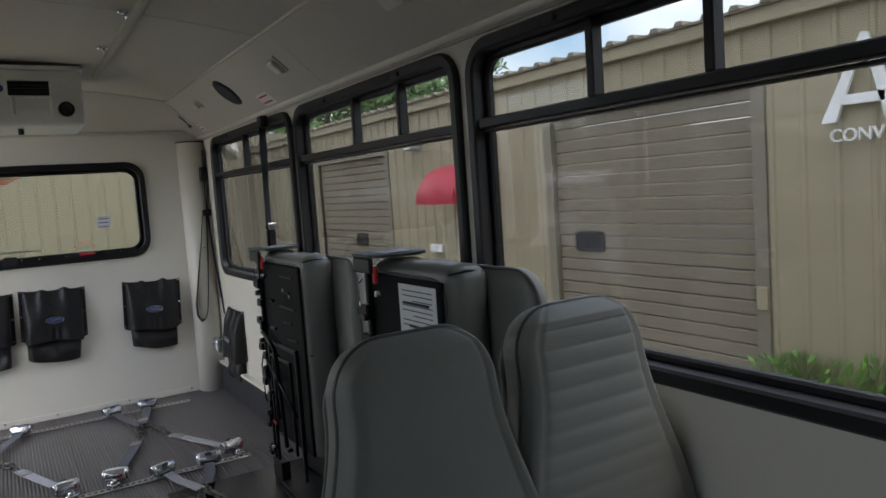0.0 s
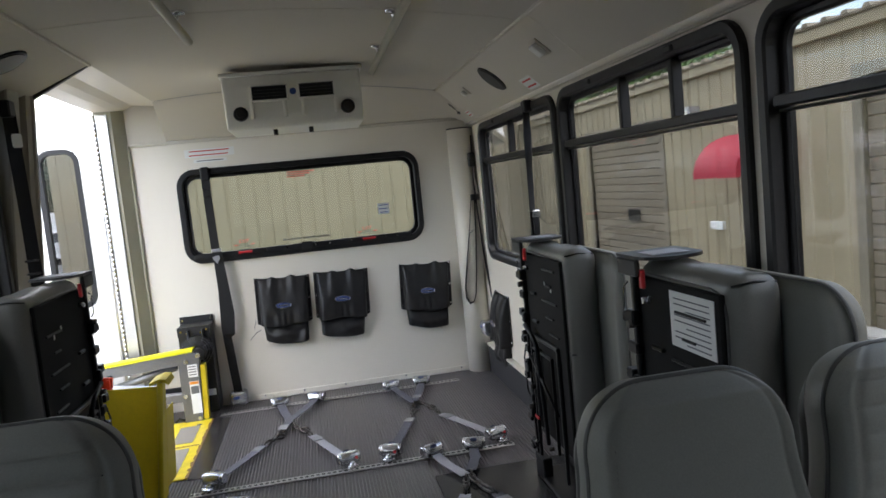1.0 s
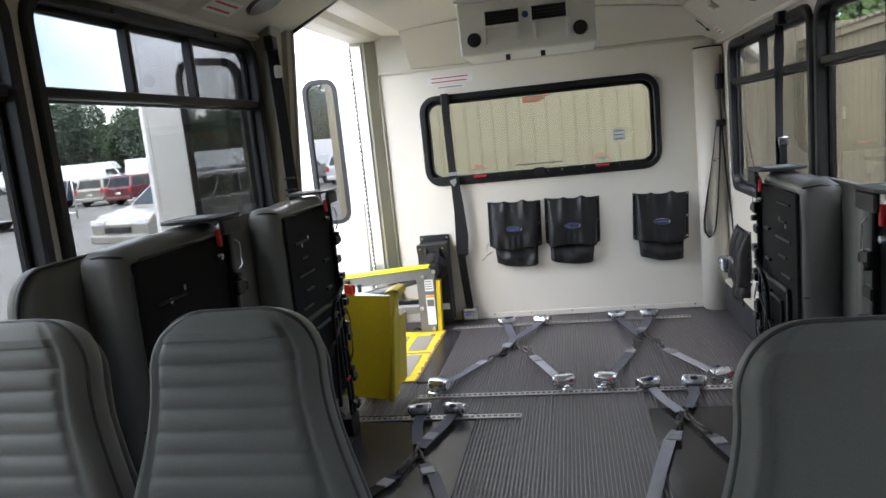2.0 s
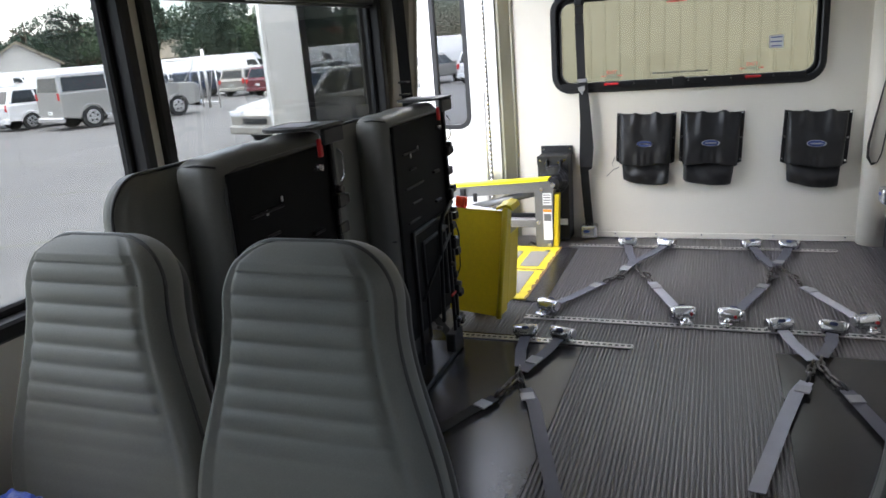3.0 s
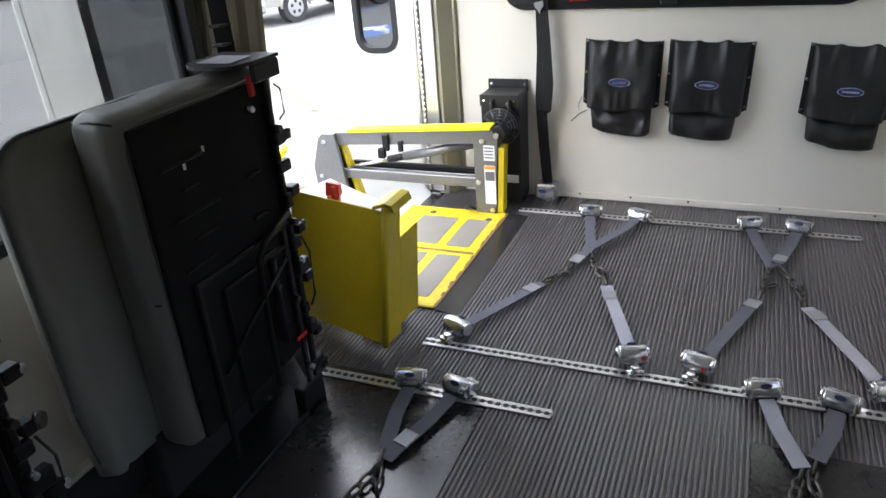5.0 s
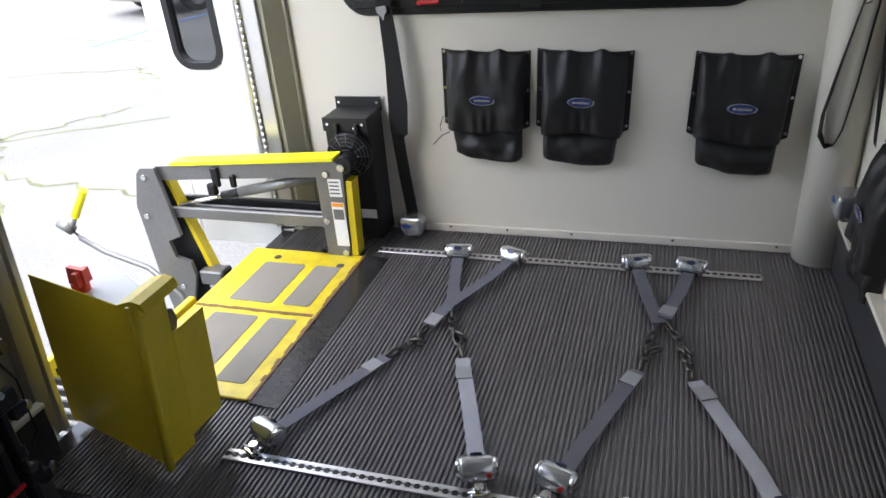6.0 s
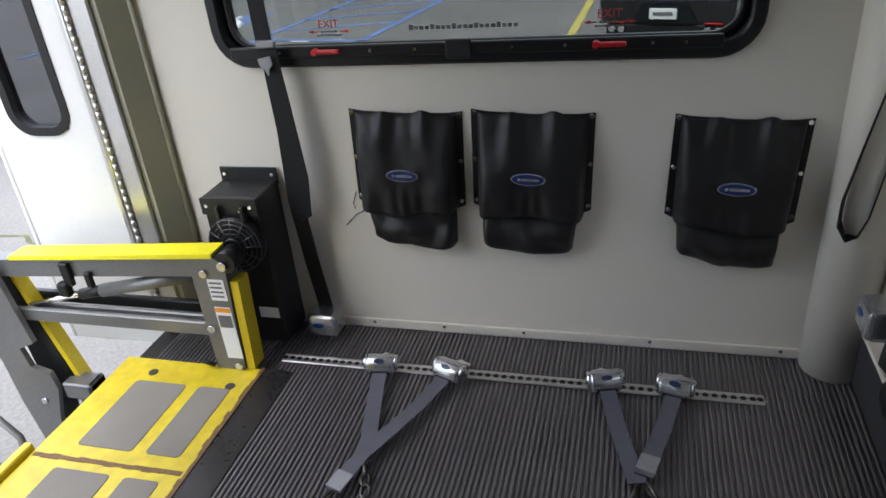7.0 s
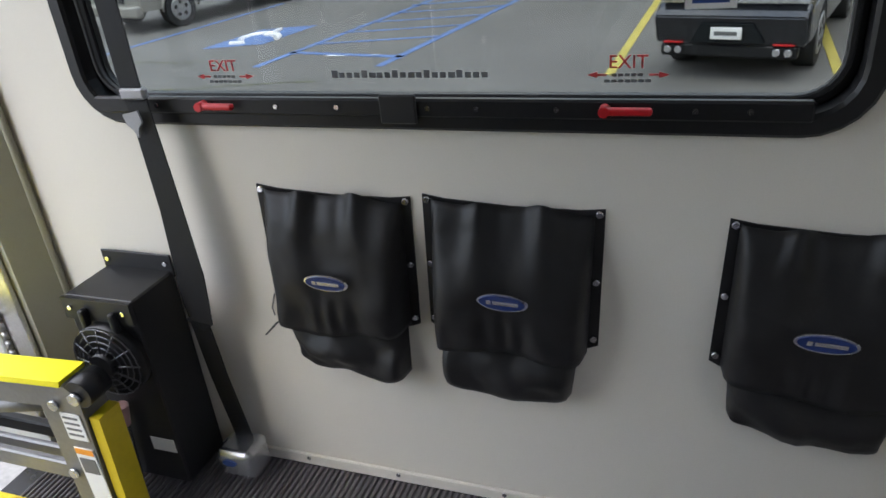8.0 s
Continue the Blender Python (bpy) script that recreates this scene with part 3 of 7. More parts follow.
RIB = 2.20 / 144
ribbed("ribbed_sheet", XL + 0.02, XR - 0.02, 2.743, YR - 0.005, RIB)
ribbed("ribbed_sheet", XL + 0.02 + 52 * RIB, XL + 0.02 + 101 * RIB, YF + 0.01, 2.7425, RIB)
for x0, x1 in ((XL, XL + 0.018 + 52 * RIB), (XL + 0.022 + 101 * RIB, XR)):
    bm = bmesh.new()
    block(bm, x0, x1, YF, 2.742, -0.008, -0.001)
    part("smooth_sheet", bm, SMOOTHR, floor)

# ---- fixtures of the shell ----
def ac_unit():
    top = thing("air_conditioner", (0.108, 3.42, 1.630), "white moulded rear air conditioner with two dark grilles", "air conditioner")
    w, h = 0.338, 0.262
    bm = bmesh.new()
    prof = [(0.0, 0.0), (-0.012, 0.012), (-0.03, 0.07), (-0.035, 0.20), (-0.02, h), (0.40, h + 0.03), (0.42, 0.02), (0.41, 0.0)]
    b = bmesh.new()
    slab(b, prof, 2 * w, axes((-w, 0, 0), (0, 1, 0), (0, 0, 1)))
    bmesh.ops.bevel(b, geom=b.edges[:], offset=0.010, segments=2, affect="EDGES", profile=0.5)
    merge(bm, b)
    part("housing", bm, ACWHITE, top)
    bm = bmesh.new()
    block(bm, -w - 0.012, w + 0.012, -0.045, 0.30, h - 0.006, h + 0.012, 0.005, 2)
    part("top_flange", bm, ACWHITE, top)
    for s in (-1, 1):
        bm = bmesh.new()
        ring(bm, 0.185, 0.085, 0.012, 0.010, 0.022, axes((s * 0.115, -0.030, 0.168), (1, 0, 0), (0, 0, 1)))
        grille = part("grille", bm, ACWHITE, top, "dark louvred air grille")
        bm = bmesh.new()
        block(bm, s * 0.115 - 0.088, s * 0.115 + 0.088, -0.043, -0.030, 0.128, 0.208, 0.002)
        part("recess", bm, BLACK, grille)
        for k in range(5):
            bm = bmesh.new()
            block(bm, s * 0.115 - 0.086, s * 0.115 + 0.086, -0.052, -0.044, 0.135 + k * 0.0155, 0.1375 + k * 0.0155)
            part("louvre", bm, BLACKP, grille)
        bm = bmesh.new()
        disc(bm, (s * 0.262, -0.034, 0.075), (0, -1, 0), 0.036, 0.012, 24, 0.031)
        vent = part("round_vent", bm, BLACK, top, "round black air nozzle")
        bm = bmesh.new()
        disc(bm, (s * 0.262, -0.044, 0.075), (0, -1, 0), 0.022, 0.006, 18, 0.018)
        part("nozzle", bm, BLACKP, vent)
        for x in (0.045, 0.205):
            bm = bmesh.new()
            block(bm, s * x - 0.009, s * x + 0.009, -0.056, -0.026, 0.045, 0.128, 0.005, 2)
            part("rib", bm, ACWHITE, top)
        bm = bmesh.new()
        disc(bm, (s * 0.09 - 0.02, 0.10, -0.028), (0, 0, 1), 0.012, 0.03, 12)
        part("drain", bm, BLACK, top, "black drain stub")
    bm = bmesh.new()
    disc(bm, (0.0, -0.034, 0.168), (0, -1, 0), 0.016, 0.006, 20)
    part("badge", bm, BLUE, top, "small round blue badge")


ac_unit()


def grab_rail(x, y0, y1, feet):
    z = ceil_z(x) - 0.038
    top = thing("grab_rail", (x, y1, z), "brushed steel overhead grab rail on brackets", "grab rail", "overhead grab rails")
    bm = bmesh.new()
    rod(bm, (0, y0 - y1, 0), (0, 0, 0), 0.016, seg=14)
    part("rail", bm, POST, top)
    for y in feet:
        bm = bmesh.new()
        rod(bm, (0, y - y1, 0.0), (-0.02 if x > 0 else 0.02, y - y1, 0.034), 0.008, seg=8)
        disc(bm, (-0.02 if x > 0 else 0.02, y - y1, 0.028), (0, 0, 1), 0.020, 0.012, 14)
        part("bracket", bm, CHROME, top)


grab_rail(0.510, -1.8, 3.42, (-0.6, 0.9, 2.3, 2.92))
grab_rail(-0.245, -1.8, 2.58, (-0.6, 0.9, 2.28))


def on_cove(side, y, v):
    """The pose of a flat thing on the cove panel: u along the bus, w off the panel; v: 0 at the wall, 1 at the ceiling."""
    xw, zw, xc, zc = (XR - 0.03, ZW + 0.02, XCR, ZCR) if side > 0 else (XL + 0.03, ZWL + 0.02, XCL, ZCL)
    p = Vector((xw + (xc - xw) * v, y, zw + (zc - zw) * v))
    up = Vector((xc - xw, 0, zc - zw))
    return axes(p, (0, -side, 0), up)


def speaker(side, y, v):
    m = on_cove(side, y, v)
    top = new("ceiling_speaker")
    top.matrix_world = m
    tagged(top, "oval black speaker grille in the cove panel", "speaker", "cove speakers")
    for name, r, h, mat in (("rim", 0.085, 0.006, BLACK), ("grille", 0.076, 0.010, BLACKP)):
        b = bmesh.new()
        bmesh.ops.create_cone(b, cap_ends=True, segments=28, radius1=r, radius2=r - 0.003, depth=h, matrix=Matrix.Translation((0, 0, h / 2)))
        part(name, b, mat, top)


for s, y, v in ((1, 3.16, 0.52), (1, 4.25, 0.52), (-1, 2.46, 0.50)):
    speaker(s, y, v)


def cove_lamp(side, y, v, w, h):
    m = on_cove(side, y, v)
    top = new("cove_lamp")
    top.matrix_world = m
    tagged(top, "small clear square lamp lens, switched off", "lamp", "cove lamps")
    bm = bmesh.new()
    block(bm, -w / 2, w / 2, -h / 2, h / 2, 0, 0.008, 0.003, 1)
    part("base", bm, CEIL, top)
    bm = bmesh.new()
    block(bm, -w / 2 + 0.012, w / 2 - 0.012, -h / 2 + 0.012, h / 2 - 0.012, 0.008, 0.028, 0.008, 2)
    part("lens", bm, LENSM, top)


cove_lamp(1, 2.40, 0.53, 0.085, 0.085)
cove_lamp(1, 1.38, 0.58, 0.11, 0.08)
cove_lamp(1, 3.68, 0.60, 0.07, 0.06)
cove_lamp(-1, 1.76, 0.60, 0.11, 0.08)


def notice(m, w, h, lines, ink, label="white notice sticker with red print"):
    """A flat sticker with bars for writing that cannot be read."""
    top = new("notice")
    top.matrix_world = m
    tagged(top, label, "sticker")
    bm = bmesh.new()
    block(bm, -w / 2, w / 2, -h / 2, h / 2, 0, 0.0012)
    part("sheet", bm, PAPER, top)
    for k in range(lines):
        v = h / 2 - (k + 0.5) * h / lines
        l = w * (0.40 if k == 0 else 0.46 - 0.05 * (k % 3))
        bm = bmesh.new()
        block(bm, -l, l * (0.9 if k % 2 else 1), v - 0.13 * h / lines, v + 0.13 * h / lines, 0.0012, 0.0018)
        part("print_bar", bm, ink, top)
    return top


notice(on_cove(1, 2.84, 0.13), 0.15, 0.07, 2, REDINK)
notice(on_cove(1, 4.10, 0.14), 0.12, 0.05, 2, REDINK)
notice(on_cove(-1, 2.26, 0.22), 0.22, 0.075, 2, REDINK)
notice(axes((-0.455, YR, 1.605), (1, 0, 0), (0, 0, 1)), 0.30, 0.05, 2, REDINK, "white notice sticker with red print above the rear window")
notice(axes((-0.455, YR, 1.557), (1, 0, 0), (0, 0, 1)), 0.20, 0.02, 1, GREYINK, "small white notice strip above the rear window")
notice(axes((0.59, YR + 0.016, 1.145), (1, 0, 0), (0, 0, 1)), 0.075, 0.070, 3, BLUE, "white and blue sticker on the rear window")

# lettering on the rear window
wy = YR + 0.018
for x in (-0.315, 0.47):
    lettering("exit_lettering", "EXIT", REDINK, 0.031, axes((x, wy, RW[2] + 0.112), (1, 0, 0), (0, 0, 1)), rear_window, label="red EXIT lettering")
    bm = bmesh.new()
    for s in (-1, 1):
        block(bm, x + s * 0.034, x + s * 0.052, wy - 0.001, wy, RW[2] + 0.090, RW[2] + 0.093)
        slab(bm, [(0, 0.005), (0.016, 0), (0, -0.005)], 0.001, axes((x + s * 0.050, wy, RW[2] + 0.0915), (s, 0, 0), (0, 0, 1)))
    part("arrow_mark", bm, REDINK, rear_window)
    bm = bmesh.new()
    for k in range(5):
        block(bm, x - 0.026 + k * 0.0105, x - 0.018 + k * 0.0105, wy - 0.001, wy, RW[2] + 0.089, RW[2] + 0.094)
    for k in range(7):
        block(bm, x - 0.038 + k * 0.011, x - 0.029 + k * 0.011, wy - 0.001, wy, RW[2] + 0.079, RW[2] + 0.084)
    part("small_print", bm, GREYINK, rear_window)
bm = bmesh.new()
for k in range(20):
    x = -0.075 + k * 0.0155
    block(bm, x, x + (0.011 if k % 5 else 0.013), wy - 0.001, wy, RW[2] + 0.088, RW[2] + (0.098 if k % 4 else 0.102))
part("web_address_bars", bm, GREYINK, rear_window, "grey bars of small print")
bm = bmesh.new()
for k in range(3):
    block(bm, 0.0, 0.17 - 0.03 * k, wy - 0.001, wy, RW[3] - 0.075 - 0.014 * k, RW[3] - 0.067 - 0.014 * k)
part("red_print_bars", bm, REDINK, rear_window, "faded red print bars")


# ---- storage pouches ----
def pouch(x0, x1, ztop, m=None, tilt=0.0, bulge=0.055, seed=1):
    """A black vinyl pouch on snap studs: backing, hanging flap with folds, sagging bag, badge."""
    rnd = random.Random(seed)
    w = x1 - x0
    m = m if m is not None else axes(((x0 + x1) / 2, YR, ztop), (1, 0, 0), (0, 0, 1)) @ pose(0, 0, 0, 0, 0, tilt)
    top = new("storage_pouch")
    top.matrix_world = m
    tagged(top, "black vinyl storage pouch with blue oval badge", "pouch", "storage pouches")
    hw = w / 2
    bm = bmesh.new()
    b = bmesh.new()
    slab(b, [(-hw, 0.006), (-hw * 0.75, 0.000), (0, -0.004), (hw * 0.75, 0.000), (hw, 0.006), (hw, -0.29), (hw - 0.02, -0.30), (-hw + 0.02, -0.30), (-hw, -0.29)], 0.004)
    merge(bm, b)
    part("backing", bm, POUCH, top)

    def sheet(name, rows, cols, fx, fz):
        bm = bmesh.new()
        front = [[bm.verts.new((*fx(u / cols * 2 - 1, v / rows), fz(u / cols * 2 - 1, v / rows))) for u in range(cols + 1)] for v in range(rows + 1)]
        back = [[bm.verts.new((q.co.x, q.co.y, max(0.003, q.co.z - 0.004) if 0 < i < len(r) - 1 else 0.003)) for i, q in enumerate(r)] for r in front]
        for v in range(rows):
            for u in range(cols):
                bm.faces.new((front[v][u], front[v][u + 1], front[v + 1][u + 1], front[v + 1][u])).smooth = True
        for r0, r1 in ((front[0], back[0]), (front[-1], back[-1]), ([r[0] for r in front], [r[0] for r in back]), ([r[-1] for r in front], [r[-1] for r in back])):
            for i in range(len(r0) - 1):
                bm.faces.new((r0[i], r0[i + 1], r1[i + 1], r1[i])).smooth = True
        return part(name, bm, POUCH, top)

    f1, f2 = rnd.uniform(-0.42, -0.3), rnd.uniform(0.3, 0.45)

    def crumple(u, v):
        """Soft creases of limp vinyl, flat under the badge."""
        p = Vector((u * hw * 9, v * 3.2, seed * 3.7))
        flat = 1 - math.exp(-((u / 0.42) ** 2 + ((v - 0.6) / 0.16) ** 2))
        return (0.013 * noise.noise(p) + 0.003 * (0.35 - abs(noise.noise(p * 2.3 + Vector((1, 2, 3)))))) * flat
    ph = rnd.uniform(0, 6)

    def flap_x(u, v):
        dip = 0.012 * (1 - math.cos(math.pi * (u + 1) * 1.5)) * 0.5
        return (u * hw * (0.90 - 0.02 * v), -0.001 - dip * (1 - v) * 0.5 + 0.015 * math.exp(-((u - f1) / 0.15) ** 2) * (1 - v) + 0.015 * math.exp(-((u - f2) / 0.15) ** 2) * (1 - v) - v * 0.30 - 0.008 * math.sin(3 * u + ph) * v)

    def flap_z(u, v):
        e = max(0.0, 1 - abs(u) ** 14) ** 0.6
        fold = 0.012 * math.exp(-((u - f1 + 0.25 * v) / (0.12 + 0.16 * v)) ** 2) + 0.012 * math.exp(-((u - f2 - 0.2 * v) / (0.12 + 0.18 * v)) ** 2) - 0.006 * math.exp(-((u - f1 - 0.28 * v - 0.2) / 0.16) ** 2) - 0.006 * math.exp(-((u - f2 + 0.3 * v + 0.2) / 0.16) ** 2)
        ripple = crumple(u, v) * min(1.0, 6 * v) + 0.0035 * math.sin(19 * u + 2 * math.sin(5 * u) + ph) * math.exp(-((v - 0.86) / 0.12) ** 2)
        return 0.006 + e * (0.012 + bulge * (1 - (1 - min(1.0, v * 1.2)) ** 2.2) + fold * max(0.0, 1 - 1.45 * v) + ripple)

    sheet("flap", 26, 48, flap_x, flap_z)
    lo = 0.81

    def bag_x(u, v):
        sag = 0.018 * (1 - u * u) * v + 0.010 * u * v
        return (u * hw * (lo + 0.03 - 0.06 * v) + 0.01 * v * math.sin(ph), -0.22 - v * 0.19 - sag - 0.002 * math.sin(4 * u + ph) * v)

    def bag_z(u, v):
        e = max(0.0, 1 - abs(u) ** 14) ** 0.6
        return 0.004 + e * ((bulge + 0.002) * (0.50 + 0.50 * min(1.0, max(0.0, (v - 0.38) / 0.34)) ** 0.8) * (1 - 0.55 * max(0, v - 0.6) ** 1.5 * 2.4) + 1.9 * crumple(u, v + 2.3) + 0.004 * (0.3 - abs(noise.noise(Vector((u * 2.2 + v * 1.5, v * 2.6 - u * 0.8, seed * 1.9))))))

    sheet("bag", 16, 36, bag_x, bag_z)
    for s in (-1, 1):
        for k, v in enumerate((-0.004, -0.145, -0.275)):
            bm = bmesh.new()
            disc(bm, (s * (hw - 0.010), v, 0.003), (0, 0, 1), 0.0085, 0.007, 12, 0.006)
            part("stud", bm, CHROME, top)
    zc = flap_z(0, 0.62) + 0.005
    b = bmesh.new()
    slab(b, [(0.050 * math.cos(a * math.pi / 16), 0.0205 * math.sin(a * math.pi / 16)) for a in range(32)], 0.003, pose(0, -0.172, zc, 8, 0, 0))
    badge = part("badge", b, SILVER, top, "oval blue badge with silver rim")
    b = bmesh.new()
    slab(b, [(0.045 * math.cos(a * math.pi / 16), 0.0165 * math.sin(a * math.pi / 16)) for a in range(32)], 0.002, pose(0, -0.172, zc + 0.003, 8, 0, 0))
    part("badge_field", b, BLUEN, badge)
    b = bmesh.new()
    block(b, -0.018, 0.032, -0.0045, 0.0045, 0, 0.0012)
    block(b, -0.030, -0.021, -0.005, 0.005, 0, 0.0012)
    merge2 = bmesh.new()
    merge(merge2, b, pose(0, -0.172, zc + 0.005, 8, 0, 0))
    part("badge_bar", merge2, SILVER, badge)
    return top


pouch(-0.283, 0.064, 0.776, seed=3, tilt=-1.8)
pouch(0.090, 0.441, 0.772, seed=5, tilt=-2.0)
pouch(0.649, 0.992, 0.755, seed=8, tilt=-2.4)
pouch(0, 0.32, 0.55, axes((XR - 0.002, 3.92, 0.565), (0, -1, 0), (0, 0, 1)), seed=11)
# pen scuffs on the rear wall
bm = bmesh.new()
tube(bm, [(-0.275, YR - 0.001, 0.452), (-0.31, YR - 0.001, 0.435), (-0.35, YR - 0.001, 0.395)], 0.0022, 5)
tube(bm, [(-0.30, YR - 0.001, 0.515), (-0.315, YR - 0.001, 0.475), (-0.312, YR - 0.001, 0.455)], 0.0018, 5)
part("scuff_marks", bm, GREYINK, None, "dark scuff strokes on the rear wall", "structure", "stain")


# ---- heater ----
def heater():
    top = thing("heater", (-0.66, 4.305, 0.0), "black steel heater box with wire-guarded fan", "heater")
    bm = bmesh.new()
    block(bm, -0.096, 0.096, -0.060, 0.088, 0.015, 0.555, 0.004, 1)
    part("case", bm, BLACKP, top)
    bm = bmesh.new()
    block(bm, -0.102, 0.102, 0.080, 0.086, 0.54, 0.598, 0.002)
    part("back_flange", bm, BLACKP, top)
    bm = bmesh.new()
    slab(bm, [(-0.096, 0.555), (-0.096, 0.50), (0.096, 0.50), (0.096, 0.555)], 0.012, axes((0, -0.061, 0), (1, 0, 0), (0, 0, 1)))
    part("top_lip", bm, BLACKP, top)
    c = Vector((0.010, -0.067, 0.408))
    bm = bmesh.new()
    disc(bm, c, (0, -1, 0), 0.092, 0.03, 32)
    part("fan_ring", bm, BLACK, top)
    for r in (0.03, 0.045, 0.06, 0.075, 0.09):
        guard = bmesh.new()
        tube(guard, [c + Vector((r * math.cos(a * math.pi / 12), -0.034 - 0.012 * (1 - r / 0.09), r * math.sin(a * math.pi / 12))) for a in range(24)], 0.0018, 5, True)
        part("guard_ring", guard, GUARD, top, "black wire fan guard ring")
    for k in range(12):
        a = k * math.pi / 6
        guard = bmesh.new()
        rod(guard, c + Vector((0.02 * math.cos(a), -0.046, 0.02 * math.sin(a))), c + Vector((0.092 * math.cos(a), -0.032, 0.092 * math.sin(a))), 0.0022, seg=5)
        part("guard_spoke", guard, GUARD, top)
    bm = bmesh.new()
    disc(bm, c + Vector((0.0, -0.03, 0)), (0, -1, 0), 0.034, 0.022, 20, 0.03)
    part("fan_hub", bm, BLACK, top)
    for x, z in ((-0.075, 0.53), (0.075, 0.53), (-0.04, 0.515), (0.04, 0.515), (-0.085, 0.575), (0.085, 0.575)):
        bm = bmesh.new()
        disc(bm, (x, -0.073 if z < 0.56 else 0.079, z), (0, -1, 0), 0.006, 0.004, 8)
        part("bolt", bm, CHROME, top)
    for s in (-1, 1):
        bm = bmesh.new()
        block(bm, 0.01 + s * 0.042 - 0.008, 0.01 + s * 0.042 + 0.008, -0.092, -0.072, 0.475, 0.535, 0.006, 2)
        part("bracket", bm, BLACKP, top)
    bm = bmesh.new()
    block(bm, 0.015, 0.085, -0.0625, -0.061, 0.115, 0.155)
    part("label", bm, PAPER, top, "white printed data label")
    bm = bmesh.new()
    rod(bm, (-0.045, -0.088, 0.02), (-0.030, -0.084, 0.215), 0.014, seg=10)
    pipe = part("coolant_pipe", bm, RETR, top, "grey coolant pipe")
    bm = bmesh.new()
    rod(bm, (-0.031, -0.084, 0.205), (-0.022, -0.080, 0.262), 0.018, seg=10)
    part("pipe_sleeve", bm, PINK, pipe, "faded pink pipe sleeve")
    bm = bmesh.new()
    tube(bm, [(-0.03, -0.08, 0.20), (-0.06, -0.10, 0.16), (-0.09, -0.09, 0.09), (-0.09, -0.06, 0.03)], 0.012, 8)
    part("hose", bm, BLACK, top)


heater()


# ---- belts on the walls ----
def retractor_box(at, label, rz=0.0):
    top = thing("belt_retractor", at, label, "belt retractor", "wall belt retractors", rz)
    bm = bmesh.new()
    block(bm, -0.052, 0.052, -0.045, 0.045, 0.0, 0.085, 0.016, 3)
    part("shell", bm, RETR, top)
    bm = bmesh.new()
    slab(bm, [(0.02 * math.cos(a * math.pi / 10), 0.009 * math.sin(a * math.pi / 10)) for a in range(20)], 0.003, axes((-0.012, -0.045, 0.05), (1, 0, 0), (0, 0, 1)))
    part("badge", bm, BLUE, top, "small oval blue badge")
    bm = bmesh.new()
    block(bm, -0.03, 0.03, -0.02, 0.04, -0.012, 0.004, 0.002)
    part("foot_plate", bm, CHROME, top)
    return top


def shoulder_belt():
    top = thing("shoulder_belt", (-0.48, YR - 0.04, 0.09), "black shoulder belt hanging down the rear wall", "seat belt")
    bm = bmesh.new()
    ribbon(bm, [(-0.015, 0.0, 1.40), (-0.012, -0.012, 1.2), (-0.005, -0.02, 0.9), (0.0, -0.018, 0.86)], (1, 0, 0), 0.050)
    part("upper_webbing", bm, STRAPB, top)
    bm = bmesh.new()
    ribbon(bm, [(0.0, -0.018, 0.91), (0.006, -0.02, 0.65), (-0.004, -0.022, 0.42), (0.008, -0.015, 0.2), (0.02, 0.0, 0.0)], (1, 0, 0), 0.052)
    part("lower_webbing", bm, STRAPB, top)
    bm = bmesh.new()
    ribbon(bm, [(0.004, -0.024, 0.89), (0.020, -0.030, 0.72), (0.036, -0.036, 0.5), (0.026, -0.038, 0.38), (-0.008, -0.030, 0.36)], (1, 0, 0), 0.052)
    part("slack_loop", bm, STRAPB, top)
    bm = bmesh.new()
    block(bm, -0.030, 0.030, -0.030, -0.012, 0.895, 0.917, 0.004, 1)
    part("slider", bm, TAGM, top, "chrome belt slider")
    bm = bmesh.new()
    slab(bm, [(-0.020, 0.0), (-0.020, -0.02), (-0.010, -0.034), (-0.004, -0.052), (0.005, -0.034), (0.020, -0.024), (0.020, 0)], 0.004, axes((-0.006, -0.037, 0.872), (1, 0, 0.2), (0, 0, 1)))
    part("tongue", bm, TAGM, top, "chrome belt tongue")
    bm = bmesh.new()
    block(bm, -0.04, 0.012, -0.02, 0.03, 1.34, 1.425, 0.008, 2)
    part("anchor_cover", bm, BLACK, top)
    bm = bmesh.new()
    block(bm, -0.036, 0.012, -0.03, -0.012, 1.24, 1.29, 0.005, 1)
    part("height_clip", bm, BLACK, top)


shoulder_belt()
retractor_box((-0.455, 4.335, 0.012), "silver belt retractor with blue badge at the rear wall foot")


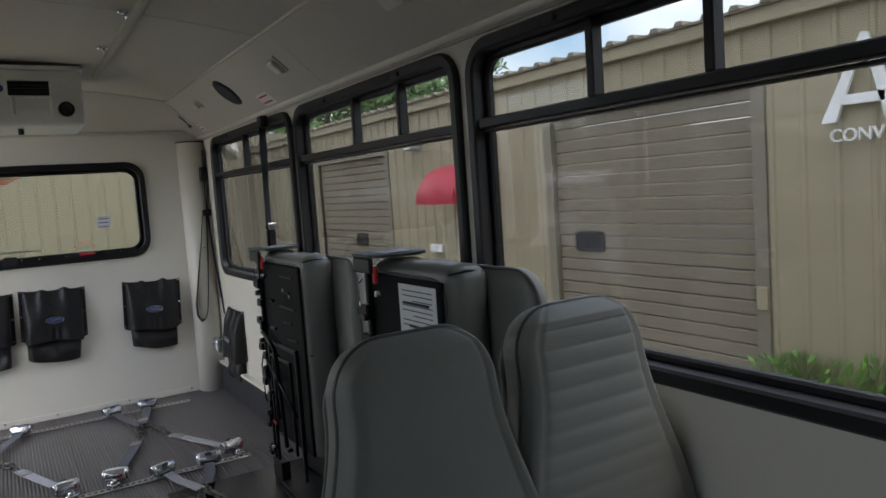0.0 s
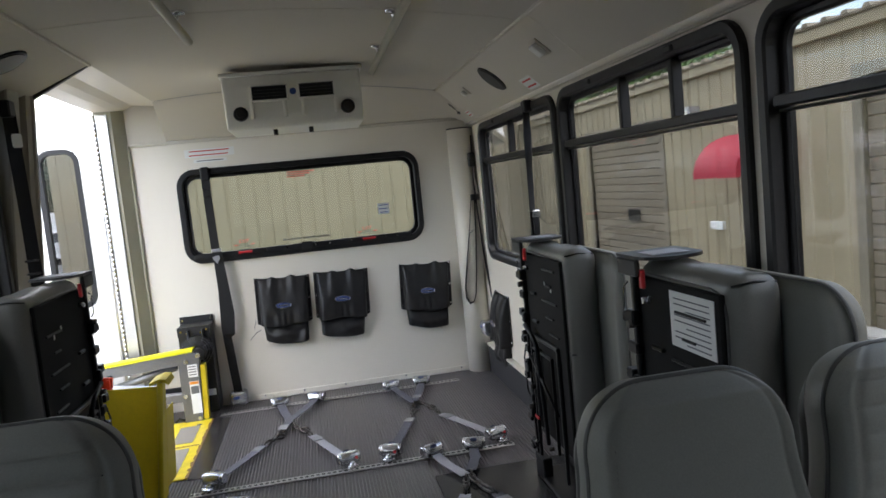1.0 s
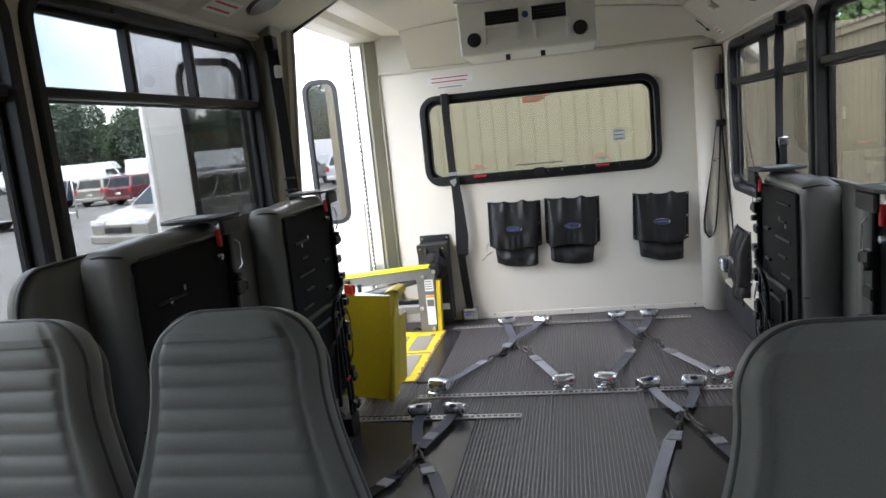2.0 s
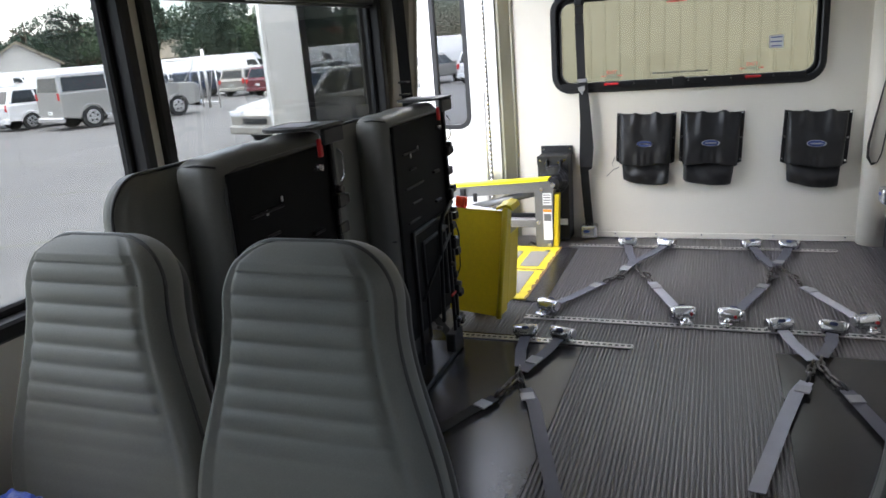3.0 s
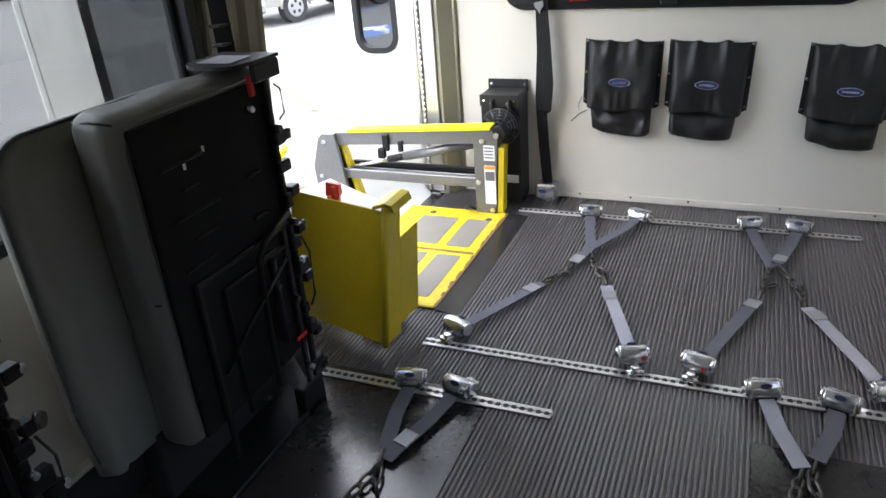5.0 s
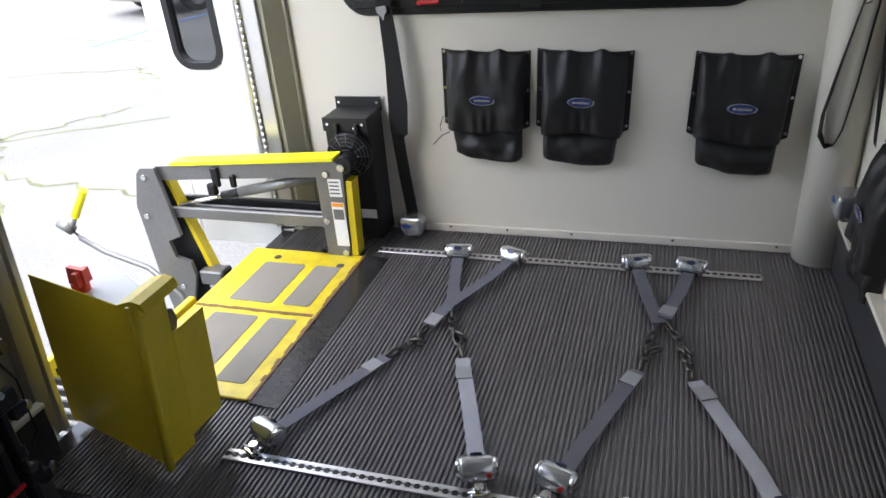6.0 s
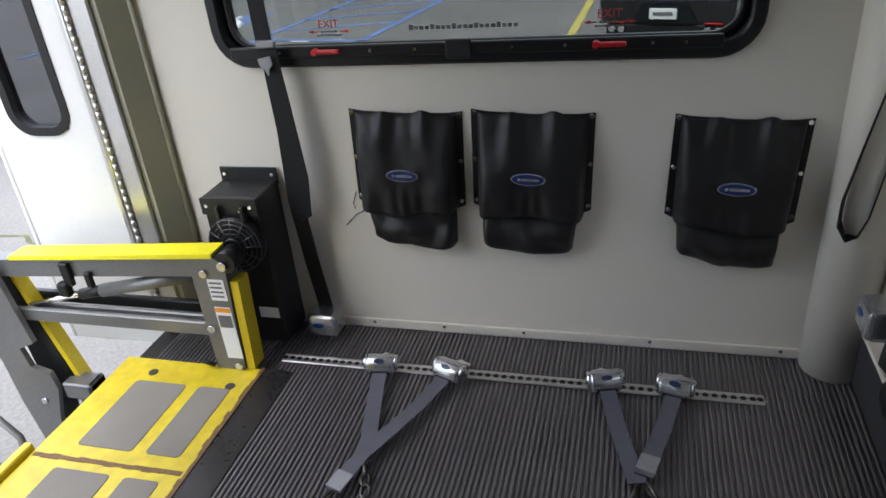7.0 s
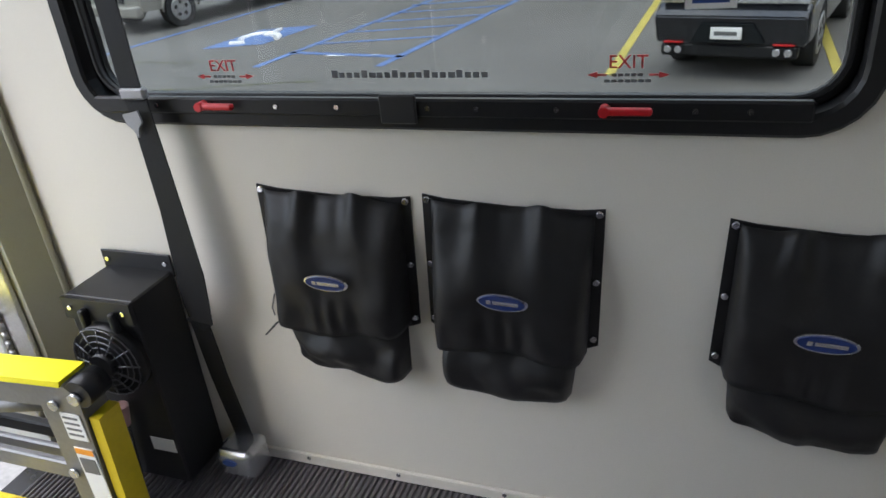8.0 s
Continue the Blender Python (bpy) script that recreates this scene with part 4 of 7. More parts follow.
def corner_belt():
    top = thing("corner_belt", (XR - 0.05, YR - 0.13, 0.36), "black belt with hanging loop on the corner cover", "seat belt")
    bm = bmesh.new()
    ribbon(bm, [(0.03, 0.03, 1.20), (0.02, 0.02, 0.9), (0.035, 0.0, 0.5), (0.05, -0.05, 0.2), (0.055, -0.10, 0.02)], (0, 1, 0.0), 0.040)
    part("webbing", bm, STRAPB, top)
    bm = bmesh.new()
    ribbon(bm, [(0.0, 0.03, 0.80), (-0.03, 0.025, 0.6), (-0.075, 0.02, 0.36), (-0.098, 0.02, 0.22), (-0.098, 0.02, 0.15), (-0.078, 0.02, 0.11), (-0.05, 0.02, 0.115), (-0.03, 0.02, 0.17), (-0.012, 0.02, 0.32), (0.006, 0.02, 0.56), (0.018, 0.02, 0.8)], (0.42, 0.9, 0), 0.040)
    part("loop", bm, STRAPB, top)
    bm = bmesh.new()
    block(bm, -0.01, 0.045, 0.0, 0.035, 0.78, 0.82, 0.004)
    part("clip", bm, BLACK, top)
    bm = bmesh.new()
    block(bm, -0.005, 0.04, 0.0, 0.035, 1.0, 1.09, 0.006)
    part("buckle", bm, BLACK, top)
    bm = bmesh.new()
    tube(bm, [(-0.02, 0.0, 0.58), (-0.045, -0.01, 0.575), (-0.02, -0.01, 0.59), (0.0, 0.0, 0.585)], 0.002, 5)
    part("wire_tie", bm, CHROME, top)


corner_belt()
retractor_box((XR - 0.055, 4.14, 0.285), "silver belt retractor on the side wall", -90)


def window_belt(x, y, z1, z0, side, label):
    top = thing("window_belt", (x, y, z0), label, "seat belt")
    h = z1 - z0
    bm = bmesh.new()
    ribbon(bm, [(0, 0.02, h), (-side * 0.01, 0.0, h * 0.8), (-side * 0.015, 0.0, h * 0.55), (-side * 0.02, 0.0, 0.0)], [(0.75, 0.65, 0), (0.9, 0.4, 0), (0.75, 0.65, 0), (0.75, 0.65, 0)], 0.048)
    part("webbing", bm, STRAPB, top)
    if side > 0:
        bm = bmesh.new()
        block(bm, -0.03, 0.012, -0.03, 0.03, h * 0.24, h * 0.29, 0.004)
        part("buckle", bm, CHROME, top, "chrome buckle")
        bm = bmesh.new()
        block(bm, -0.024, 0.006, -0.028, 0.028, h * 0.12, h * 0.24, 0.005)
        part("buckle_body", bm, BLACK, top)
    else:
        bm = bmesh.new()
        slab(bm, rounded(0.034, 0.052, 0.008), 0.006, axes((0.026, -0.012, h * 0.835), (0.75, 0.65, 0), (0, 0, 1)))
        part("clip", bm, PAPER, top, "white plastic belt clip")
        for z in (0.155, 0.205):
            bm = bmesh.new()
            block(bm, -0.006, 0.034, -0.030, 0.026, z - 0.004, z + 0.004, 0.003)
            part("keeper_bar", bm, BLACKP, top)
    bm = bmesh.new()
    block(bm, -0.02, 0.02, -0.02, 0.04, h * 0.95, h * 1.03, 0.006)
    part("anchor", bm, BLACK, top)


window_belt(XR - 0.03, 3.00, 1.60, 0.90, 1, "black belt with chrome buckle hanging by the window")
window_belt(XL + 0.085, 2.68, 1.72, 0.93, -1, "black belt hanging on the doorway post")


# ---- floor tracks and wheelchair tie-downs ----
def track(x0, x1, y):
    top = thing("floor_track", (x0, y, 0), "silver aluminium track with a row of holes in the floor", "floor track", "floor tracks")
    n = int((x1 - x0) / 0.0254)
    bm = bmesh.new()
    for s in (-1, 1):
        block(bm, 0, x1 - x0, s * 0.0075, s * 0.021, 0.0, 0.006, 0.0015)
    block(bm, 0, x1 - x0, -0.0074, 0.0074, -0.004, 0.0005)
    for i in range(n + 1):
        x = min(i * 0.0254 + 0.006, x1 - x0 - 0.012)
        for q in (-1, 1):
            block(bm, x + 0.0075, x + 0.0185, q * 0.0040, q * 0.0075, 0.0006, 0.0058)
    part("rail", bm, ALU, top)
    bm = bmesh.new()
    disc(bm, (0, 0, 0.0006), (0, 0, 1), 0.0085, 0.0055, 10)
    hole0 = part("hole", bm, BLACK, top, "dark track hole")
    for i in range(n + 1):
        x = min(i * 0.0254 + 0.006, x1 - x0 - 0.012)
        ob = hole0 if i == 0 else new("hole", hole0.data)
        ob.parent, ob.location = top, (x, 0, 0)


track(-0.553, 0.932, 4.178)
track(-0.540, 0.955, 2.958)
track(-0.797, -0.014, 2.695)


def chain(bm, pts, size=0.022, r=0.0052):
    """Twisted links and hooks along a line of points on the floor."""
    pts = [Vector(p) for p in pts]
    for i, (a, b) in enumerate(zip(pts, pts[1:])):
        d = b - a
        k = max(1, round(d.length / (size * 2.1)))
        for j in range(k):
            c = a + d * ((j + 0.5) / k)
            e = d.normalized() * (d.length / k * 0.62)
            s = Vector((-d.y, d.x, 0)).normalized() * (size * 0.52) if (i + j) % 2 else Vector((0, 0, size * 0.5))
            tube(bm, [c + e * math.cos(t * math.pi / 5) + s * math.sin(t * math.pi / 5) for t in range(10)], r, 6, True)


def tie_down(base, face, strap_pts, webbing, chain_pts=(), tag_at=None, hook=True, red=False):
    """A retractor clipped to a floor track, with its webbing and hook; face: the way its belt leaves."""
    base = Vector(base)
    f = Vector((face[0], face[1], 0)).normalized()
    a = math.degrees(math.atan2(f.y, f.x)) + 90
    top = thing("tie_down", base, "silver wheelchair tie-down retractor with webbing and hook", "tie-down", "wheelchair tie-downs", a)
    bm = bmesh.new()
    prof = [(-0.034, 0.014), (-0.038, 0.034), (-0.028, 0.056), (-0.008, 0.066), (0.014, 0.062), (0.030, 0.046), (0.034, 0.022), (0.020, 0.010)]
    b = bmesh.new()
    slab(b, prof, 0.088, axes((-0.044, 0, 0), (0, 1, 0), (0, 0, 1)))
    bmesh.ops.bevel(b, geom=b.edges[:], offset=0.006, segments=2, affect="EDGES", profile=0.5)
    for fc in b.faces:
        fc.smooth = True
    merge(bm, b)
    part("shell", bm, RETR, top)
    bm = bmesh.new()
    slab(bm, [(0.016 * math.cos(t * math.pi / 10), 0.0075 * math.sin(t * math.pi / 10)) for t in range(20)], 0.003, axes((0, -0.0235, 0.060), (1, 0, 0), (0, 0.5, 0.85)))
    part("badge", bm, BADGED, top, "small oval blue badge")
    bm = bmesh.new()
    block(bm, -0.030, 0.030, -0.0395, -0.034, 0.018, 0.030, 0.001)
    part("belt_slot", bm, BLACK, top)
    for s in (-1, 1):
        bm = bmesh.new()
        disc(bm, (s * 0.044, 0.0, 0.038), (s, 0, 0), 0.026, 0.010, 16, 0.022)
        part("knob", bm, CHROME, top, "chrome side knob")
    bm = bmesh.new()
    block(bm, -0.022, 0.022, 0.030, 0.075, 0.004, 0.016, 0.004, 2)
    disc(bm, (0, 0.052, 0.014), (0, 0, 1), 0.016, 0.014, 14, 0.012)
    rod(bm, (-0.028, 0.062, 0.012), (0.028, 0.062, 0.012), 0.006, seg=8)
    part("track_fitting", bm, CHROME, top, "chrome track fitting")
    if red:
        bm = bmesh.new()
        disc(bm, (-0.028, 0.030, 0.040), (0, 1, 0.2), 0.0065, 0.006, 12)
        part("release_dot", bm, RED, top, "red release button")
    inv = top.matrix_world.inverted()
    loc = [inv @ Vector(p) for p in strap_pts]
    bm = bmesh.new()
    ribbon(bm, [inv @ (base + f * 0.036 + Vector((0, 0, 0.024)))] + loc, inv.to_3x3() @ Vector((-f.y, f.x, 0.0)), 0.046, 0.0035)
    part("webbing", bm, webbing, top)
    if tag_at is not None:
        p, q = [Vector(v) for v in (strap_pts[-2] if len(strap_pts) > 1 else base + f * 0.04, strap_pts[-1])]
        d = (q - p).normalized()
        c = q - d * tag_at
        bm = bmesh.new()
        ribbon(bm, [inv @ (c - d * 0.028 + Vector((0, 0, 0.004))), inv @ (c + d * 0.028 + Vector((0, 0, 0.004)))], inv.to_3x3() @ Vector((-d.y, d.x, 0)), 0.050, 0.006)
        part("belt_tag", bm, TAGM, top, "grey belt label")
    if chain_pts:
        bm = bmesh.new()
        chain(bm, [inv @ Vector(p) for p in chain_pts])
        part("hook_chain", bm, LINKM, top, "dark steel hook and links")
    return top


Z = 0.016
tie_down((-0.195, 4.150, 0.004), (0.10, -1), [(-0.165, 3.98, 0.02), (-0.115, 3.76, Z)], STRAP, [(-0.112, 3.75, Z), (-0.085, 3.68, Z), (-0.06, 3.60, Z)])
tie_down((0.030, 4.150, 0.004), (-0.42, -1), [(-0.03, 3.98, 0.028), (-0.125, 3.77, 0.030), (-0.165, 3.65, Z)], STRAP, [(-0.165, 3.64, Z), (-0.195, 3.54, Z)], 0.03)
tie_down((0.492, 4.165, 0.004), (0.28, -1), [(0.54, 3.97, 0.02), (0.590, 3.80, Z)], STRAP, [(0.592, 3.79, Z), (0.565, 3.70, Z), (0.557, 3.62, Z)])
tie_down((0.692, 4.165, 0.004), (-0.25, -1), [(0.655, 4.0, 0.024), (0.605, 3.82, 0.026)], STRAP, [(0.612, 3.80, Z), (0.655, 3.72, Z), (0.665, 3.66, Z)], 0.04)
tie_down((-0.440, 3.030, 0.004), (0.45, 1), [(-0.37, 3.19, 0.02), (-0.27, 3.40, Z), (-0.245, 3.45, Z)], STRAP, [(-0.243, 3.46, Z), (-0.215, 3.50, Z), (-0.190, 3.55, Z), (-0.15, 3.55, Z)], 0.06)
tie_down((0.170, 3.020, 0.004), (-0.33, 1), [(0.115, 3.18, 0.02), (0.01, 3.46, Z), (0.0, 3.49, Z)], STRAPL, [(-0.002, 3.50, Z), (-0.03, 3.56, Z), (-0.06, 3.62, Z), (-0.02, 3.60, Z)], 0.08, red=True)
tie_down((0.372, 3.030, 0.004), (0.36, 1), [(0.42, 3.19, 0.02), (0.52, 3.48, Z), (0.54, 3.53, Z)], STRAP, [(0.545, 3.545, Z), (0.558, 3.63, Z), (0.60, 3.66, Z)], 0.05, red=True)
tie_down((0.890, 3.035, 0.004), (-0.38, 1), [(0.845, 3.18, 0.02), (0.735, 3.44, Z), (0.70, 3.51, Z)], STRAPL, [(0.695, 3.525, Z), (0.685, 3.60, Z), (0.655, 3.68, Z), (0.69, 3.64, Z)], 0.06, red=True)
tie_down((0.556, 2.950, 0.004), (0.35, -1), [(0.60, 2.80, 0.02), (0.655, 2.66, Z)], STRAPL, [(0.657, 2.65, Z), (0.64, 2.58, Z), (0.625, 2.50, Z)])
tie_down((0.762, 2.950, 0.004), (-0.3, -1), [(0.735, 2.82, 0.02), (0.690, 2.70, Z)], STRAP, [(0.688, 2.69, Z), (0.675, 2.62, Z), (0.70, 2.52, Z), (0.73, 2.45, Z)])
tie_down((-0.472, 2.705, 0.004), (0.2, -1), [(-0.455, 2.55, 0.02), (-0.42, 2.40, Z)], STRAP, [(-0.418, 2.39, Z), (-0.405, 2.33, Z), (-0.385, 2.27, Z)])
tie_down((-0.308, 2.705, 0.004), (-0.28, -1), [(-0.345, 2.55, 0.02), (-0.385, 2.41, 0.02), (-0.40, 2.36, Z)], STRAP, [(-0.405, 2.35, Z), (-0.42, 2.25, Z), (-0.44, 2.16, Z)], 0.09)


def loose_strap(pts, webbing, chain_pts, label, w=0.046):
    """Webbing that runs to a tie-down further along the floor."""
    top = thing("tie_down_strap", pts[0], label, "strap", "wheelchair tie-down straps")
    o = Vector(pts[0])
    d = Vector(pts[-1]) - o
    bm = bmesh.new()
    ribbon(bm, [Vector(p) - o for p in pts], (-d.y, d.x, 0), w, 0.0035)
    part("webbing", bm, webbing, top)
    if chain_pts:
        bm = bmesh.new()
        chain(bm, [Vector(p) - o for p in chain_pts])
        part("hook_chain", bm, STEELB, top)
    c = Vector(pts[0]) + d.normalized() * 0.07 - o + Vector((0, 0, 0.004))
    bm = bmesh.new()
    ribbon(bm, [c - d.normalized() * 0.025, c + d.normalized() * 0.025], (-d.y, d.x, 0), w + 0.004, 0.006)
    part("belt_tag", bm, TAGM, top, "grey belt label")


loose_strap([(-0.445, 2.13, Z), (-0.50, 2.02, Z), (-0.60, 1.80, Z), (-0.74, 1.45, Z)], STRAPB, [(-0.44, 2.16, Z), (-0.445, 2.13, Z)], "black webbing strap lying on the smooth floor")
loose_strap([(-0.355, 2.22, Z), (-0.30, 2.12, Z), (-0.24, 1.95, Z), (-0.10, 1.55, Z)], STRAP, [(-0.39, 2.28, Z), (-0.36, 2.23, Z)], "grey webbing strap lying on the ribbed floor")
loose_strap([(0.615, 2.47, Z), (0.575, 2.38, Z), (0.52, 2.17, Z), (0.42, 1.75, Z)], STRAPL, [(0.625, 2.50, Z), (0.616, 2.47, Z)], "silver webbing strap lying on the floor")
loose_strap([(0.735, 2.43, Z), (0.76, 2.33, Z), (0.82, 2.1, Z), (0.90, 1.75, Z)], STRAP, [(0.72, 2.48, Z), (0.735, 2.43, Z)], "grey webbing strap lying on the floor")


tether = thing("tether_strap", (-0.80, 2.62, 0.0), "short black strap with a chrome end on the floor", "strap")
bm = bmesh.new()
ribbon(bm, [(-0.085, 0.065, 0.085), (-0.03, 0.03, 0.045), (0.012, 0.0, 0.016)], (0.5, 0.85, 0), 0.040, 0.0035)
part("webbing", bm, STRAPB, tether)
bm = bmesh.new()
block(bm, 0.008, 0.030, -0.020, 0.016, 0.010, 0.018, 0.003)
part("end_fitting", bm, CHROME, tether, "chrome end fitting")

# ---- wheelchair lift ----
def lift():
    top = thing("wheelchair_lift", (-0.80, 3.65, 0.0), "yellow and grey wheelchair lift folded at the doorway", "wheelchair lift")
    o = Vector((-0.80, 3.65, 0.0))

    def local(bm):
        bmesh.ops.translate(bm, verts=bm.verts[:], vec=-o)
        return bm
    # threshold plate with grip panels
    bm = bmesh.new()
    block(bm, -1.10, -0.585, 3.17, 4.10, 0.002, 0.012, 0.003)
    part("threshold_plate", local(bm), PLATEY, top, "yellow steel threshold plate")
    bm = bmesh.new()
    slab(bm, [(-0.585, 0.010), (-0.49, 0.0), (-0.585, 0.0)], 0.95, axes((0, 4.11, 0), (1, 0, 0), (0, 0, 1)))
    part("ramp_edge", local(bm), SMOOTHR, top, "black rubber ramp edge")
    bm = bmesh.new()
    rnd = random.Random(9)
    for k in range(31):
        y = 3.17 + 0.03 * k
        block(bm, -0.592 - rnd.uniform(0.0, 0.012), -0.583, y, y + 0.0302, 0.0105, 0.0135)
    for k in range(16):
        x = -1.09 + 0.0305 * k
        block(bm, x, x + 0.0306, 3.630 - rnd.uniform(0, 0.004), 3.642 + rnd.uniform(0, 0.005), 0.0122, 0.0137)
    part("worn_seam", local(bm), RUST, top, "rusty worn seam")
    for x0, x1 in ((-0.985, -0.80), (-0.755, -0.645)):
        for y0, y1 in ((3.235, 3.60), (3.69, 3.985)):
            bm = bmesh.new()
            slab(bm, [(c[0] + (x0 + x1) / 2, c[1] + (y0 + y1) / 2) for c in rounded(x1 - x0, y1 - y0, 0.012, 3)], 0.0018, Matrix.Translation((0, 0, 0.0122)))
            part("grip_panel", local(bm), GRIP, top, "grey non-slip grip panel")
    for x, y in ((-0.955, 4.03), (-0.655, 4.0), (-0.665, 3.29), (-1.0, 3.22)):
        bm = bmesh.new()
        disc(bm, (x, y, 0.0122), (0, 0, 1), 0.016, 0.0016, 16)
        part("bolt_hole", local(bm), DARKPANEL, top)
    # upright and arms behind the plate
    ya = 4.12
    bm = bmesh.new()
    slab(bm, [(-0.745, 0.012), (-0.645, 0.012), (-0.625, 0.40), (-0.66, 0.435), (-0.745, 0.425)], 0.07, axes((0, ya + 0.035, 0), (1, 0, 0), (0, 0, 1)))
    up = part("upright", local(bm), LIFTGREY, top)
    bm = bmesh.new()
    slab(bm, [(-0.640, 0.015), (-0.612, 0.015), (-0.596, 0.345), (-0.624, 0.345)], 0.062, axes((0, ya + 0.034, 0), (1, 0, 0), (0, 0, 1)))
    part("edge_pad", local(bm), YELLOW, up, "yellow foam edge pad")
    for z0, z1 in ((0.28, 0.355), (0.06, 0.255)):
        bm = bmesh.new()
        block(bm, -0.695, -0.64, ya - 0.0375, ya - 0.0355, z0, z1)
        lab = part("warning_label", local(bm), PAPER, up, "white and orange warning label")
        bm = bmesh.new()
        if z1 - z0 > 0.1:
            block(bm, -0.693, -0.642, ya - 0.0385, ya - 0.0375, z1 - 0.018, z1 - 0.002)
            part("label_head", local(bm), LABELO, lab)
            bm = bmesh.new()
            block(bm, -0.690, -0.645, ya - 0.0385, ya - 0.0375, z1 - 0.075, z1 - 0.03)
            part("label_drawing", local(bm), GREYINK, lab)
        else:
            for k in range(4):
                block(bm, -0.690, -0.648, ya - 0.0385, ya - 0.0375, z1 - 0.015 - 0.016 * k, z1 - 0.009 - 0.016 * k)
            part("label_bars", local(bm), GREYINK, lab)
    for x, z in ((-0.70, 0.375), (-0.725, 0.17), (-0.66, 0.03)):
        bm = bmesh.new()
        disc(bm, (x, ya - 0.036, z), (0, -1, 0), 0.013, 0.008, 12)
        part("pivot_bolt", local(bm), RETR, up)
    bm = bmesh.new()
    slab(bm, [(-1.55, 0.308), (-0.675, 0.362), (-0.675, 0.426), (-1.55, 0.372)], 0.06, axes((0, ya + 0.03, 0), (1, 0, 0), (0, 0, 1)))
    arm = part("upper_arm", local(bm), LIFTGREY, top)
    bm = bmesh.new()
    b = bmesh.new()
    slab(b, [(-1.42, 0.383), (-0.66, 0.430), (-0.655, 0.446), (-1.41, 0.398), (-1.425, 0.394)], 0.075, axes((0, ya + 0.035, 0), (1, 0, 0), (0, 0, 1)))
    merge(bm, b)
    part("arm_pad", local(bm), BRIGHTY, arm, "bright yellow foam arm pad")
    bm = bmesh.new()
    block(bm, -1.50, -0.72, ya - 0.030, ya - 0.010, 0.135, 0.185, 0.004)
    block(bm, -1.50, -0.72, ya + 0.010, ya + 0.026, 0.135, 0.185, 0.004)
    part("lower_arm", local(bm), LIFTGREY, top)
    bm = bmesh.new()
    block(bm, -1.49, -0.72, ya + 0.05, ya + 0.075, 0.165, 0.205, 0.004)
    part("rear_bar", local(bm), STEELB, top, "black rear link bar")
    bm = bmesh.new()
    slab(bm, [(-1.49, 0.378), (-1.56, 0.375), (-1.585, 0.35), (-1.632, 0.20), (-1.61, -0.22), (-1.57, -0.50), (-1.45, -0.50), (-1.47, -0.29), (-1.42, -0.14), (-1.43, -0.07), (-1.50, -0.05), (-1.515, 0.03), (-1.445, 0.06)], 0.02, axes((0, ya - 0.04, 0), (1, 0, 0), (0, 0, 1)))
    link = part("link_plate", local(bm), LIFTGREY, top)
    bm = bmesh.new()
    slab(bm, [(-1.508, 0.31), (-1.485, 0.31), (-1.355, -0.155), (-1.382, -0.155)], 0.05, axes((0, ya + 0.05, 0), (1, 0, 0), (0, 0, 1)))
    part("link_pad", local(bm), YELLOW, link, "yellow edge strip")
    bm = bmesh.new()
    slab(bm, [(-1.56, 0.30), (-1.50, 0.31), (-1.385, -0.14), (-1.40, -0.46), (-1.52, -0.46)], 0.035, axes((0, ya + 0.03, 0), (1, 0, 0), (0, 0, 1)))
    part("inner_link", local(bm), STEELB, link)
    bm = bmesh.new()
    block(bm, -1.41, -1.285, ya - 0.05, ya + 0.03, -0.19, -0.12, 0.006, 1)
    block(bm, -1.305, -1.285, ya - 0.05, ya + 0.03, -0.24, -0.12, 0.006, 1)
    rod(bm, (-1.36, ya - 0.03, -0.45), (-1.36, ya - 0.03, -0.19), 0.018, seg=12)
    part("hook_bracket", local(bm), LIFTGREY, link)
    for x, z in ((-1.55, 0.335), (-1.59, 0.15), (-1.50, -0.20), (-1.52, -0.42)):
        bm = bmesh.new()
        disc(bm, (x, ya - 0.060, z), (0, -1, 0), 0.012, 0.008, 12)
        part("pivot_bolt", local(bm), RETR, link)
    bm = bmesh.new()
    rod(bm, (-1.45, ya, 0.185), (-1.20, ya, 0.245), 0.009, seg=12)
    part("piston_rod", local(bm), CHROME, top, "chrome piston rod")
    bm = bmesh.new()
    rod(bm, (-1.13, ya, 0.263), (-0.76, ya, 0.345), 0.022, seg=16)
    part("cylinder", local(bm), LIFTGREY, top, "grey hydraulic cylinder")
    bm = bmesh.new()
    rod(bm, (-1.22, ya, 0.242), (-1.11, ya, 0.268), 0.019, seg=12)
    part("gland", local(bm), BLACK, top)
    bm = bmesh.new()
    block(bm, -1.225, -1.19, ya - 0.048, ya - 0.03, 0.30, 0.385, 0.004)
    block(bm, -1.25, -1.21, ya - 0.06, ya - 0.03, 0.262, 0.315, 0.008, 2)
    part("cable_clip", local(bm), STEELB, top)
    bm = bmesh.new()
    block(bm, -1.14, -1.115, ya - 0.048, ya - 0.03, 0.30, 0.355, 0.004)
    part("cable_clip", local(bm), STEELB, top)
    bm = bmesh.new()
    rod(bm, (-0.622, ya - 0.034, 0.412), (-0.622, ya + 0.03, 0.412), 0.034, seg=20)
    pivot = part("pivot_cap", local(bm), BLACK, top)
    bm = bmesh.new()
    disc(bm, (-0.628, ya - 0.034, 0.405), (0, -1, 0), 0.016, 0.012, 6)
    part("hex_bolt", local(bm), RETR, pivot, "grey hexagon bolt")
    bm = bmesh.new()
    tube(bm, [(-0.80, ya - 0.02, 0.02), (-0.775, ya - 0.05, 0.045), (-0.745, ya - 0.045, 0.03)], 0.007, 8)
    part("cable_end", local(bm), STEELB, top)
    # hand lever and outer platform
    bm = bmesh.new()
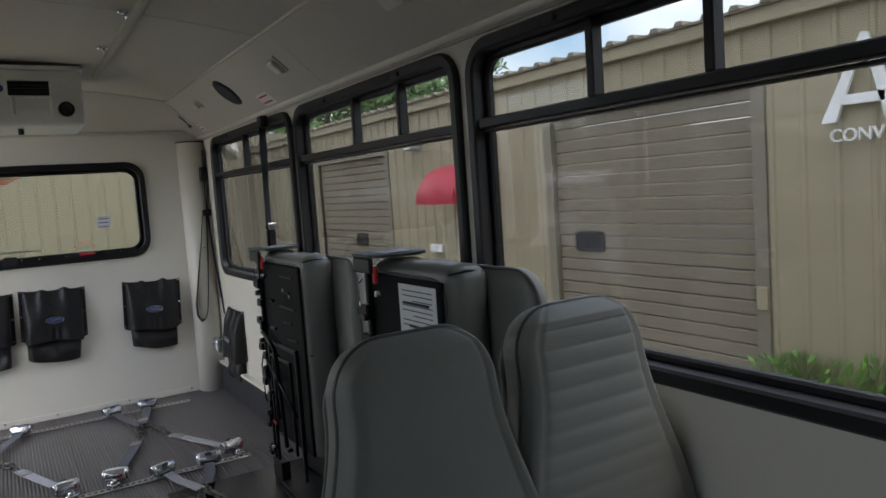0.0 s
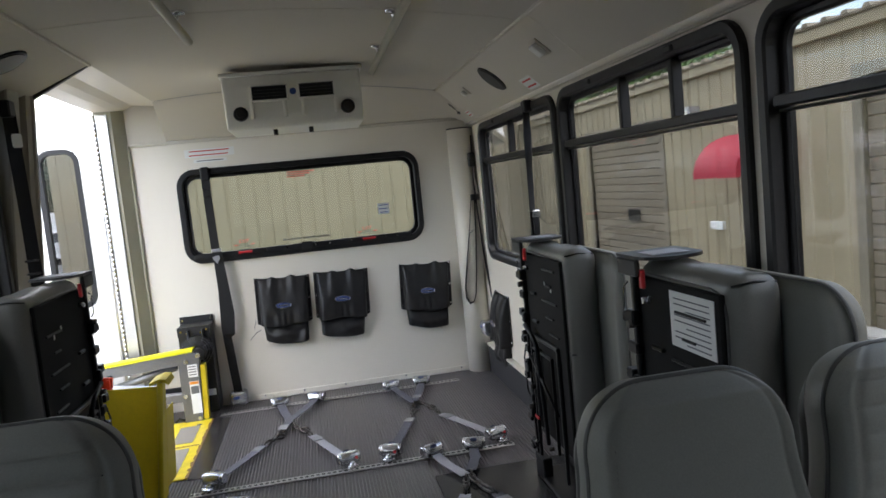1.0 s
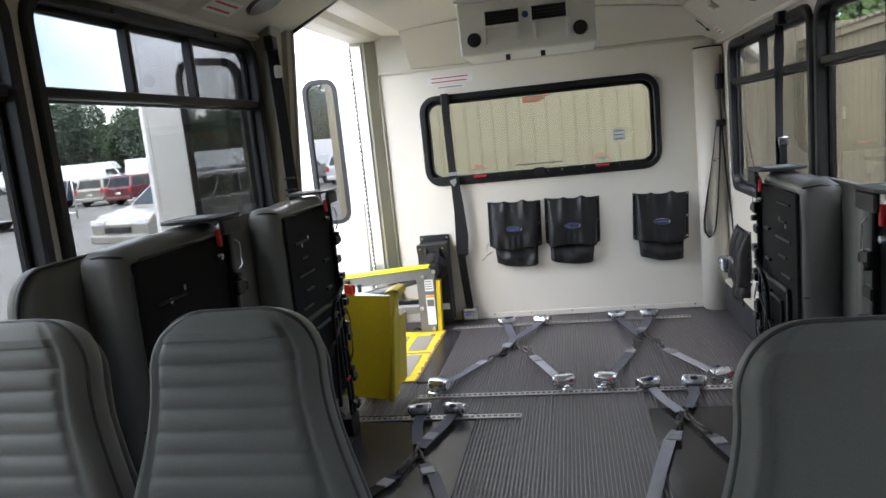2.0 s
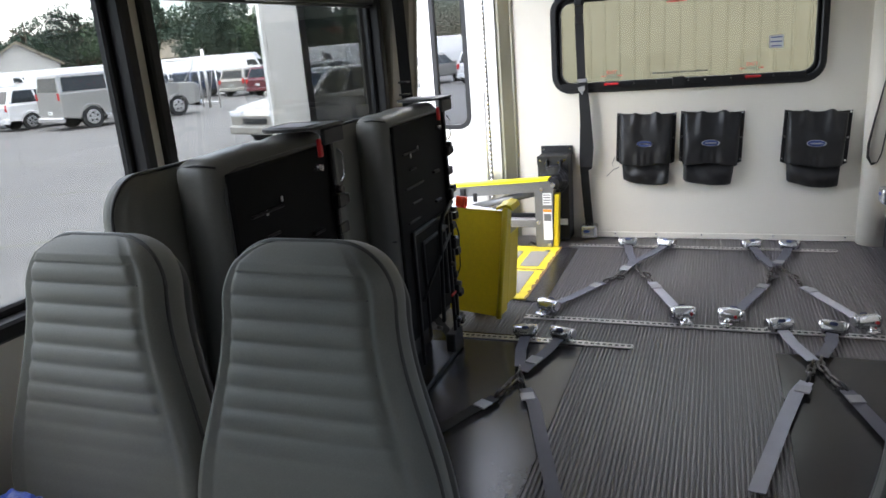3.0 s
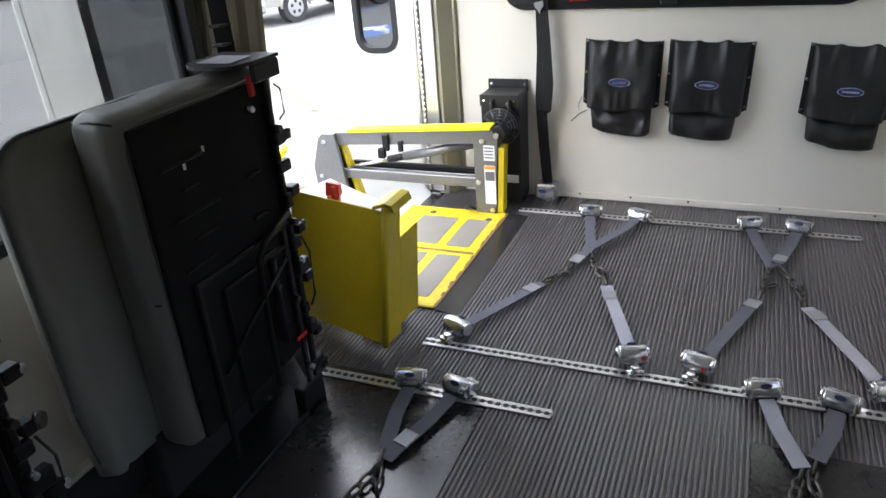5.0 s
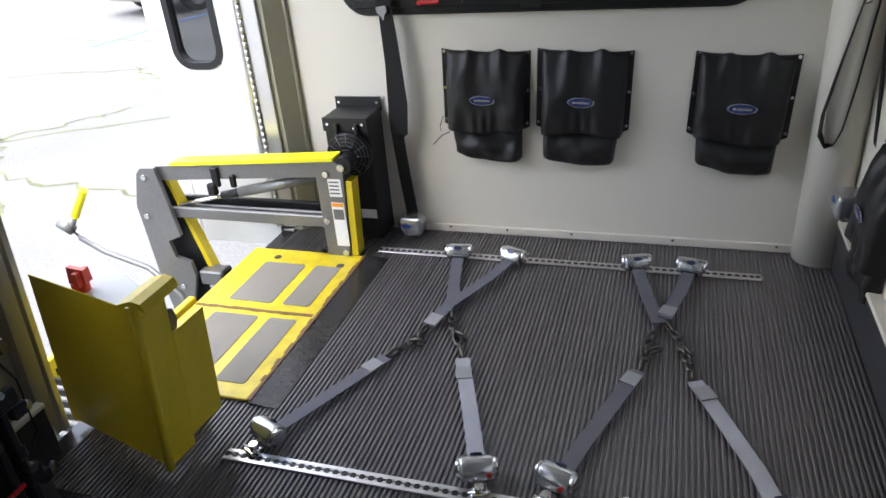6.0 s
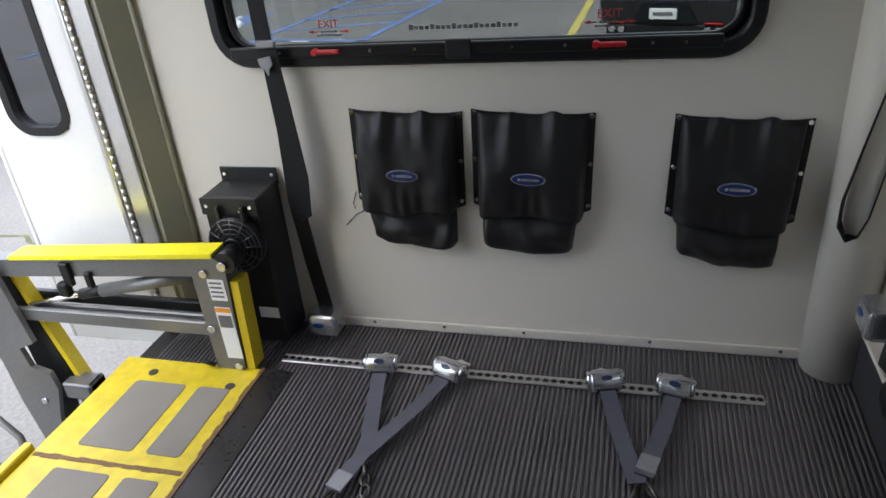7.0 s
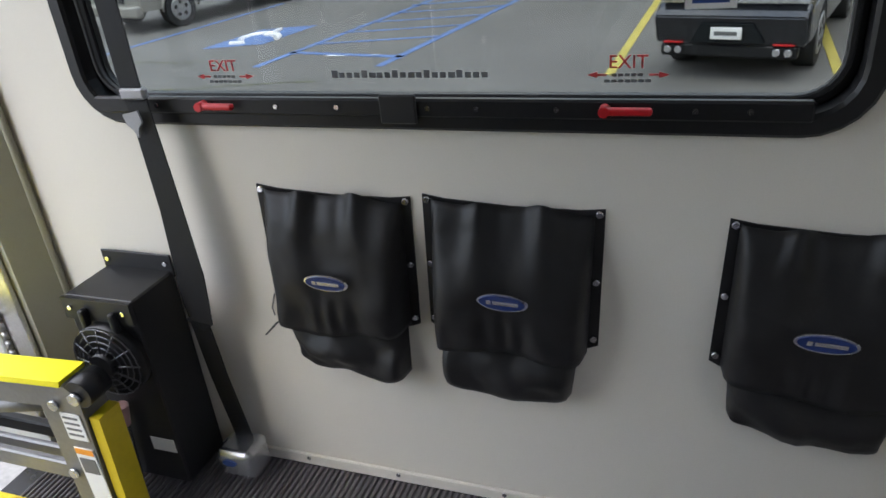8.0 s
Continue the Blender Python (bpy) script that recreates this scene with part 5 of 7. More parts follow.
    tube(bm, [(-1.16, 3.66, -0.24), (-1.20, 3.70, 0.0), (-1.363, 3.74, 0.087), (-1.55, 3.74, 0.143), (-1.654, 3.74, 0.198), (-1.685, 3.74, 0.235), (-1.64, 3.74, 0.305)], 0.011, 10)
    lever = part("hand_rail", local(bm), LIFTGREY, top)
    bm = bmesh.new()
    rod(bm, (-1.645, 3.74, 0.295), (-1.56, 3.74, 0.413), 0.016, seg=12)
    part("grip", local(bm), BRIGHTY, lever, "bright yellow handle grip")
    bm = bmesh.new()
    rod(bm, (-1.735, 3.74, 0.262), (-1.68, 3.74, 0.232), 0.022, seg=12)
    part("knuckle", local(bm), LIFTGREY, lever)
    bm = bmesh.new()
    block(bm, -1.135, -1.105, 3.05, 3.66, -0.02, 0.03, 0.004)
    part("outer_edge", local(bm), YELLOW, top, "yellow platform edge")
    bm = bmesh.new()
    for k in range(16):
        block(bm, -1.75, -1.15, 2.98 + k * 0.055, 2.99 + k * 0.055, -0.30, -0.27)
    block(bm, -1.76, -1.15, 2.96, 2.985, -0.31, -0.20, 0.004)
    part("platform_grating", local(bm), STEELB, top, "dark steel platform grating")
    bm = bmesh.new()
    block(bm, -1.76, -1.15, 2.93, 2.96, -0.32, -0.18, 0.004)
    block(bm, -1.76, -1.73, 2.96, 3.9, -0.32, -0.22, 0.004)
    part("platform_rim", local(bm), YELLOW, top)


lift()


def control_box():
    top = thing("lift_pump_box", (-0.78, 3.0, 0.02), "yellow steel lift pump cover with red knob", "pump box")
    o = Vector((-0.78, 3.0, 0.0))
    P = [Vector(p) for p in ((-1.070, 2.965), (-0.640, 2.852), (-0.615, 3.075), (-1.00, 3.17))]
    D = [Vector(p) for p in ((0.14, -0.035), (0.12, -0.025), (0.08, 0.0), (0.10, 0.0))]

    def at_z(i, z, t=0.0, j=0):
        """A point on corner edge i at height z, slid by t towards corner edge j; the cover flares towards its top."""
        p = (P[i] + D[i] * z).lerp(P[j] + D[j] * z, t)
        return Vector((p.x - o.x, p.y - o.y, z - 0.02))

    def wallp(i, j, z0, z1, t0=0.0, t1=1.0, thick=0.004):
        bm = bmesh.new()
        c = [at_z(i, z0, t0, j), at_z(i, z0, t1, j), at_z(i, z1, t1, j), at_z(i, z1, t0, j)]
        n = (c[1] - c[0]).cross(c[3] - c[0]).normalized() * thick
        lo, hi = [bm.verts.new(v) for v in c], [bm.verts.new(v - n) for v in c]
        bm.faces.new(lo), bm.faces.new(hi[::-1])
        for k in range(4):
            bm.faces.new((lo[k], lo[(k + 1) % 4], hi[(k + 1) % 4], hi[k]))
        bmesh.ops.bevel(bm, geom=bm.edges[:], offset=0.0012, segments=1, affect="EDGES")
        return bm
    part("front_panel", wallp(0, 1, 0.035, 0.545), YELLOW, top)
    part("side_panel", wallp(1, 2, 0.030, 0.560, 0.0, 0.45), YELLOW, top)
    part("side_flap", wallp(1, 2, 0.065, 0.41, 0.455, 1.0), YELLOW, top)
    part("outer_panel", wallp(3, 0, 0.02, 0.47), YELLOW, top)
    Q = P[1].lerp(P[2], 0.45)
    bm = bmesh.new()
    rod(bm, at_z(1, 0.03), at_z(1, 0.56), 0.012, seg=12)
    part("corner_fold", bm, YELLOW, top)
    bm = bmesh.new()
    c = at_z(1, 0.562)
    slab(bm, [(-0.012, 0.0), (0.03, 0.014), (0.055, 0.008), (0.064, -0.016), (0.052, -0.006), (0.03, 0.003), (-0.012, -0.012)], 0.13, axes((c.x - 0.03, c.y + 0.125, c.z), (1, 0, 0), (0, 0, 1)))
    part("top_hook", bm, YELLOW, top)
    bm = bmesh.new()
    E = [P[i] + D[i] * 0.44 for i in range(4)]
    slab(bm, [(p.x - o.x, p.y - o.y) for p in (E[0] + Vector((0.01, 0.018)), E[1] + Vector((-0.025, 0.028)), E[1].lerp(E[2], 0.42) + Vector((-0.025, 0)), E[3] + Vector((0.02, -0.05)))], 0.08, Matrix.Translation((0, 0, 0.425)))
    part("pump_body", bm, PAPER, top, "white pump tank top")
    bm = bmesh.new()
    disc(bm, (-0.030, -0.070, 0.504), (0, 0, 1), 0.022, 0.024, 16)
    b = bmesh.new()
    slab(b, [(-0.026, 0), (0.026, 0), (0.030, 0.042), (-0.020, 0.048)], 0.014, axes((-0.030, -0.064, 0.526), (1, 0, 0), (0, 0, 1)))
    slab(b, [(-0.024, 0), (0.024, 0), (0.022, 0.038), (-0.022, 0.038)], 0.014, axes((-0.024, -0.070, 0.526), (0, 1, 0), (0, 0, 1)))
    merge(bm, b)
    part("knob", bm, ORANGE, top, "orange-red valve knob")
    bm = bmesh.new()
    c = Q - o.to_2d()
    disc(bm, (c.x - 0.01, c.y + 0.02, 0.40), (0.9, 0.3, 0.1), 0.032, 0.03, 16)
    part("motor_cap", bm, BLACK, top)
    bm = bmesh.new()
    block(bm, -0.03, 0.09, -0.03, 0.10, -0.02, 0.09, 0.004)
    part("foot", bm, STEELB, top)


control_box()


# ---- lift doors ----
def leaf(name, at, rz, w, wx, ww, label):
    """A white door leaf with a rounded tall window; it stands along its own x from the hinge."""
    top = thing(name, at, label, "door", "lift doors", rz)
    h, z0 = 1.875, -0.08
    wz0, wz1 = 0.735, 1.69
    bm = bmesh.new()
    wall_pieces(bm, 0.0, w, z0, h, [(wx - ww / 2 + 0.02, wx + ww / 2 - 0.02, wz0 + 0.02, wz1 - 0.02)], lambda q, a, b, c, d: block(q, a, b, -0.02, 0.02, c, d))
    part("panel", bm, WHITE, top)
    m = axes((wx, -0.025, (wz0 + wz1) / 2), (1, 0, 0), (0, 0, 1))
    bm = bmesh.new()
    ring(bm, ww, wz1 - wz0, 0.085, 0.028, 0.05, m @ Matrix.Translation((0, 0, -0.05)))
    fr = part("window_frame", bm, BLACK, top)
    bm = bmesh.new()
    slab(bm, rounded(ww - 0.05, wz1 - wz0 - 0.05, 0.07), 0.004, m @ Matrix.Translation((0, 0, -0.027)))
    part("pane", bm, GLASSD, fr).visible_shadow = False
    bm = bmesh.new()
    block(bm, w - 0.012, w + 0.008, -0.024, 0.024, z0, h, 0.004)
    part("edge_seal", bm, WHITE, top)
    return top


leaf("lift_door", (XL - 0.055, DOOR1 + 0.005, 0.0), 180, 0.43, 0.222, 0.24, "white lift door leaf standing open with tall window")
leaf("lift_door", (XL - 0.075, DOOR0 - 0.035, 0.0), 227, 0.56, 0.256, 0.30, "white lift door leaf swung out beside the bus window")

# ---- seats ----
def back_shape(hw, h, thick, front, channels=True, taper=0.0, corner=0.075, bolster=0.012, nu=44, nv=64):
    """A padded seat back facing -y: rounded top corners, side bolsters and, if wanted, cross channels on its front."""
    bm = bmesh.new()

    def half(v):
        d = h * (1 - v)
        w = hw - taper * (1 - math.cos(math.pi * min(1.0, max(0.0, (v - 0.22) / 0.62)))) / 2 - 0.02 * max(0.0, 0.22 - v) / 0.22
        if d < corner:
            w -= corner - math.sqrt(max(0.0, corner ** 2 - (corner - d) ** 2))
        return max(0.02, w)

    def depth(u, v):
        s = abs(u)
        e = max(0.0, 1 - s ** 10) ** 0.5 * min(1.0, max(0.0, (1 - v) / 0.05)) ** 0.5
        d = thick * 0.40 * e
        if front:
            inner = 0.80
            if s > inner:
                d += bolster * math.sin(math.pi * min(1, (s - inner) / (1 - inner))) * min(1.0, (1 - v) / 0.15) * (1.2 - 0.5 * v)
            elif channels and 0.06 < v < 0.925:
                d += 0.0085 * float(channels) * min(1.0, max(0.12, (v - 0.30) / 0.25)) * abs(math.sin(math.pi * v * h / 0.037)) ** 0.55 * min(1, (inner - s) / 0.04)
            elif channels:
                d += 0.006 * float(channels)
            if abs(s - inner) < 0.02:
                d -= 0.004
        return d

    def grid(sign):
        out = []
        for j in range(nv + 1):
            v = 1 - (1 - j / nv) ** 1.6
            w = half(v)
            out.append([bm.verts.new((w * (2 * i / nu - 1), -sign * (thick * 0.10 + (depth(2 * i / nu - 1, v) if sign > 0 else 0.30 * thick * max(0.0, 1 - abs(2 * i / nu - 1) ** 8) ** 0.5 * min(1.0, (1 - v) / 0.05 + 0.0) ** 0.5)), v * h)) for i in range(nu + 1)])
        return out
    a, b = grid(1), grid(-1)
    for g, flip in ((a, False), (b, True)):
        for j in range(nv):
            for i in range(nu):
                q = (g[j][i], g[j][i + 1], g[j + 1][i + 1], g[j + 1][i])
                bm.faces.new(q[::-1] if flip else q).smooth = True
    for ra, rb in ((a[0], b[0]), (a[-1], b[-1]), ([r[0] for r in a], [r[0] for r in b]), ([r[-1] for r in a], [r[-1] for r in b])):
        for i in range(len(ra) - 1):
            bm.faces.new((ra[i], ra[i + 1], rb[i + 1], rb[i])).smooth = True
    return bm, half, depth


def seat_unit(top, x, ztop, lean, yaw=0.0, channels=True):
    """One seat of a bench: back with piping, rear shell, cushion."""
    h, hw, thick = 0.60, 0.230, 0.115
    bm, half, depth = back_shape(hw, h, thick, True, channels, taper=0.080, corner=0.095, nv=170)
    m = pose(x, 0, ztop - h * math.cos(radians(lean)), -lean, 0, yaw)
    bmesh.ops.transform(bm, matrix=m, verts=bm.verts[:])
    back = part("backrest", bm, VINYL, top)
    bm = bmesh.new()
    vs = [1 - (1 - j / 60) ** 2 for j in range(2, 61)]
    line = [(-half(v) * 0.985, v * h) for v in vs] + [(half(v) * 0.985, v * h) for v in vs[::-1]]
    tube(bm, [m @ Vector((px, -thick * 0.16, pz)) for px, pz in line], 0.0045, 6)
    part("piping", bm, VINYLD, back, "dark piping along the seat edge")
    for s in (-1, 1):
        bm = bmesh.new()
        tube(bm, [m @ Vector((s * 0.795 * half(v / 30), -thick * 0.10 - depth(0.795, v / 30) - 0.001, v / 30 * h)) for v in range(3, 27)], 0.0022, 5)
        part("seam", bm, VINYLD, back)
    bm = back_shape(hw - 0.006, h - 0.02, 0.05, False, False, taper=0.080, corner=0.095, nu=20, nv=60)[0]
    bmesh.ops.transform(bm, matrix=m @ Matrix.Translation((0, 0.045, 0)), verts=bm.verts[:])
    part("rear_shell", bm, VINYLD, top, "dark vinyl rear shell")
    b = bmesh.new()
    block(b, x - 0.205, x + 0.205, -0.50, -0.045, 0.36, 0.465, 0.035, 4)
    for f in b.faces:
        f.smooth = True
    part("cushion", b, VINYL, top)


def bench(at, xs, ztop, lean, label):
    top = thing("double_seat", at, label, "bus seat", "forward-facing double seats")
    for i, x in enumerate(xs):
        seat_unit(top, x, ztop, lean + (0.8 if i else 0.0), channels=0.0 if abs(x - 0.615) < 0.01 else 0.4 if x > 0 else 1.0)
    xa, xb = min(xs) - 0.18, max(xs) + 0.18
    part_block("seat_frame", top, STEELB, xa, xb, -0.46, -0.05, 0.315, 0.357, 0.006)
    for x in (xa + 0.05, xb - 0.05):
        for y in (-0.42, -0.10):
            bm = bmesh.new()
            rod(bm, (x, y, 0.0), (x, y, 0.32), 0.018, seg=10)
            part("leg", bm, STEELB, top)


bench((0, 0.710, 0), (-0.300, -0.735), 0.996, 9, "grey vinyl double seat with channelled backs")
bench((0, 0.540, 0), (0.615, 0.980), 0.978, 9, "dark grey vinyl double seat beside the window")


def flip_seat(side, y0, y1, ztop, xa, paper=False):
    """A seat folded up against the side wall: padded back at the wall, cushion raised before it, its black mechanism towards the aisle."""
    top = thing("folding_seat", (xa, (y0 + y1) / 2, 0), "dark grey vinyl folding seat folded up at the wall", "folding seat", "folded wall seats")
    L, s = (y1 - y0) / 2, side

    def q(bm):
        bmesh.ops.scale(bm, vec=(s, 1, 1), verts=bm.verts[:])
        if s < 0:
            bmesh.ops.reverse_faces(bm, faces=bm.faces[:])
        return bm
    # back against the wall
    bm, half, depth = back_shape(L + 0.03, 0.82, 0.075, True, False, corner=0.095, nu=30, nv=50)
    bmesh.ops.transform(bm, matrix=pose(0.165, -0.15, ztop - 0.845, 0, 0, -90) @ Matrix.Identity(4), verts=bm.verts[:])
    back = part("backrest", q(bm), VINYL, top)
    bm = bmesh.new()
    vs = [1 - (1 - j / 50) ** 2 for j in range(1, 51)]
    line = [(-half(v), v * 0.82) for v in vs] + [(half(v), v * 0.82) for v in vs[::-1]]
    tube(bm, [(0.148, -0.15 + px, ztop - 0.845 + pz) for px, pz in line], 0.0045, 6)
    part("piping", q(bm), VINYLD, back)
    # raised cushion
    b = bmesh.new()
    block(b, 0.012, 0.135, -L - 0.008, L, 0.20, ztop - 0.008, 0.044, 6)
    for f in b.faces:
        f.smooth = True
    bmesh.ops.subdivide_edges(b, edges=[e for e in b.edges if e.calc_length() > 0.2], cuts=10, use_grid_fill=True)
    for v in b.verts:
        v.co += Vector((0.3, 0.6, 1.0)) * (0.008 * noise.noise(v.co * 9 + Vector((y0, s, 0))) + 0.003 * noise.noise(v.co * 26 + Vector((y0, s, 3))))
    cush = part("cushion", q(b), FOLDV, top)
    for z in (ztop - 0.03, 0.62):
        bm = bmesh.new()
        tube(bm, [(0.012, -L - 0.001 + 0.01, z), (0.06, -L - 0.002, z - (0.0 if z < 0.8 else -0.008)), (0.12, -L - 0.001 + 0.01, z)], 0.003, 5)
        part("seam", q(bm), BLACK, cush)
    bm = bmesh.new()
    tube(bm, [(0.014, -L + 0.030, 0.30), (0.013, -L + 0.030, ztop - 0.10), (0.013, -L + 0.036, ztop - 0.072), (0.013, -L + 0.056, ztop - 0.052), (0.013, -L + 0.09, ztop - 0.045), (0.013, L - 0.06, ztop - 0.043)], 0.004, 6)
    part("welt", q(bm), VINYLD, cush, "dark welt along the cushion edge")
    # underside board and mechanism
    bm = bmesh.new()
    block(bm, 0.0, 0.016, -L + 0.034, L - 0.02, 0.22, ztop - 0.050, 0.004)
    part("underside_board", q(bm), MATTESHADE, top, "black underside board with shadow in its colour")
    bm = bmesh.new()
    block(bm, -0.016, 0.0, L - 0.040, L - 0.020, 0.05, ztop - 0.02, 0.004)
    block(bm, -0.014, 0.0, L - 0.075, L - 0.055, 0.05, 0.62, 0.004)
    block(bm, -0.014, 0.0, -L + 0.10, -L + 0.118, 0.10, 0.62, 0.004)
    block(bm, -0.016, 0.0, -L + 0.10, L - 0.03, 0.612, 0.628, 0.004)
    block(bm, -0.012, 0.0, -L + 0.19, -L + 0.20, 0.18, 0.56, 0.003)
    block(bm, -0.012, 0.0, -L + 0.19, L - 0.06, 0.555, 0.567, 0.003)
    for k, z in enumerate((0.14, 0.27, 0.34, 0.47, 0.55, 0.68, 0.78, 0.86)):
        block(bm, -0.022 - 0.006 * (k % 2), 0.0, L - 0.045, L + 0.012 - 0.014 * (k % 3), z - 0.018, z + 0.016 + 0.01 * (k % 2), 0.005)
    for k in range(6):
        block(bm, -0.012, 0.0, L - 0.17, L - 0.11, 0.22 + k * 0.115, 0.231 + k * 0.115, 0.003)
    part("side_frame", q(bm), STEELB, top, "black steel folding frame")
    bm = bmesh.new()
    tube(bm, [(-0.02, L - 0.22, 0.20), (-0.035, L - 0.22, 0.60), (-0.035, L - 0.18, 0.63), (-0.03, L - 0.06, 0.66)], 0.009, 8)
    tube(bm, [(-0.02, -L + 0.12, 0.36), (-0.03, 0.0, 0.46), (-0.03, L - 0.10, 0.54)], 0.006, 8)
    part("linkage", q(bm), STEELB, top)
    bm = bmesh.new()
    rod(bm, (-0.018, L - 0.15, 0.30), (-0.018, L - 0.15, 0.56), 0.012, seg=10)
    part("gas_strut", q(bm), STEELB, top)
    for k, (y, z, r) in enumerate(((L - 0.13, ztop - 0.10, 0.014), (L - 0.03, ztop - 0.18, 0.017), (L - 0.03, 0.62, 0.015), (L - 0.03, 0.50, 0.013), (L - 0.08, 0.40, 0.014), (L - 0.03, 0.30, 0.016), (L - 0.07, 0.16, 0.014), (-0.02, 0.20, 0.012))):
        bm = bmesh.new()
        disc(bm, (-0.016, y, z), (-1, 0, 0), r * 0.8, 0.02, 12, r * 0.6)
        part("pivot_bolt", q(bm), LINKM if k % 3 else RETR, top)
    for y, z in ((-0.10, ztop - 0.17), (-0.03, ztop - 0.15)):
        bm = bmesh.new()
        block(bm, -0.002, 0.0, y - 0.004, y + 0.004, z - 0.007, z + 0.007)
        part("chalk_fleck", q(bm), PAPER, top)
    for k, (z, r) in enumerate(((0.86, 0.017), (0.70, 0.013), (0.585, 0.020), (0.43, 0.014), (0.245, 0.018), (0.12, 0.014))):
        bm = bmesh.new()
        block(bm, -0.026, 0.004, L - 0.015, L + 0.012 + 0.012 * (k % 2), z - 0.013, z + 0.017, 0.003)
        bracket = part("hinge_bracket", q(bm), STEELB, top)
        bm = bmesh.new()
        disc(bm, (-0.012, L + 0.022, z), (-1, 0.5, 0), r, 0.012, 12, r * 0.8)
        part("bolt_head", q(bm), RETR if k % 2 else LINKM, bracket)
    bm = bmesh.new()
    tube(bm, [(-0.012, L + 0.004, ztop - 0.07), (-0.016, L + 0.022, ztop - 0.085), (-0.016, L + 0.024, ztop - 0.15), (-0.012, L + 0.004, ztop - 0.165)], 0.0028, 6)
    part("wire_loop", q(bm), RETR, top, "bent wire release loop")
    bm = bmesh.new()
    tube(bm, [(-0.014, L + 0.006, 0.56), (-0.020, L + 0.026, 0.50), (-0.018, L + 0.020, 0.36), (-0.012, L + 0.002, 0.33)], 0.0035, 6)
    part("release_cable", q(bm), BLACK, top)
    bm = bmesh.new()
    block(bm, -0.019, -0.012, L - 0.10, L - 0.05, 0.262, 0.274, 0.002)
    part("red_tag", q(bm), RED, top, "small red tag")
    for k in range(5):
        bm = bmesh.new()
        block(bm, -0.007, 0.0, -L + 0.09 + 0.05 * (k % 2), -L + 0.20 + 0.03 * (k % 3), 0.66 + k * 0.062, 0.667 + k * 0.062, 0.002)
        part("board_rib", q(bm), STEELB, top)
    # clip bracket and flat tongue on the top rear corner
    bm = bmesh.new()
    slab(bm, [(-0.035, L + 0.015), (-0.035, L - 0.10)] + [(0.055 - 0.085 * math.cos(a * math.pi / 10), L - 0.12 - 0.055 * math.sin(a * math.pi / 10)) for a in range(11)] + [(0.14, L + 0.015)], 0.009, Matrix.Translation((0, 0, ztop + 0.002)))
    block(bm, -0.035, -0.02, L - 0.10, L + 0.012, ztop - 0.045, ztop + 0.0, 0.004)
    part("latch_plate", q(bm), BLACKP, top, "black folding latch plate")
    # label in a pale tone that includes the sky reflected on the plate
    bm = bmesh.new()
    block(bm, 0.0, 0.10, L - 0.14, L - 0.05, ztop + 0.013, ztop + 0.0145)
    part("latch_label", q(bm), STRAPL, top, "small data label, sky reflection in its pale grey")
    bm = bmesh.new()
    block(bm, -0.024, -0.012, L - 0.11, L - 0.092, ztop - 0.075, ztop - 0.025, 0.003)
    part("release_tag", q(bm), RED, top, "red release tag")
    bm = bmesh.new()
    block(bm, -0.02, 0.20, -L + 0.02, L - 0.01, 0.0, 0.022, 0.004)
    block(bm, -0.02, 0.02, L - 0.12, L - 0.01, 0.0, 0.10, 0.004)
    part("base_frame", q(bm), STEELB, top, "black steel floor frame")
    bm = bmesh.new()
    block(bm, 0.125, 0.19, -L - 0.02, L - 0.02, 0.02, 0.24, 0.006)
    part("stand", q(bm), BLACKP, top, "black steel stand")
    if paper:
        bm = bmesh.new()
        block(bm, -0.0025, -0.0005, -L + 0.055, -L + 0.255, ztop - 0.202, ztop - 0.066)
        sheet = part("instruction_sheet", q(bm), PAPER, top, "white printed instruction sheet")
        for k in range(9):
            bm = bmesh.new()
            block(bm, -0.0032, -0.0026, -L + 0.075, -L + (0.235 if k % 3 else 0.18), ztop - 0.192 + k * 0.0135, ztop - 0.189 + k * 0.0135)
            part("print_bar", q(bm), STRAP, sheet)
    return top


flip_seat(-1, 1.165, 1.685, 1.078, -0.745)
flip_seat(-1, 2.060, 2.590, 1.068, -0.738)
flip_seat(1, 1.070, 1.535, 1.028, 0.975, True)
flip_seat(1, 2.100, 2.600, 1.005, 0.975)


def blue_bag():
    bm = bmesh.new()
    bmesh.ops.create_icosphere(bm, subdivisions=6, radius=1.0)
    for v in bm.verts:
        p = v.co.copy()
        v.co = Vector((p.x * 0.16, p.y * 0.11, max(-0.6, p.z) * 0.10))
        v.co += p * (0.034 * noise.noise(p * 2.3) - 0.026 * abs(noise.noise(p * 4.1)) - 0.014 * abs(noise.noise(p * 9.3)) - 0.006 * abs(noise.noise(p * 21)))
    for f in bm.faces:
        f.smooth = True
    ob = part("plastic_bag", bm, BLUEBAG)
    ob.matrix_world = pose(-0.745, 0.50, 0.535)
    tagged(ob, "crumpled blue plastic bag on a vinyl seat", "bag")


blue_bag()

# ---- outside ----
bm = bmesh.new()
block(bm, -400, 400, -400, 400, GROUND - 0.2, GROUND)
ground = part("ground", bm, ASPHALT, None, "weathered grey asphalt parking lot", "structure", "ground")
BX, BY = 6.03, 19.0


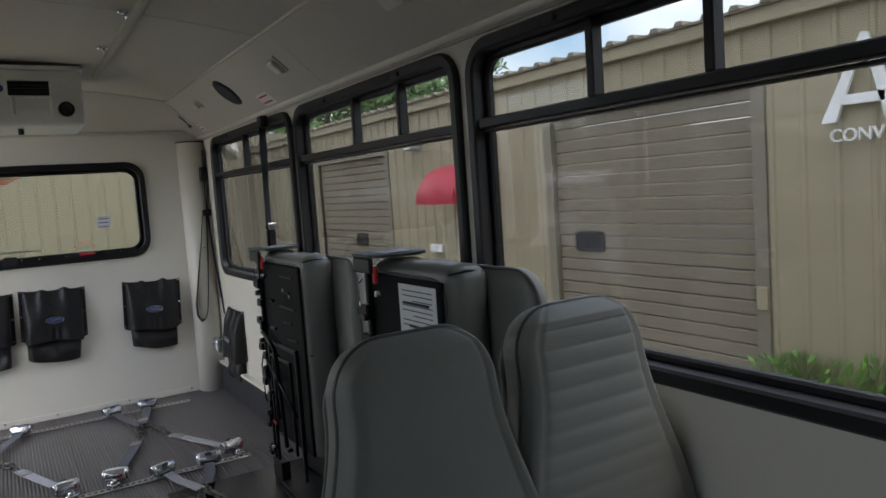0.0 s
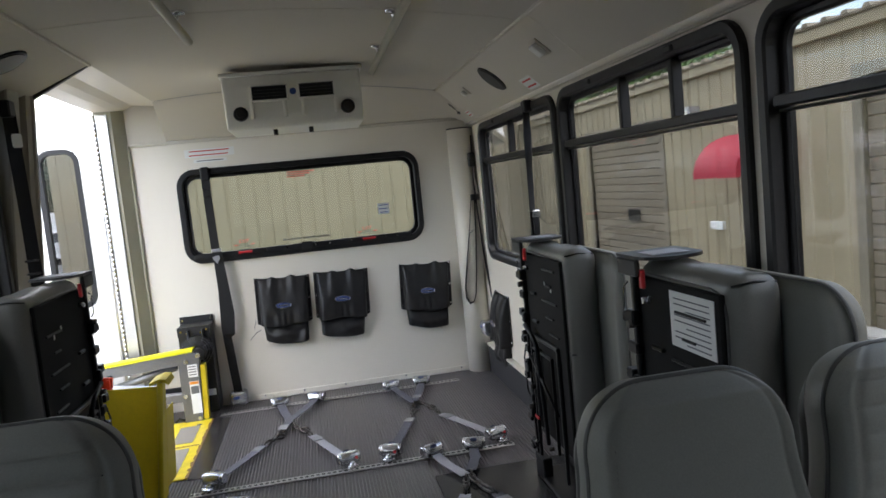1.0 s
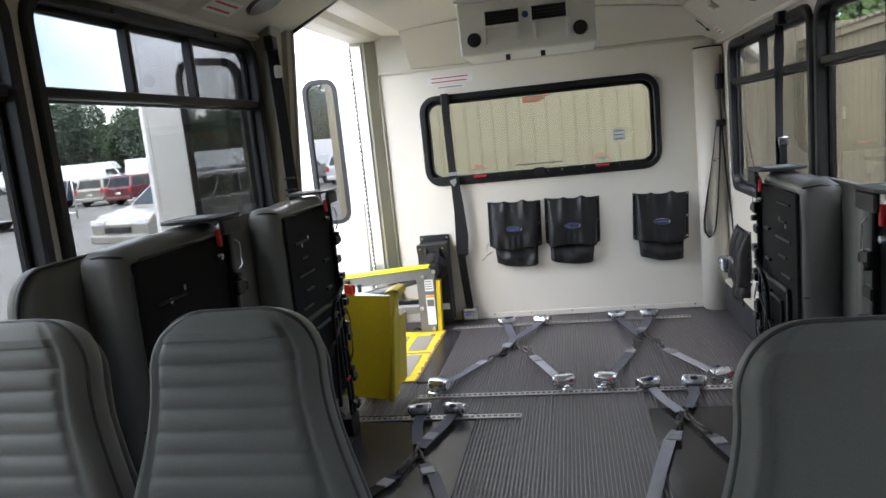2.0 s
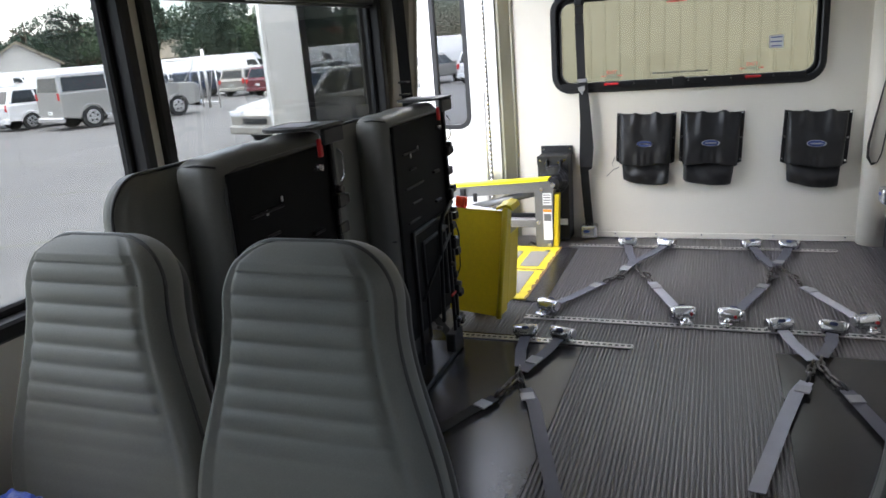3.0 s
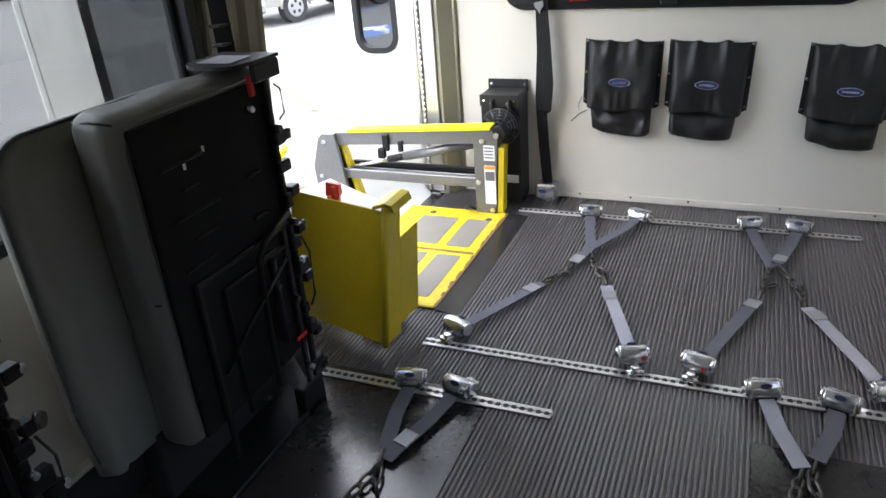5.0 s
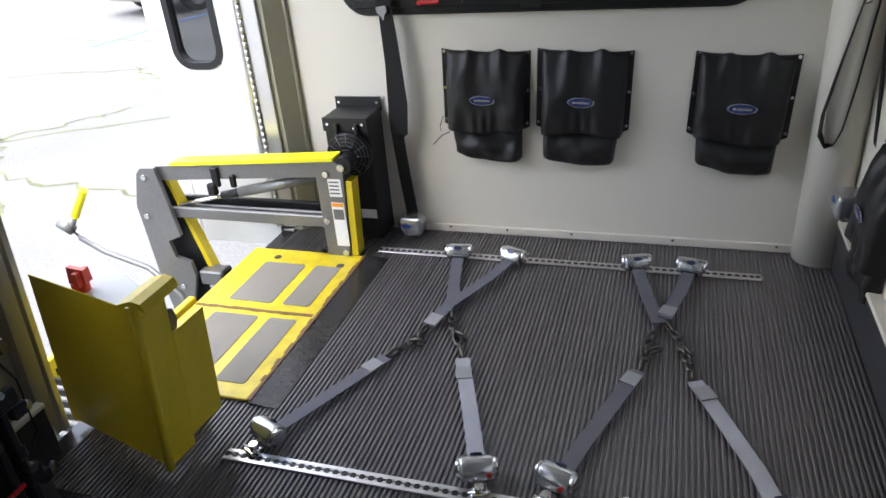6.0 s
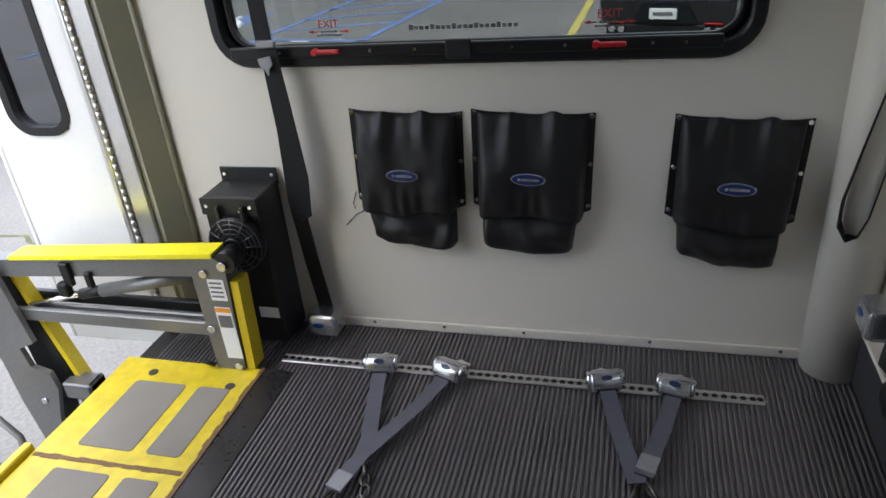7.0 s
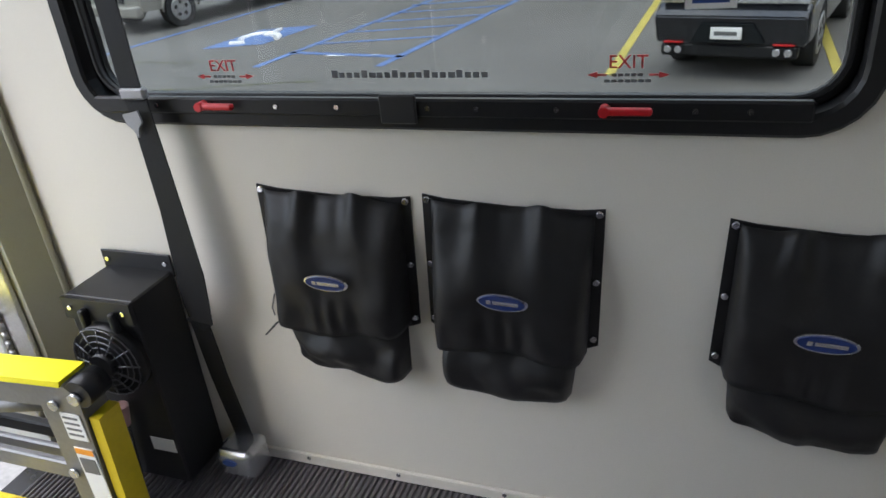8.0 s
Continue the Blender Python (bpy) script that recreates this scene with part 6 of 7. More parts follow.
def siding(name, m, length, height, holes, label, pitch=0.30):
    """A wall of ribbed metal siding: u along it, v up, w outwards, with openings (u0, u1, v0, v1)."""
    top = new(name)
    tagged(top, label, "building", "", "")
    b = bmesh.new()
    wall_pieces(b, 0, length, 0, height, holes, lambda q, a, c, d, e: block(q, a, c, d, e, -0.15, 0))
    bm = bmesh.new()
    merge(bm, b, m)
    part("wall", bm, SIDING, top)
    b = bmesh.new()
    k = int(length / pitch)
    for i in range(k):
        u = (i + 0.5) * pitch
        spans, at = [], 0.0
        for a, c, d, e in holes:
            if a - 0.05 < u < c + 0.05:
                spans.append((at, d)), spans.append((e, height))
                break
        else:
            spans.append((0, height))
        for z0, z1 in spans:
            if z1 - z0 > 0.05:
                slab(b, [(u - 0.035, 0.0), (u - 0.018, 0.022), (u + 0.018, 0.022), (u + 0.035, 0.0)], z1 - z0, axes((0, z1, 0), (1, 0, 0), (0, 0, 1)))
    bm = bmesh.new()
    merge(bm, b, m)
    ob = part("siding_ribs", bm, SIDING, top)
    ob["kind"] = "stuff"
    return top


G1, G2 = (3.74, 6.56), (11.15, 14.30)
Y0, YL = -14.0, 33.0
bh = 3.42
mr = axes((BX, Y0 + YL, GROUND), (0, -1, 0), (0, 0, 1))
uu = lambda y: Y0 + YL - y
hole = lambda g, h: (uu(g[1]), uu(g[0]), 0.0, h)
workshop = siding("workshop_building", mr, YL, bh, [hole(G2, 2.65), hole(G1, 2.76)], "tan ribbed metal workshop with roller doors")
mb = axes((-6.2, BY, GROUND), (1, 0, 0), (0, 0, 1))
siding("rear_building", mb, 40, 3.8, [], "tan ribbed metal building behind the parking spaces", 0.36)


def roller_door(name, g, h, label, window=None):
    top = thing(name, (BX, (g[0] + g[1]) / 2, GROUND), label, "garage door", "roller doors")
    hw = (g[1] - g[0]) / 2
    k = 19
    for i in range(k):
        bm = bmesh.new()
        z0, z1 = i * h / k, (i + 1) * h / k
        slab(bm, [(0.0, z0 + 0.006), (-0.014, z0 + 0.016), (-0.014, z1 - 0.016), (0.0, z1 - 0.003), (0.03, z1 - 0.003), (0.03, z0 + 0.006)], 2 * hw, axes((0.06, hw, 0), (1, 0, 0), (0, 0, 1)))
        part("slat", bm, GARAGE, top)
    for s in (-1, 1):
        bm = bmesh.new()
        block(bm, -0.03, 0.10, s * hw, s * (hw + 0.14), 0, h + 0.14, 0.006)
        part("jamb", bm, TRIMB, top)
    bm = bmesh.new()
    block(bm, -0.03, 0.10, -hw, hw, h, h + 0.14, 0.006)
    part("lintel", bm, TRIMB, top)
    if window:
        y, z, w, hh = window
        m = axes((0.044, y, z), (0, -1, 0), (0, 0, 1))
        bm = bmesh.new()
        ring(bm, w, hh, 0.06, 0.035, 0.02, m)
        fr = part("window_frame", bm, BLACK, top, "black window frame")
        bm = bmesh.new()
        slab(bm, rounded(w - 0.05, hh - 0.05, 0.04), 0.006, m)
        part("pane", bm, CARGLASS, fr)
    return top


roller_door("garage_door", G1, 2.76, "taupe sectional garage door with small window", (0.86, 1.24, 0.50, 0.25))
roller_door("garage_door", G2, 2.65, "taupe sectional garage door far along the workshop", (-0.28, 1.10, 0.50, 0.25))
# workshop roof edge, gutter
bm = bmesh.new()
block(bm, BX - 0.10, BX + 0.2, Y0, Y0 + YL, GROUND + bh - 0.16, GROUND + bh, 0.01)
o = part("eave_gutter", bm, SIDING, workshop)
bm = bmesh.new()
for i in range(105):
    y = Y0 + i * 0.312
    slab(bm, [(-0.06, 0.0), (-0.035, 0.045), (0.035, 0.045), (0.06, 0.0)], 8.0, axes((BX - 0.16, y, GROUND + bh), (0, 1, 0), (0, 0, 1)))
o = part("roof_ribs", bm, GARAGE, workshop)
o["kind"] = "stuff"
bm = bmesh.new()
block(bm, BX - 0.14, BX + 8, Y0, Y0 + YL, GROUND + bh - 0.02, GROUND + bh + 0.005)
part("roof", bm, GARAGE, workshop)
bm = bmesh.new()
block(bm, BX - 0.32, BX - 0.001, 3.5, 14.6, GROUND + 0.001, GROUND + 0.03, 0.004)
part("apron", bm, CONCRETE, None, "pale concrete apron along the workshop", "structure", "pavement")


def awning(y, z):
    top = thing("awning", (BX, y, z), "dark red rounded cloth door awning", "awning")
    bm = bmesh.new()
    prof = [(0.0, 0.0)] + [(-0.75 * math.cos(j / 12 * math.pi / 2) ** 0.8, 0.56 * math.sin(j / 12 * math.pi / 2)) for j in range(13)]
    slab(bm, prof, 1.0, axes((0, 0.5, 0), (1, 0, 0), (0, 0, 1)))
    part("cloth", bm, AWNING, top)


awning(8.32, 0.975)
# wall lamp and outlet boxes on the workshop
for y, z in ((9.95, 1.84),):
    lamp = thing("wall_lamp", (BX, y, z), "grey box flood lamp on the workshop wall", "wall lamp", "workshop wall lamps")
    bm = bmesh.new()
    block(bm, -0.20, 0.0, -0.14, 0.14, 0.0, 0.2, 0.03, 2)
    part("housing", bm, TAGM, lamp)
    bm = bmesh.new()
    block(bm, -0.215, -0.20, -0.11, 0.11, 0.02, 0.15, 0.004)
    part("lens", bm, LENSM, lamp)
for y, z, w, h, lab in ((9.48, 0.235, 0.34, 0.12, "white plate sign on the workshop wall"), (8.46, 0.42, 0.12, 0.6, "tan meter box on the workshop wall"), (3.66, -0.02, 0.1, 0.22, "small tan box beside the garage door")):
    bm = bmesh.new()
    block(bm, BX - 0.06, BX, y - w / 2, y + w / 2, z - h / 2, z + h / 2, 0.006)
    o = part("wall_box", bm, SIDING if h > 0.2 else PAPER)
    tagged(o, lab, "box")
# sign letters on the workshop wall
sign = thing("wall_sign", (BX - 0.05, 2.34, 1.785), "white raised sign letters on the workshop wall", "sign")
ms = axes((-0.01, 0.0, 0.0), (0, -1, 0), (0, 0, 1))
for leg in ([(-0.70, -0.265), (-0.575, -0.265), (-0.315, 0.415), (-0.37, 0.415)], [(-0.53, -0.135), (-0.19, -0.135), (-0.19, -0.055), (-0.50, -0.055)], [(-0.315, 0.415), (-0.345, 0.336), (-0.19, -0.265), (-0.05, -0.265)]):
    bm = bmesh.new()
    slab(bm, leg, 0.03, ms)
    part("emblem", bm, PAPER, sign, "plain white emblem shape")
lettering("sign_lettering", "CONV", PAPER, 0.150, axes((-0.02, 0.42, -0.38), (0, -1, 0), (0, 0, 1)), sign, 0.012, "white capital letters")

# painted bays behind the bus
def stripe(name, pts, w, mat, label):
    bm = bmesh.new()
    a, b = Vector((*pts[0], 0)), Vector((*pts[1], 0))
    ribbon(bm, [a + Vector((0, 0, GROUND + 0.004)), b + Vector((0, 0, GROUND + 0.004))], (-(b - a).y, (b - a).x, 0), w, 0.006)
    part(name, bm, mat, None, label, "structure", "road marking")


for x in (-3.05, -4.95, -8.6):
    stripe("blue_bay_line", ((x - 0.40, 11.9), (x + 0.40, 17.6)), 0.12, PAINTB, "blue painted parking bay line")
stripe("blue_bay_line", ((-5.3, 12.80), (-3.3, 12.42)), 0.12, PAINTB, "blue painted line across the bay mouth")
for k in range(5):
    stripe("blue_hatch_line", ((-5.15 + 0.08 * k, 13.35 + k * 0.85), (-3.2 + 0.1 * k, 13.75 + k * 0.85)), 0.09, PAINTB, "blue painted hatch line")
for x in (-0.31, 2.00, 4.3):
    stripe("yellow_bay_line", ((x - 0.09, 11.4), (x + 0.12, 16.5)), 0.11, PAINTY, "yellow painted parking bay line")
bm = bmesh.new()
slab(bm, [(-7.15, 13.15), (-6.15, 13.45), (-5.95, 14.95), (-6.95, 14.65)], 0.003, Matrix.Translation((0, 0, GROUND + 0.002)))
sym = part("bay_symbol", bm, PAINTB, None, "worn blue and white bay symbol on asphalt", "structure", "road marking")
bm = bmesh.new()
tube(bm, [(-6.55 + 0.30 * math.cos(a * math.pi / 8), 13.95 + 0.36 * math.sin(a * math.pi / 8), GROUND + 0.002) for a in range(11)], 0.05, 5)
tube(bm, [(-6.5, 14.6, GROUND + 0.002), (-6.5, 14.1, GROUND + 0.002), (-6.2, 14.05, GROUND + 0.002), (-6.1, 13.75, GROUND + 0.002)], 0.05, 5)
tube(bm, [(-6.8, 13.45, GROUND + 0.002), (-6.55, 13.5, GROUND + 0.002)], 0.05, 5)
part("symbol_lines", bm, PAINTW, sym)
bm = bmesh.new()
for x0, x1 in ((-4.55, -4.25), (-4.12, -3.75)):
    block(bm, x0, x1, 12.52, 12.60, GROUND + 0.003, GROUND + 0.006)
part("bay_lettering", bm, PAINTW, None, "worn white lettering bars at the bay mouth", "structure", "road marking")
# cracks in the asphalt
rnd = random.Random(4)
for p, q in (((-7.5, 6.75), (-2.6, 6.05)), ((-7.2, 6.1), (-5.5, 8.5)), ((-9.5, 5.4), (-3.2, 9.2)), ((-7, 10.5), (-2.2, 6.8)), ((-12, 9), (-4, 11.2)), ((-3.0, 4.0), (-6.5, 7.5)), ((-14, 6), (-7.5, 4.2)), ((-18, 13), (-6, 12.2)), ((-6.5, 9.8), (0.5, 10.2)), ((-10, 2.5), (-2.0, 3.2))):
    a, b = Vector(p), Vector(q)
    n = 26
    pts = [a.lerp(b, i / n) + Vector((rnd.uniform(-1, 1), rnd.uniform(-1, 1))) * 0.09 for i in range(n + 1)]
    bm = bmesh.new()
    for u, v in zip(pts, pts[1:]):
        d = (v - u).normalized()
        s = Vector((-d.y, d.x)) * rnd.uniform(0.010, 0.028)
        bm.faces.new([bm.verts.new((*w, GROUND + 0.003)) for w in (u - s, u + s, v + s, v - s)])
    part("crack", bm, CRACK, None, "dark crack line in the asphalt", "structure", "crack")


# ---- vehicles ----
def vehicle(name, at, rz, kind, paint, label, L=4.7, W=1.85, H=1.7, group="parked cars"):
    """A parked vehicle; x is its front, its wheels stand on the ground."""
    top = thing(name, at, label, "car", group, rz)
    r = 0.42 if kind == "pickup" else 0.34
    belt = H * {"coupe": 0.66, "pickup": 0.67, "suv": 0.62}.get(kind, 0.60)
    f, b = L / 2, -L / 2
    if kind == "pickup":
        low = [(b, 0.52), (b, belt), (f - 1.75, belt + 0.02), (f - 0.25, belt - 0.06), (f - 0.02, belt - 0.16), (f, 0.50)]
        house = [(b + 0.03, f - 3.98, b + 0.12, f - 3.96), (f - 3.92, f - 1.55, f - 3.80, f - 2.35)]
    elif kind == "van":
        low = [(b, 0.42), (b, belt), (f - 0.9, belt), (f - 0.1, belt - 0.25), (f, 0.8), (f, 0.42)]
        house = [(b + 0.02, f - 0.65, b + 0.06, f - 1.35)]
    elif kind == "coupe":
        low = [(b, 0.40), (b - 0.0, belt - 0.06), (b + 0.08, belt), (b + 0.8, belt + 0.03), (f - 1.5, belt), (f - 0.2, belt - 0.14), (f, belt - 0.3), (f, 0.35)]
        house = [(b + 0.65, f - 1.55, b + 1.35, f - 2.35)]
    else:
        low = [(b + 0.05, 0.42), (b, belt - 0.1), (b + 0.04, belt), (f - 1.3, belt + 0.02), (f - 0.25, belt - 0.12), (f, belt - 0.32), (f - 0.02, 0.40)]
        house = [(b + 0.05, f - 1.05, b + 0.35, f - 2.0)]
    # lower body with wheel arches cut into the outline
    out = []
    for k, (x, z) in enumerate(low):
        out.append((x, z))
    wx = (b + 0.19 * L, f - 0.19 * L)
    arch = []
    for x in (wx[1], wx[0]):
        arch += [(x + (r + 0.06) * math.cos(t * math.pi / 8), 0.40 if t in (0, 8) else r + (r + 0.06) * math.sin(t * math.pi / 8)) for t in range(9)]
    q = bmesh.new()
    slab(q, out + arch, W, axes((0, W / 2, 0), (1, 0, 0), (0, 0, 1)))
    bmesh.ops.bevel(q, geom=[e for e in q.edges if abs(e.verts[0].co.y - e.verts[1].co.y) < 0.01 and max(v.co.z for v in e.verts) > belt * 0.6], offset=0.06, segments=3, affect="EDGES", profile=0.6)
    part("body", q, paint, top)
    for xb0, xb1, xt0, xt1 in house:
        q = bmesh.new()
        wb, wt = W / 2 - 0.06, W / 2 - 0.20
        v = [q.verts.new(c) for c in ((xb0, -wb, belt - 0.02), (xb1, -wb, belt - 0.02), (xb1, wb, belt - 0.02), (xb0, wb, belt - 0.02), (xt0, -wt, H), (xt1, -wt, H), (xt1, wt, H), (xt0, wt, H))]
        for fc in ((0, 1, 2, 3), (4, 5, 6, 7), (0, 1, 5, 4), (1, 2, 6, 5), (2, 3, 7, 6), (3, 0, 4, 7)):
            q.faces.new([v[i] for i in fc])
        bmesh.ops.recalc_face_normals(q, faces=q.faces[:])
        bmesh.ops.bevel(q, geom=q.edges[:], offset=0.07, segments=3, affect="EDGES", profile=0.6)
        part("cabin", q, paint, top)
        zb, zt = belt + 0.05, H - (0.55 if kind == "van" else 0.12)
        at_z = lambda a, c, z: a + (c - a) * (z - belt) / (H - belt)
        canopy = kind == "pickup" and xb1 < 0
        for s in (-1, 1):
            panes = 1 if kind == "coupe" or canopy else 2 if kind == "pickup" else 3
            x0, x1 = at_z(xb0, xt0, zb) + 0.12, at_z(xb1, xt1, zb) - 0.10
            y0, y1 = at_z(xb0, xt0, zt) + 0.12, at_z(xb1, xt1, zt) - 0.10
            if kind == "van":
                panes = 1
                x0 = x1 - 0.9
                y0 = y1 - 0.7
            for k in range(panes):
                q = bmesh.new()
                u0, u1 = k / panes + 0.015, (k + 1) / panes - 0.015
                yo = lambda z: s * (at_z(wb, wt, z) + 0.004)
                pts = [(x0 + (x1 - x0) * u0, yo(zb), zb), (x0 + (x1 - x0) * u1, yo(zb), zb), (y0 + (y1 - y0) * u1, yo(zt), zt), (y0 + (y1 - y0) * u0, yo(zt), zt)]
                vs = [q.verts.new(c) for c in pts] + [q.verts.new((c[0], c[1] - s * 0.02, c[2])) for c in pts]
                q.faces.new(vs[:4]), q.faces.new(vs[4:][::-1])
                for i in range(4):
                    q.faces.new((vs[i], vs[(i + 1) % 4], vs[4 + (i + 1) % 4], vs[4 + i]))
                part("side_window", q, CARGLASS, top, "dark car window")
        for xb, xt, nm in ((xb1, xt1, "windscreen"), (xb0, xt0, "rear_window")):
            q = bmesh.new()
            d = 0.006 if xb > 0 else -0.006
            pts = [(at_z(xb, xt, z) + d, s * (at_z(wb, wt, z) - 0.12), z) for s, z in ((-1, zb), (1, zb), (1, zt), (-1, zt))]
            vs = [q.verts.new(c) for c in pts] + [q.verts.new((c[0] - d * 4, c[1], c[2])) for c in pts]
            q.faces.new(vs[:4]), q.faces.new(vs[4:][::-1])
            for i in range(4):
                q.faces.new((vs[i], vs[(i + 1) % 4], vs[4 + (i + 1) % 4], vs[4 + i]))
            part(nm, q, CARGLASS, top)
    for x in wx:
        for s in (-1, 1):
            q = bmesh.new()
            rod(q, (x, s * (W / 2 - 0.22), r), (x, s * (W / 2 - 0.005), r), r, seg=24)
            wheel = part("wheel", q, TYRE, top)
            q = bmesh.new()
            disc(q, (x, s * (W / 2 - 0.006), r), (0, s, 0), r * 0.66, 0.012, 20, r * 0.6)
            part("rim", q, RIM, wheel)
            q = bmesh.new()
            for k in range(5):
                a = k * 2 * math.pi / 5 + 0.3
                c = Vector((x + 0.36 * r * math.cos(a), s * (W / 2 + 0.0065), r + 0.36 * r * math.sin(a)))
                disc(q, c, (0, s, 0), r * 0.12, 0.003, 8)
            part("rim_hole", q, TYRE, wheel)
    for s in (-1, 1):
        q = bmesh.new()
        block(q, f - 0.16, f + 0.012, s * (W / 2 - 0.42), s * (W / 2 - 0.02), belt - 0.34, belt - 0.20, 0.03, 2)
        part("headlamp", q, HEADL, top)
        q = bmesh.new()
        zz = belt - (0.30 if kind == "coupe" else 0.26)
        block(q, b - 0.012, b + 0.10, s * (W / 2 - 0.40 if kind == "coupe" else W / 2 - 0.20), s * (W / 2 - 0.03), zz, zz + (0.07 if kind == "coupe" else 0.26), 0.02, 2)
        part("tail_lamp", q, TAIL, top)
        q = bmesh.new()
        block(q, f - 1.45, f - 1.30, s * (W / 2), s * (W / 2 + 0.18), belt + 0.02, belt + 0.16, 0.03, 2)
        part("mirror", q, paint, top)
    for x, nm in ((f + 0.01, "front_bumper"), (b - 0.01, "rear_bumper")):
        q = bmesh.new()
        if kind == "coupe" and x < 0:
            slab(q, [(b + 0.1, 0.34), (b - 0.03, 0.38), (b - 0.10, 0.60), (b - 0.125, 0.66), (b - 0.06, 0.71), (b + 0.1, 0.72)], W - 0.05, axes((0, (W - 0.05) / 2, 0), (1, 0, 0), (0, 0, 1)))
            bmesh.ops.bevel(q, geom=q.edges[:], offset=0.015, segments=2, affect="EDGES")
        else:
            block(q, x - 0.09, x + 0.09, -W / 2 + 0.04, W / 2 - 0.04, 0.30, 0.52, 0.05, 2)
        part(nm, q, paint if kind != "pickup" else CHROME, top)
    if kind in ("pickup", "suv"):
        doors = (f - 3.90, f - 2.75, f - 1.72) if kind == "pickup" else (f - 3.35, f - 2.35, f - 1.25)
        for s in (-1, 1):
            for x in doors:
                q = bmesh.new()
                block(q, x - 0.006, x + 0.006, s * (W / 2 - 0.003), s * (W / 2 + 0.002), 0.55, belt - 0.05)
                part("door_gap", q, BLACK, top)
            for x in doors[1:]:
                q = bmesh.new()
                block(q, x - 0.26, x - 0.08, s * (W / 2), s * (W / 2 + 0.03), belt - 0.16, belt - 0.12, 0.01)
                part("door_handle", q, BLACK, top)
            q = bmesh.new()
            block(q, wx[0] + r + 0.1, wx[1] - r - 0.1, s * (W / 2 - 0.06), s * (W / 2 + 0.02), 0.40, 0.48, 0.01)
            part("sill_strip", q, CHROME if kind == "pickup" else BLACK, top)
            for x in wx:
                q = bmesh.new()
                tube(q, [(x + (r + 0.07) * math.cos(t * math.pi / 12), s * (W / 2 + 0.005), r + (r + 0.07) * math.sin(t * math.pi / 12)) for t in range(13)], 0.03, 6)
                part("wheel_arch", q, paint, top)
    q = bmesh.new()
    block(q, f - 0.02, f + 0.03, -0.45, 0.45, 0.55, 0.70, 0.02)
    part("radiator_grille", q, BLACK, top)
    bx, bz = (b - 0.11, 0.50) if kind == "coupe" else (b, 0.66)
    q = bmesh.new()
    block(q, bx - 0.025, bx + 0.02, -0.15, 0.15, bz - 0.06, bz + 0.06, 0.008)
    plate = part("plate", q, PAPER, top, "white plate with plain bar")
    q = bmesh.new()
    block(q, bx - 0.028, bx - 0.025, -0.11, 0.11, bz - 0.02, bz + 0.02)
    part("plate_bar", q, GREYINK, plate)
    if kind == "coupe":
        for s in (-1, 1):
            for k in (0, 1):
                q = bmesh.new()
                disc(q, (b - 0.05, s * (0.48 + 0.11 * k), 0.315), (-1, 0, 0), 0.042, 0.04, 14, 0.036)
                part("exhaust_tip", q, CHROME, top)
        q = bmesh.new()
        slab(q, [(-0.36, -0.10), (0.36, -0.10), (0.25, 0.10), (-0.25, 0.10)], 0.02, axes((b - 0.074, 0, 0.50), (0, -1, 0), (-0.30, 0, 0.954)))
        part("plate_recess", q, CARGLASS, top)
        q = bmesh.new()
        block(q, b - 0.04, b + 0.1, -W / 2 + 0.08, W / 2 - 0.08, 0.24, 0.37, 0.02)
        part("diffuser", q, BLACK, top)
        for s in (-1, 1):
            q = bmesh.new()
            block(q, b - 0.058, b, s * 0.44, s * 0.64, 0.375, 0.395, 0.004)
            part("reflector", q, TAIL, top)
        q = bmesh.new()
        block(q, b + 0.02, b + 0.16, -0.7, 0.7, belt + 0.04, belt + 0.07, 0.012)
        part("spoiler", q, paint, top)
    return top


vehicle("black_coupe", (1.33, 13.28, GROUND), 76, "coupe", CBLACK, "black sports coupe parked in a marked bay", 4.3, 1.50, 1.15)
vehicle("minivan", (-9.55, 16.9, GROUND), -107, "suv", CBEIGE, "champagne minivan parked on the asphalt", 4.5, 1.9, 1.72)
vehicle("pickup_truck", (-22.6, 23.5, GROUND), 73, "pickup", CSILVER, "silver pickup truck with a canopy over its bed", 6.0, 2.0, 2.08)
vehicle("sport_utility", (-26.3, 23.4, GROUND), 74, "suv", CWHITE, "white sport utility car seen from behind", 4.7, 1.9, 1.70)
vehicle("sport_utility", (-29.4, 23.0, GROUND), 74, "suv", CBLUE, "dark blue sport utility car seen from behind", 4.7, 1.9, 1.70)
for i in range(9):
    vehicle("parked_car", (-33 + i * 3.1, 37.5 + 0.6 * (i % 3), GROUND), 80 + 6 * (i % 3), "suv", (CSILVER, CBLUE, CBEIGE, CRED, CSILVER, CBLACK, CBEIGE, CWHITE, CSILVER)[i], "parked car in the far row", 4.6, 1.85, 1.62, "far row of cars")
for i in range(8):
    vehicle("white_van", (-62 + i * 6.4, 50 + 1.0 * (i % 2), GROUND), 20, "van", CWHITE, "white high-roof van in the far row", 6.4, 2.1, 2.6, "far row of vans")


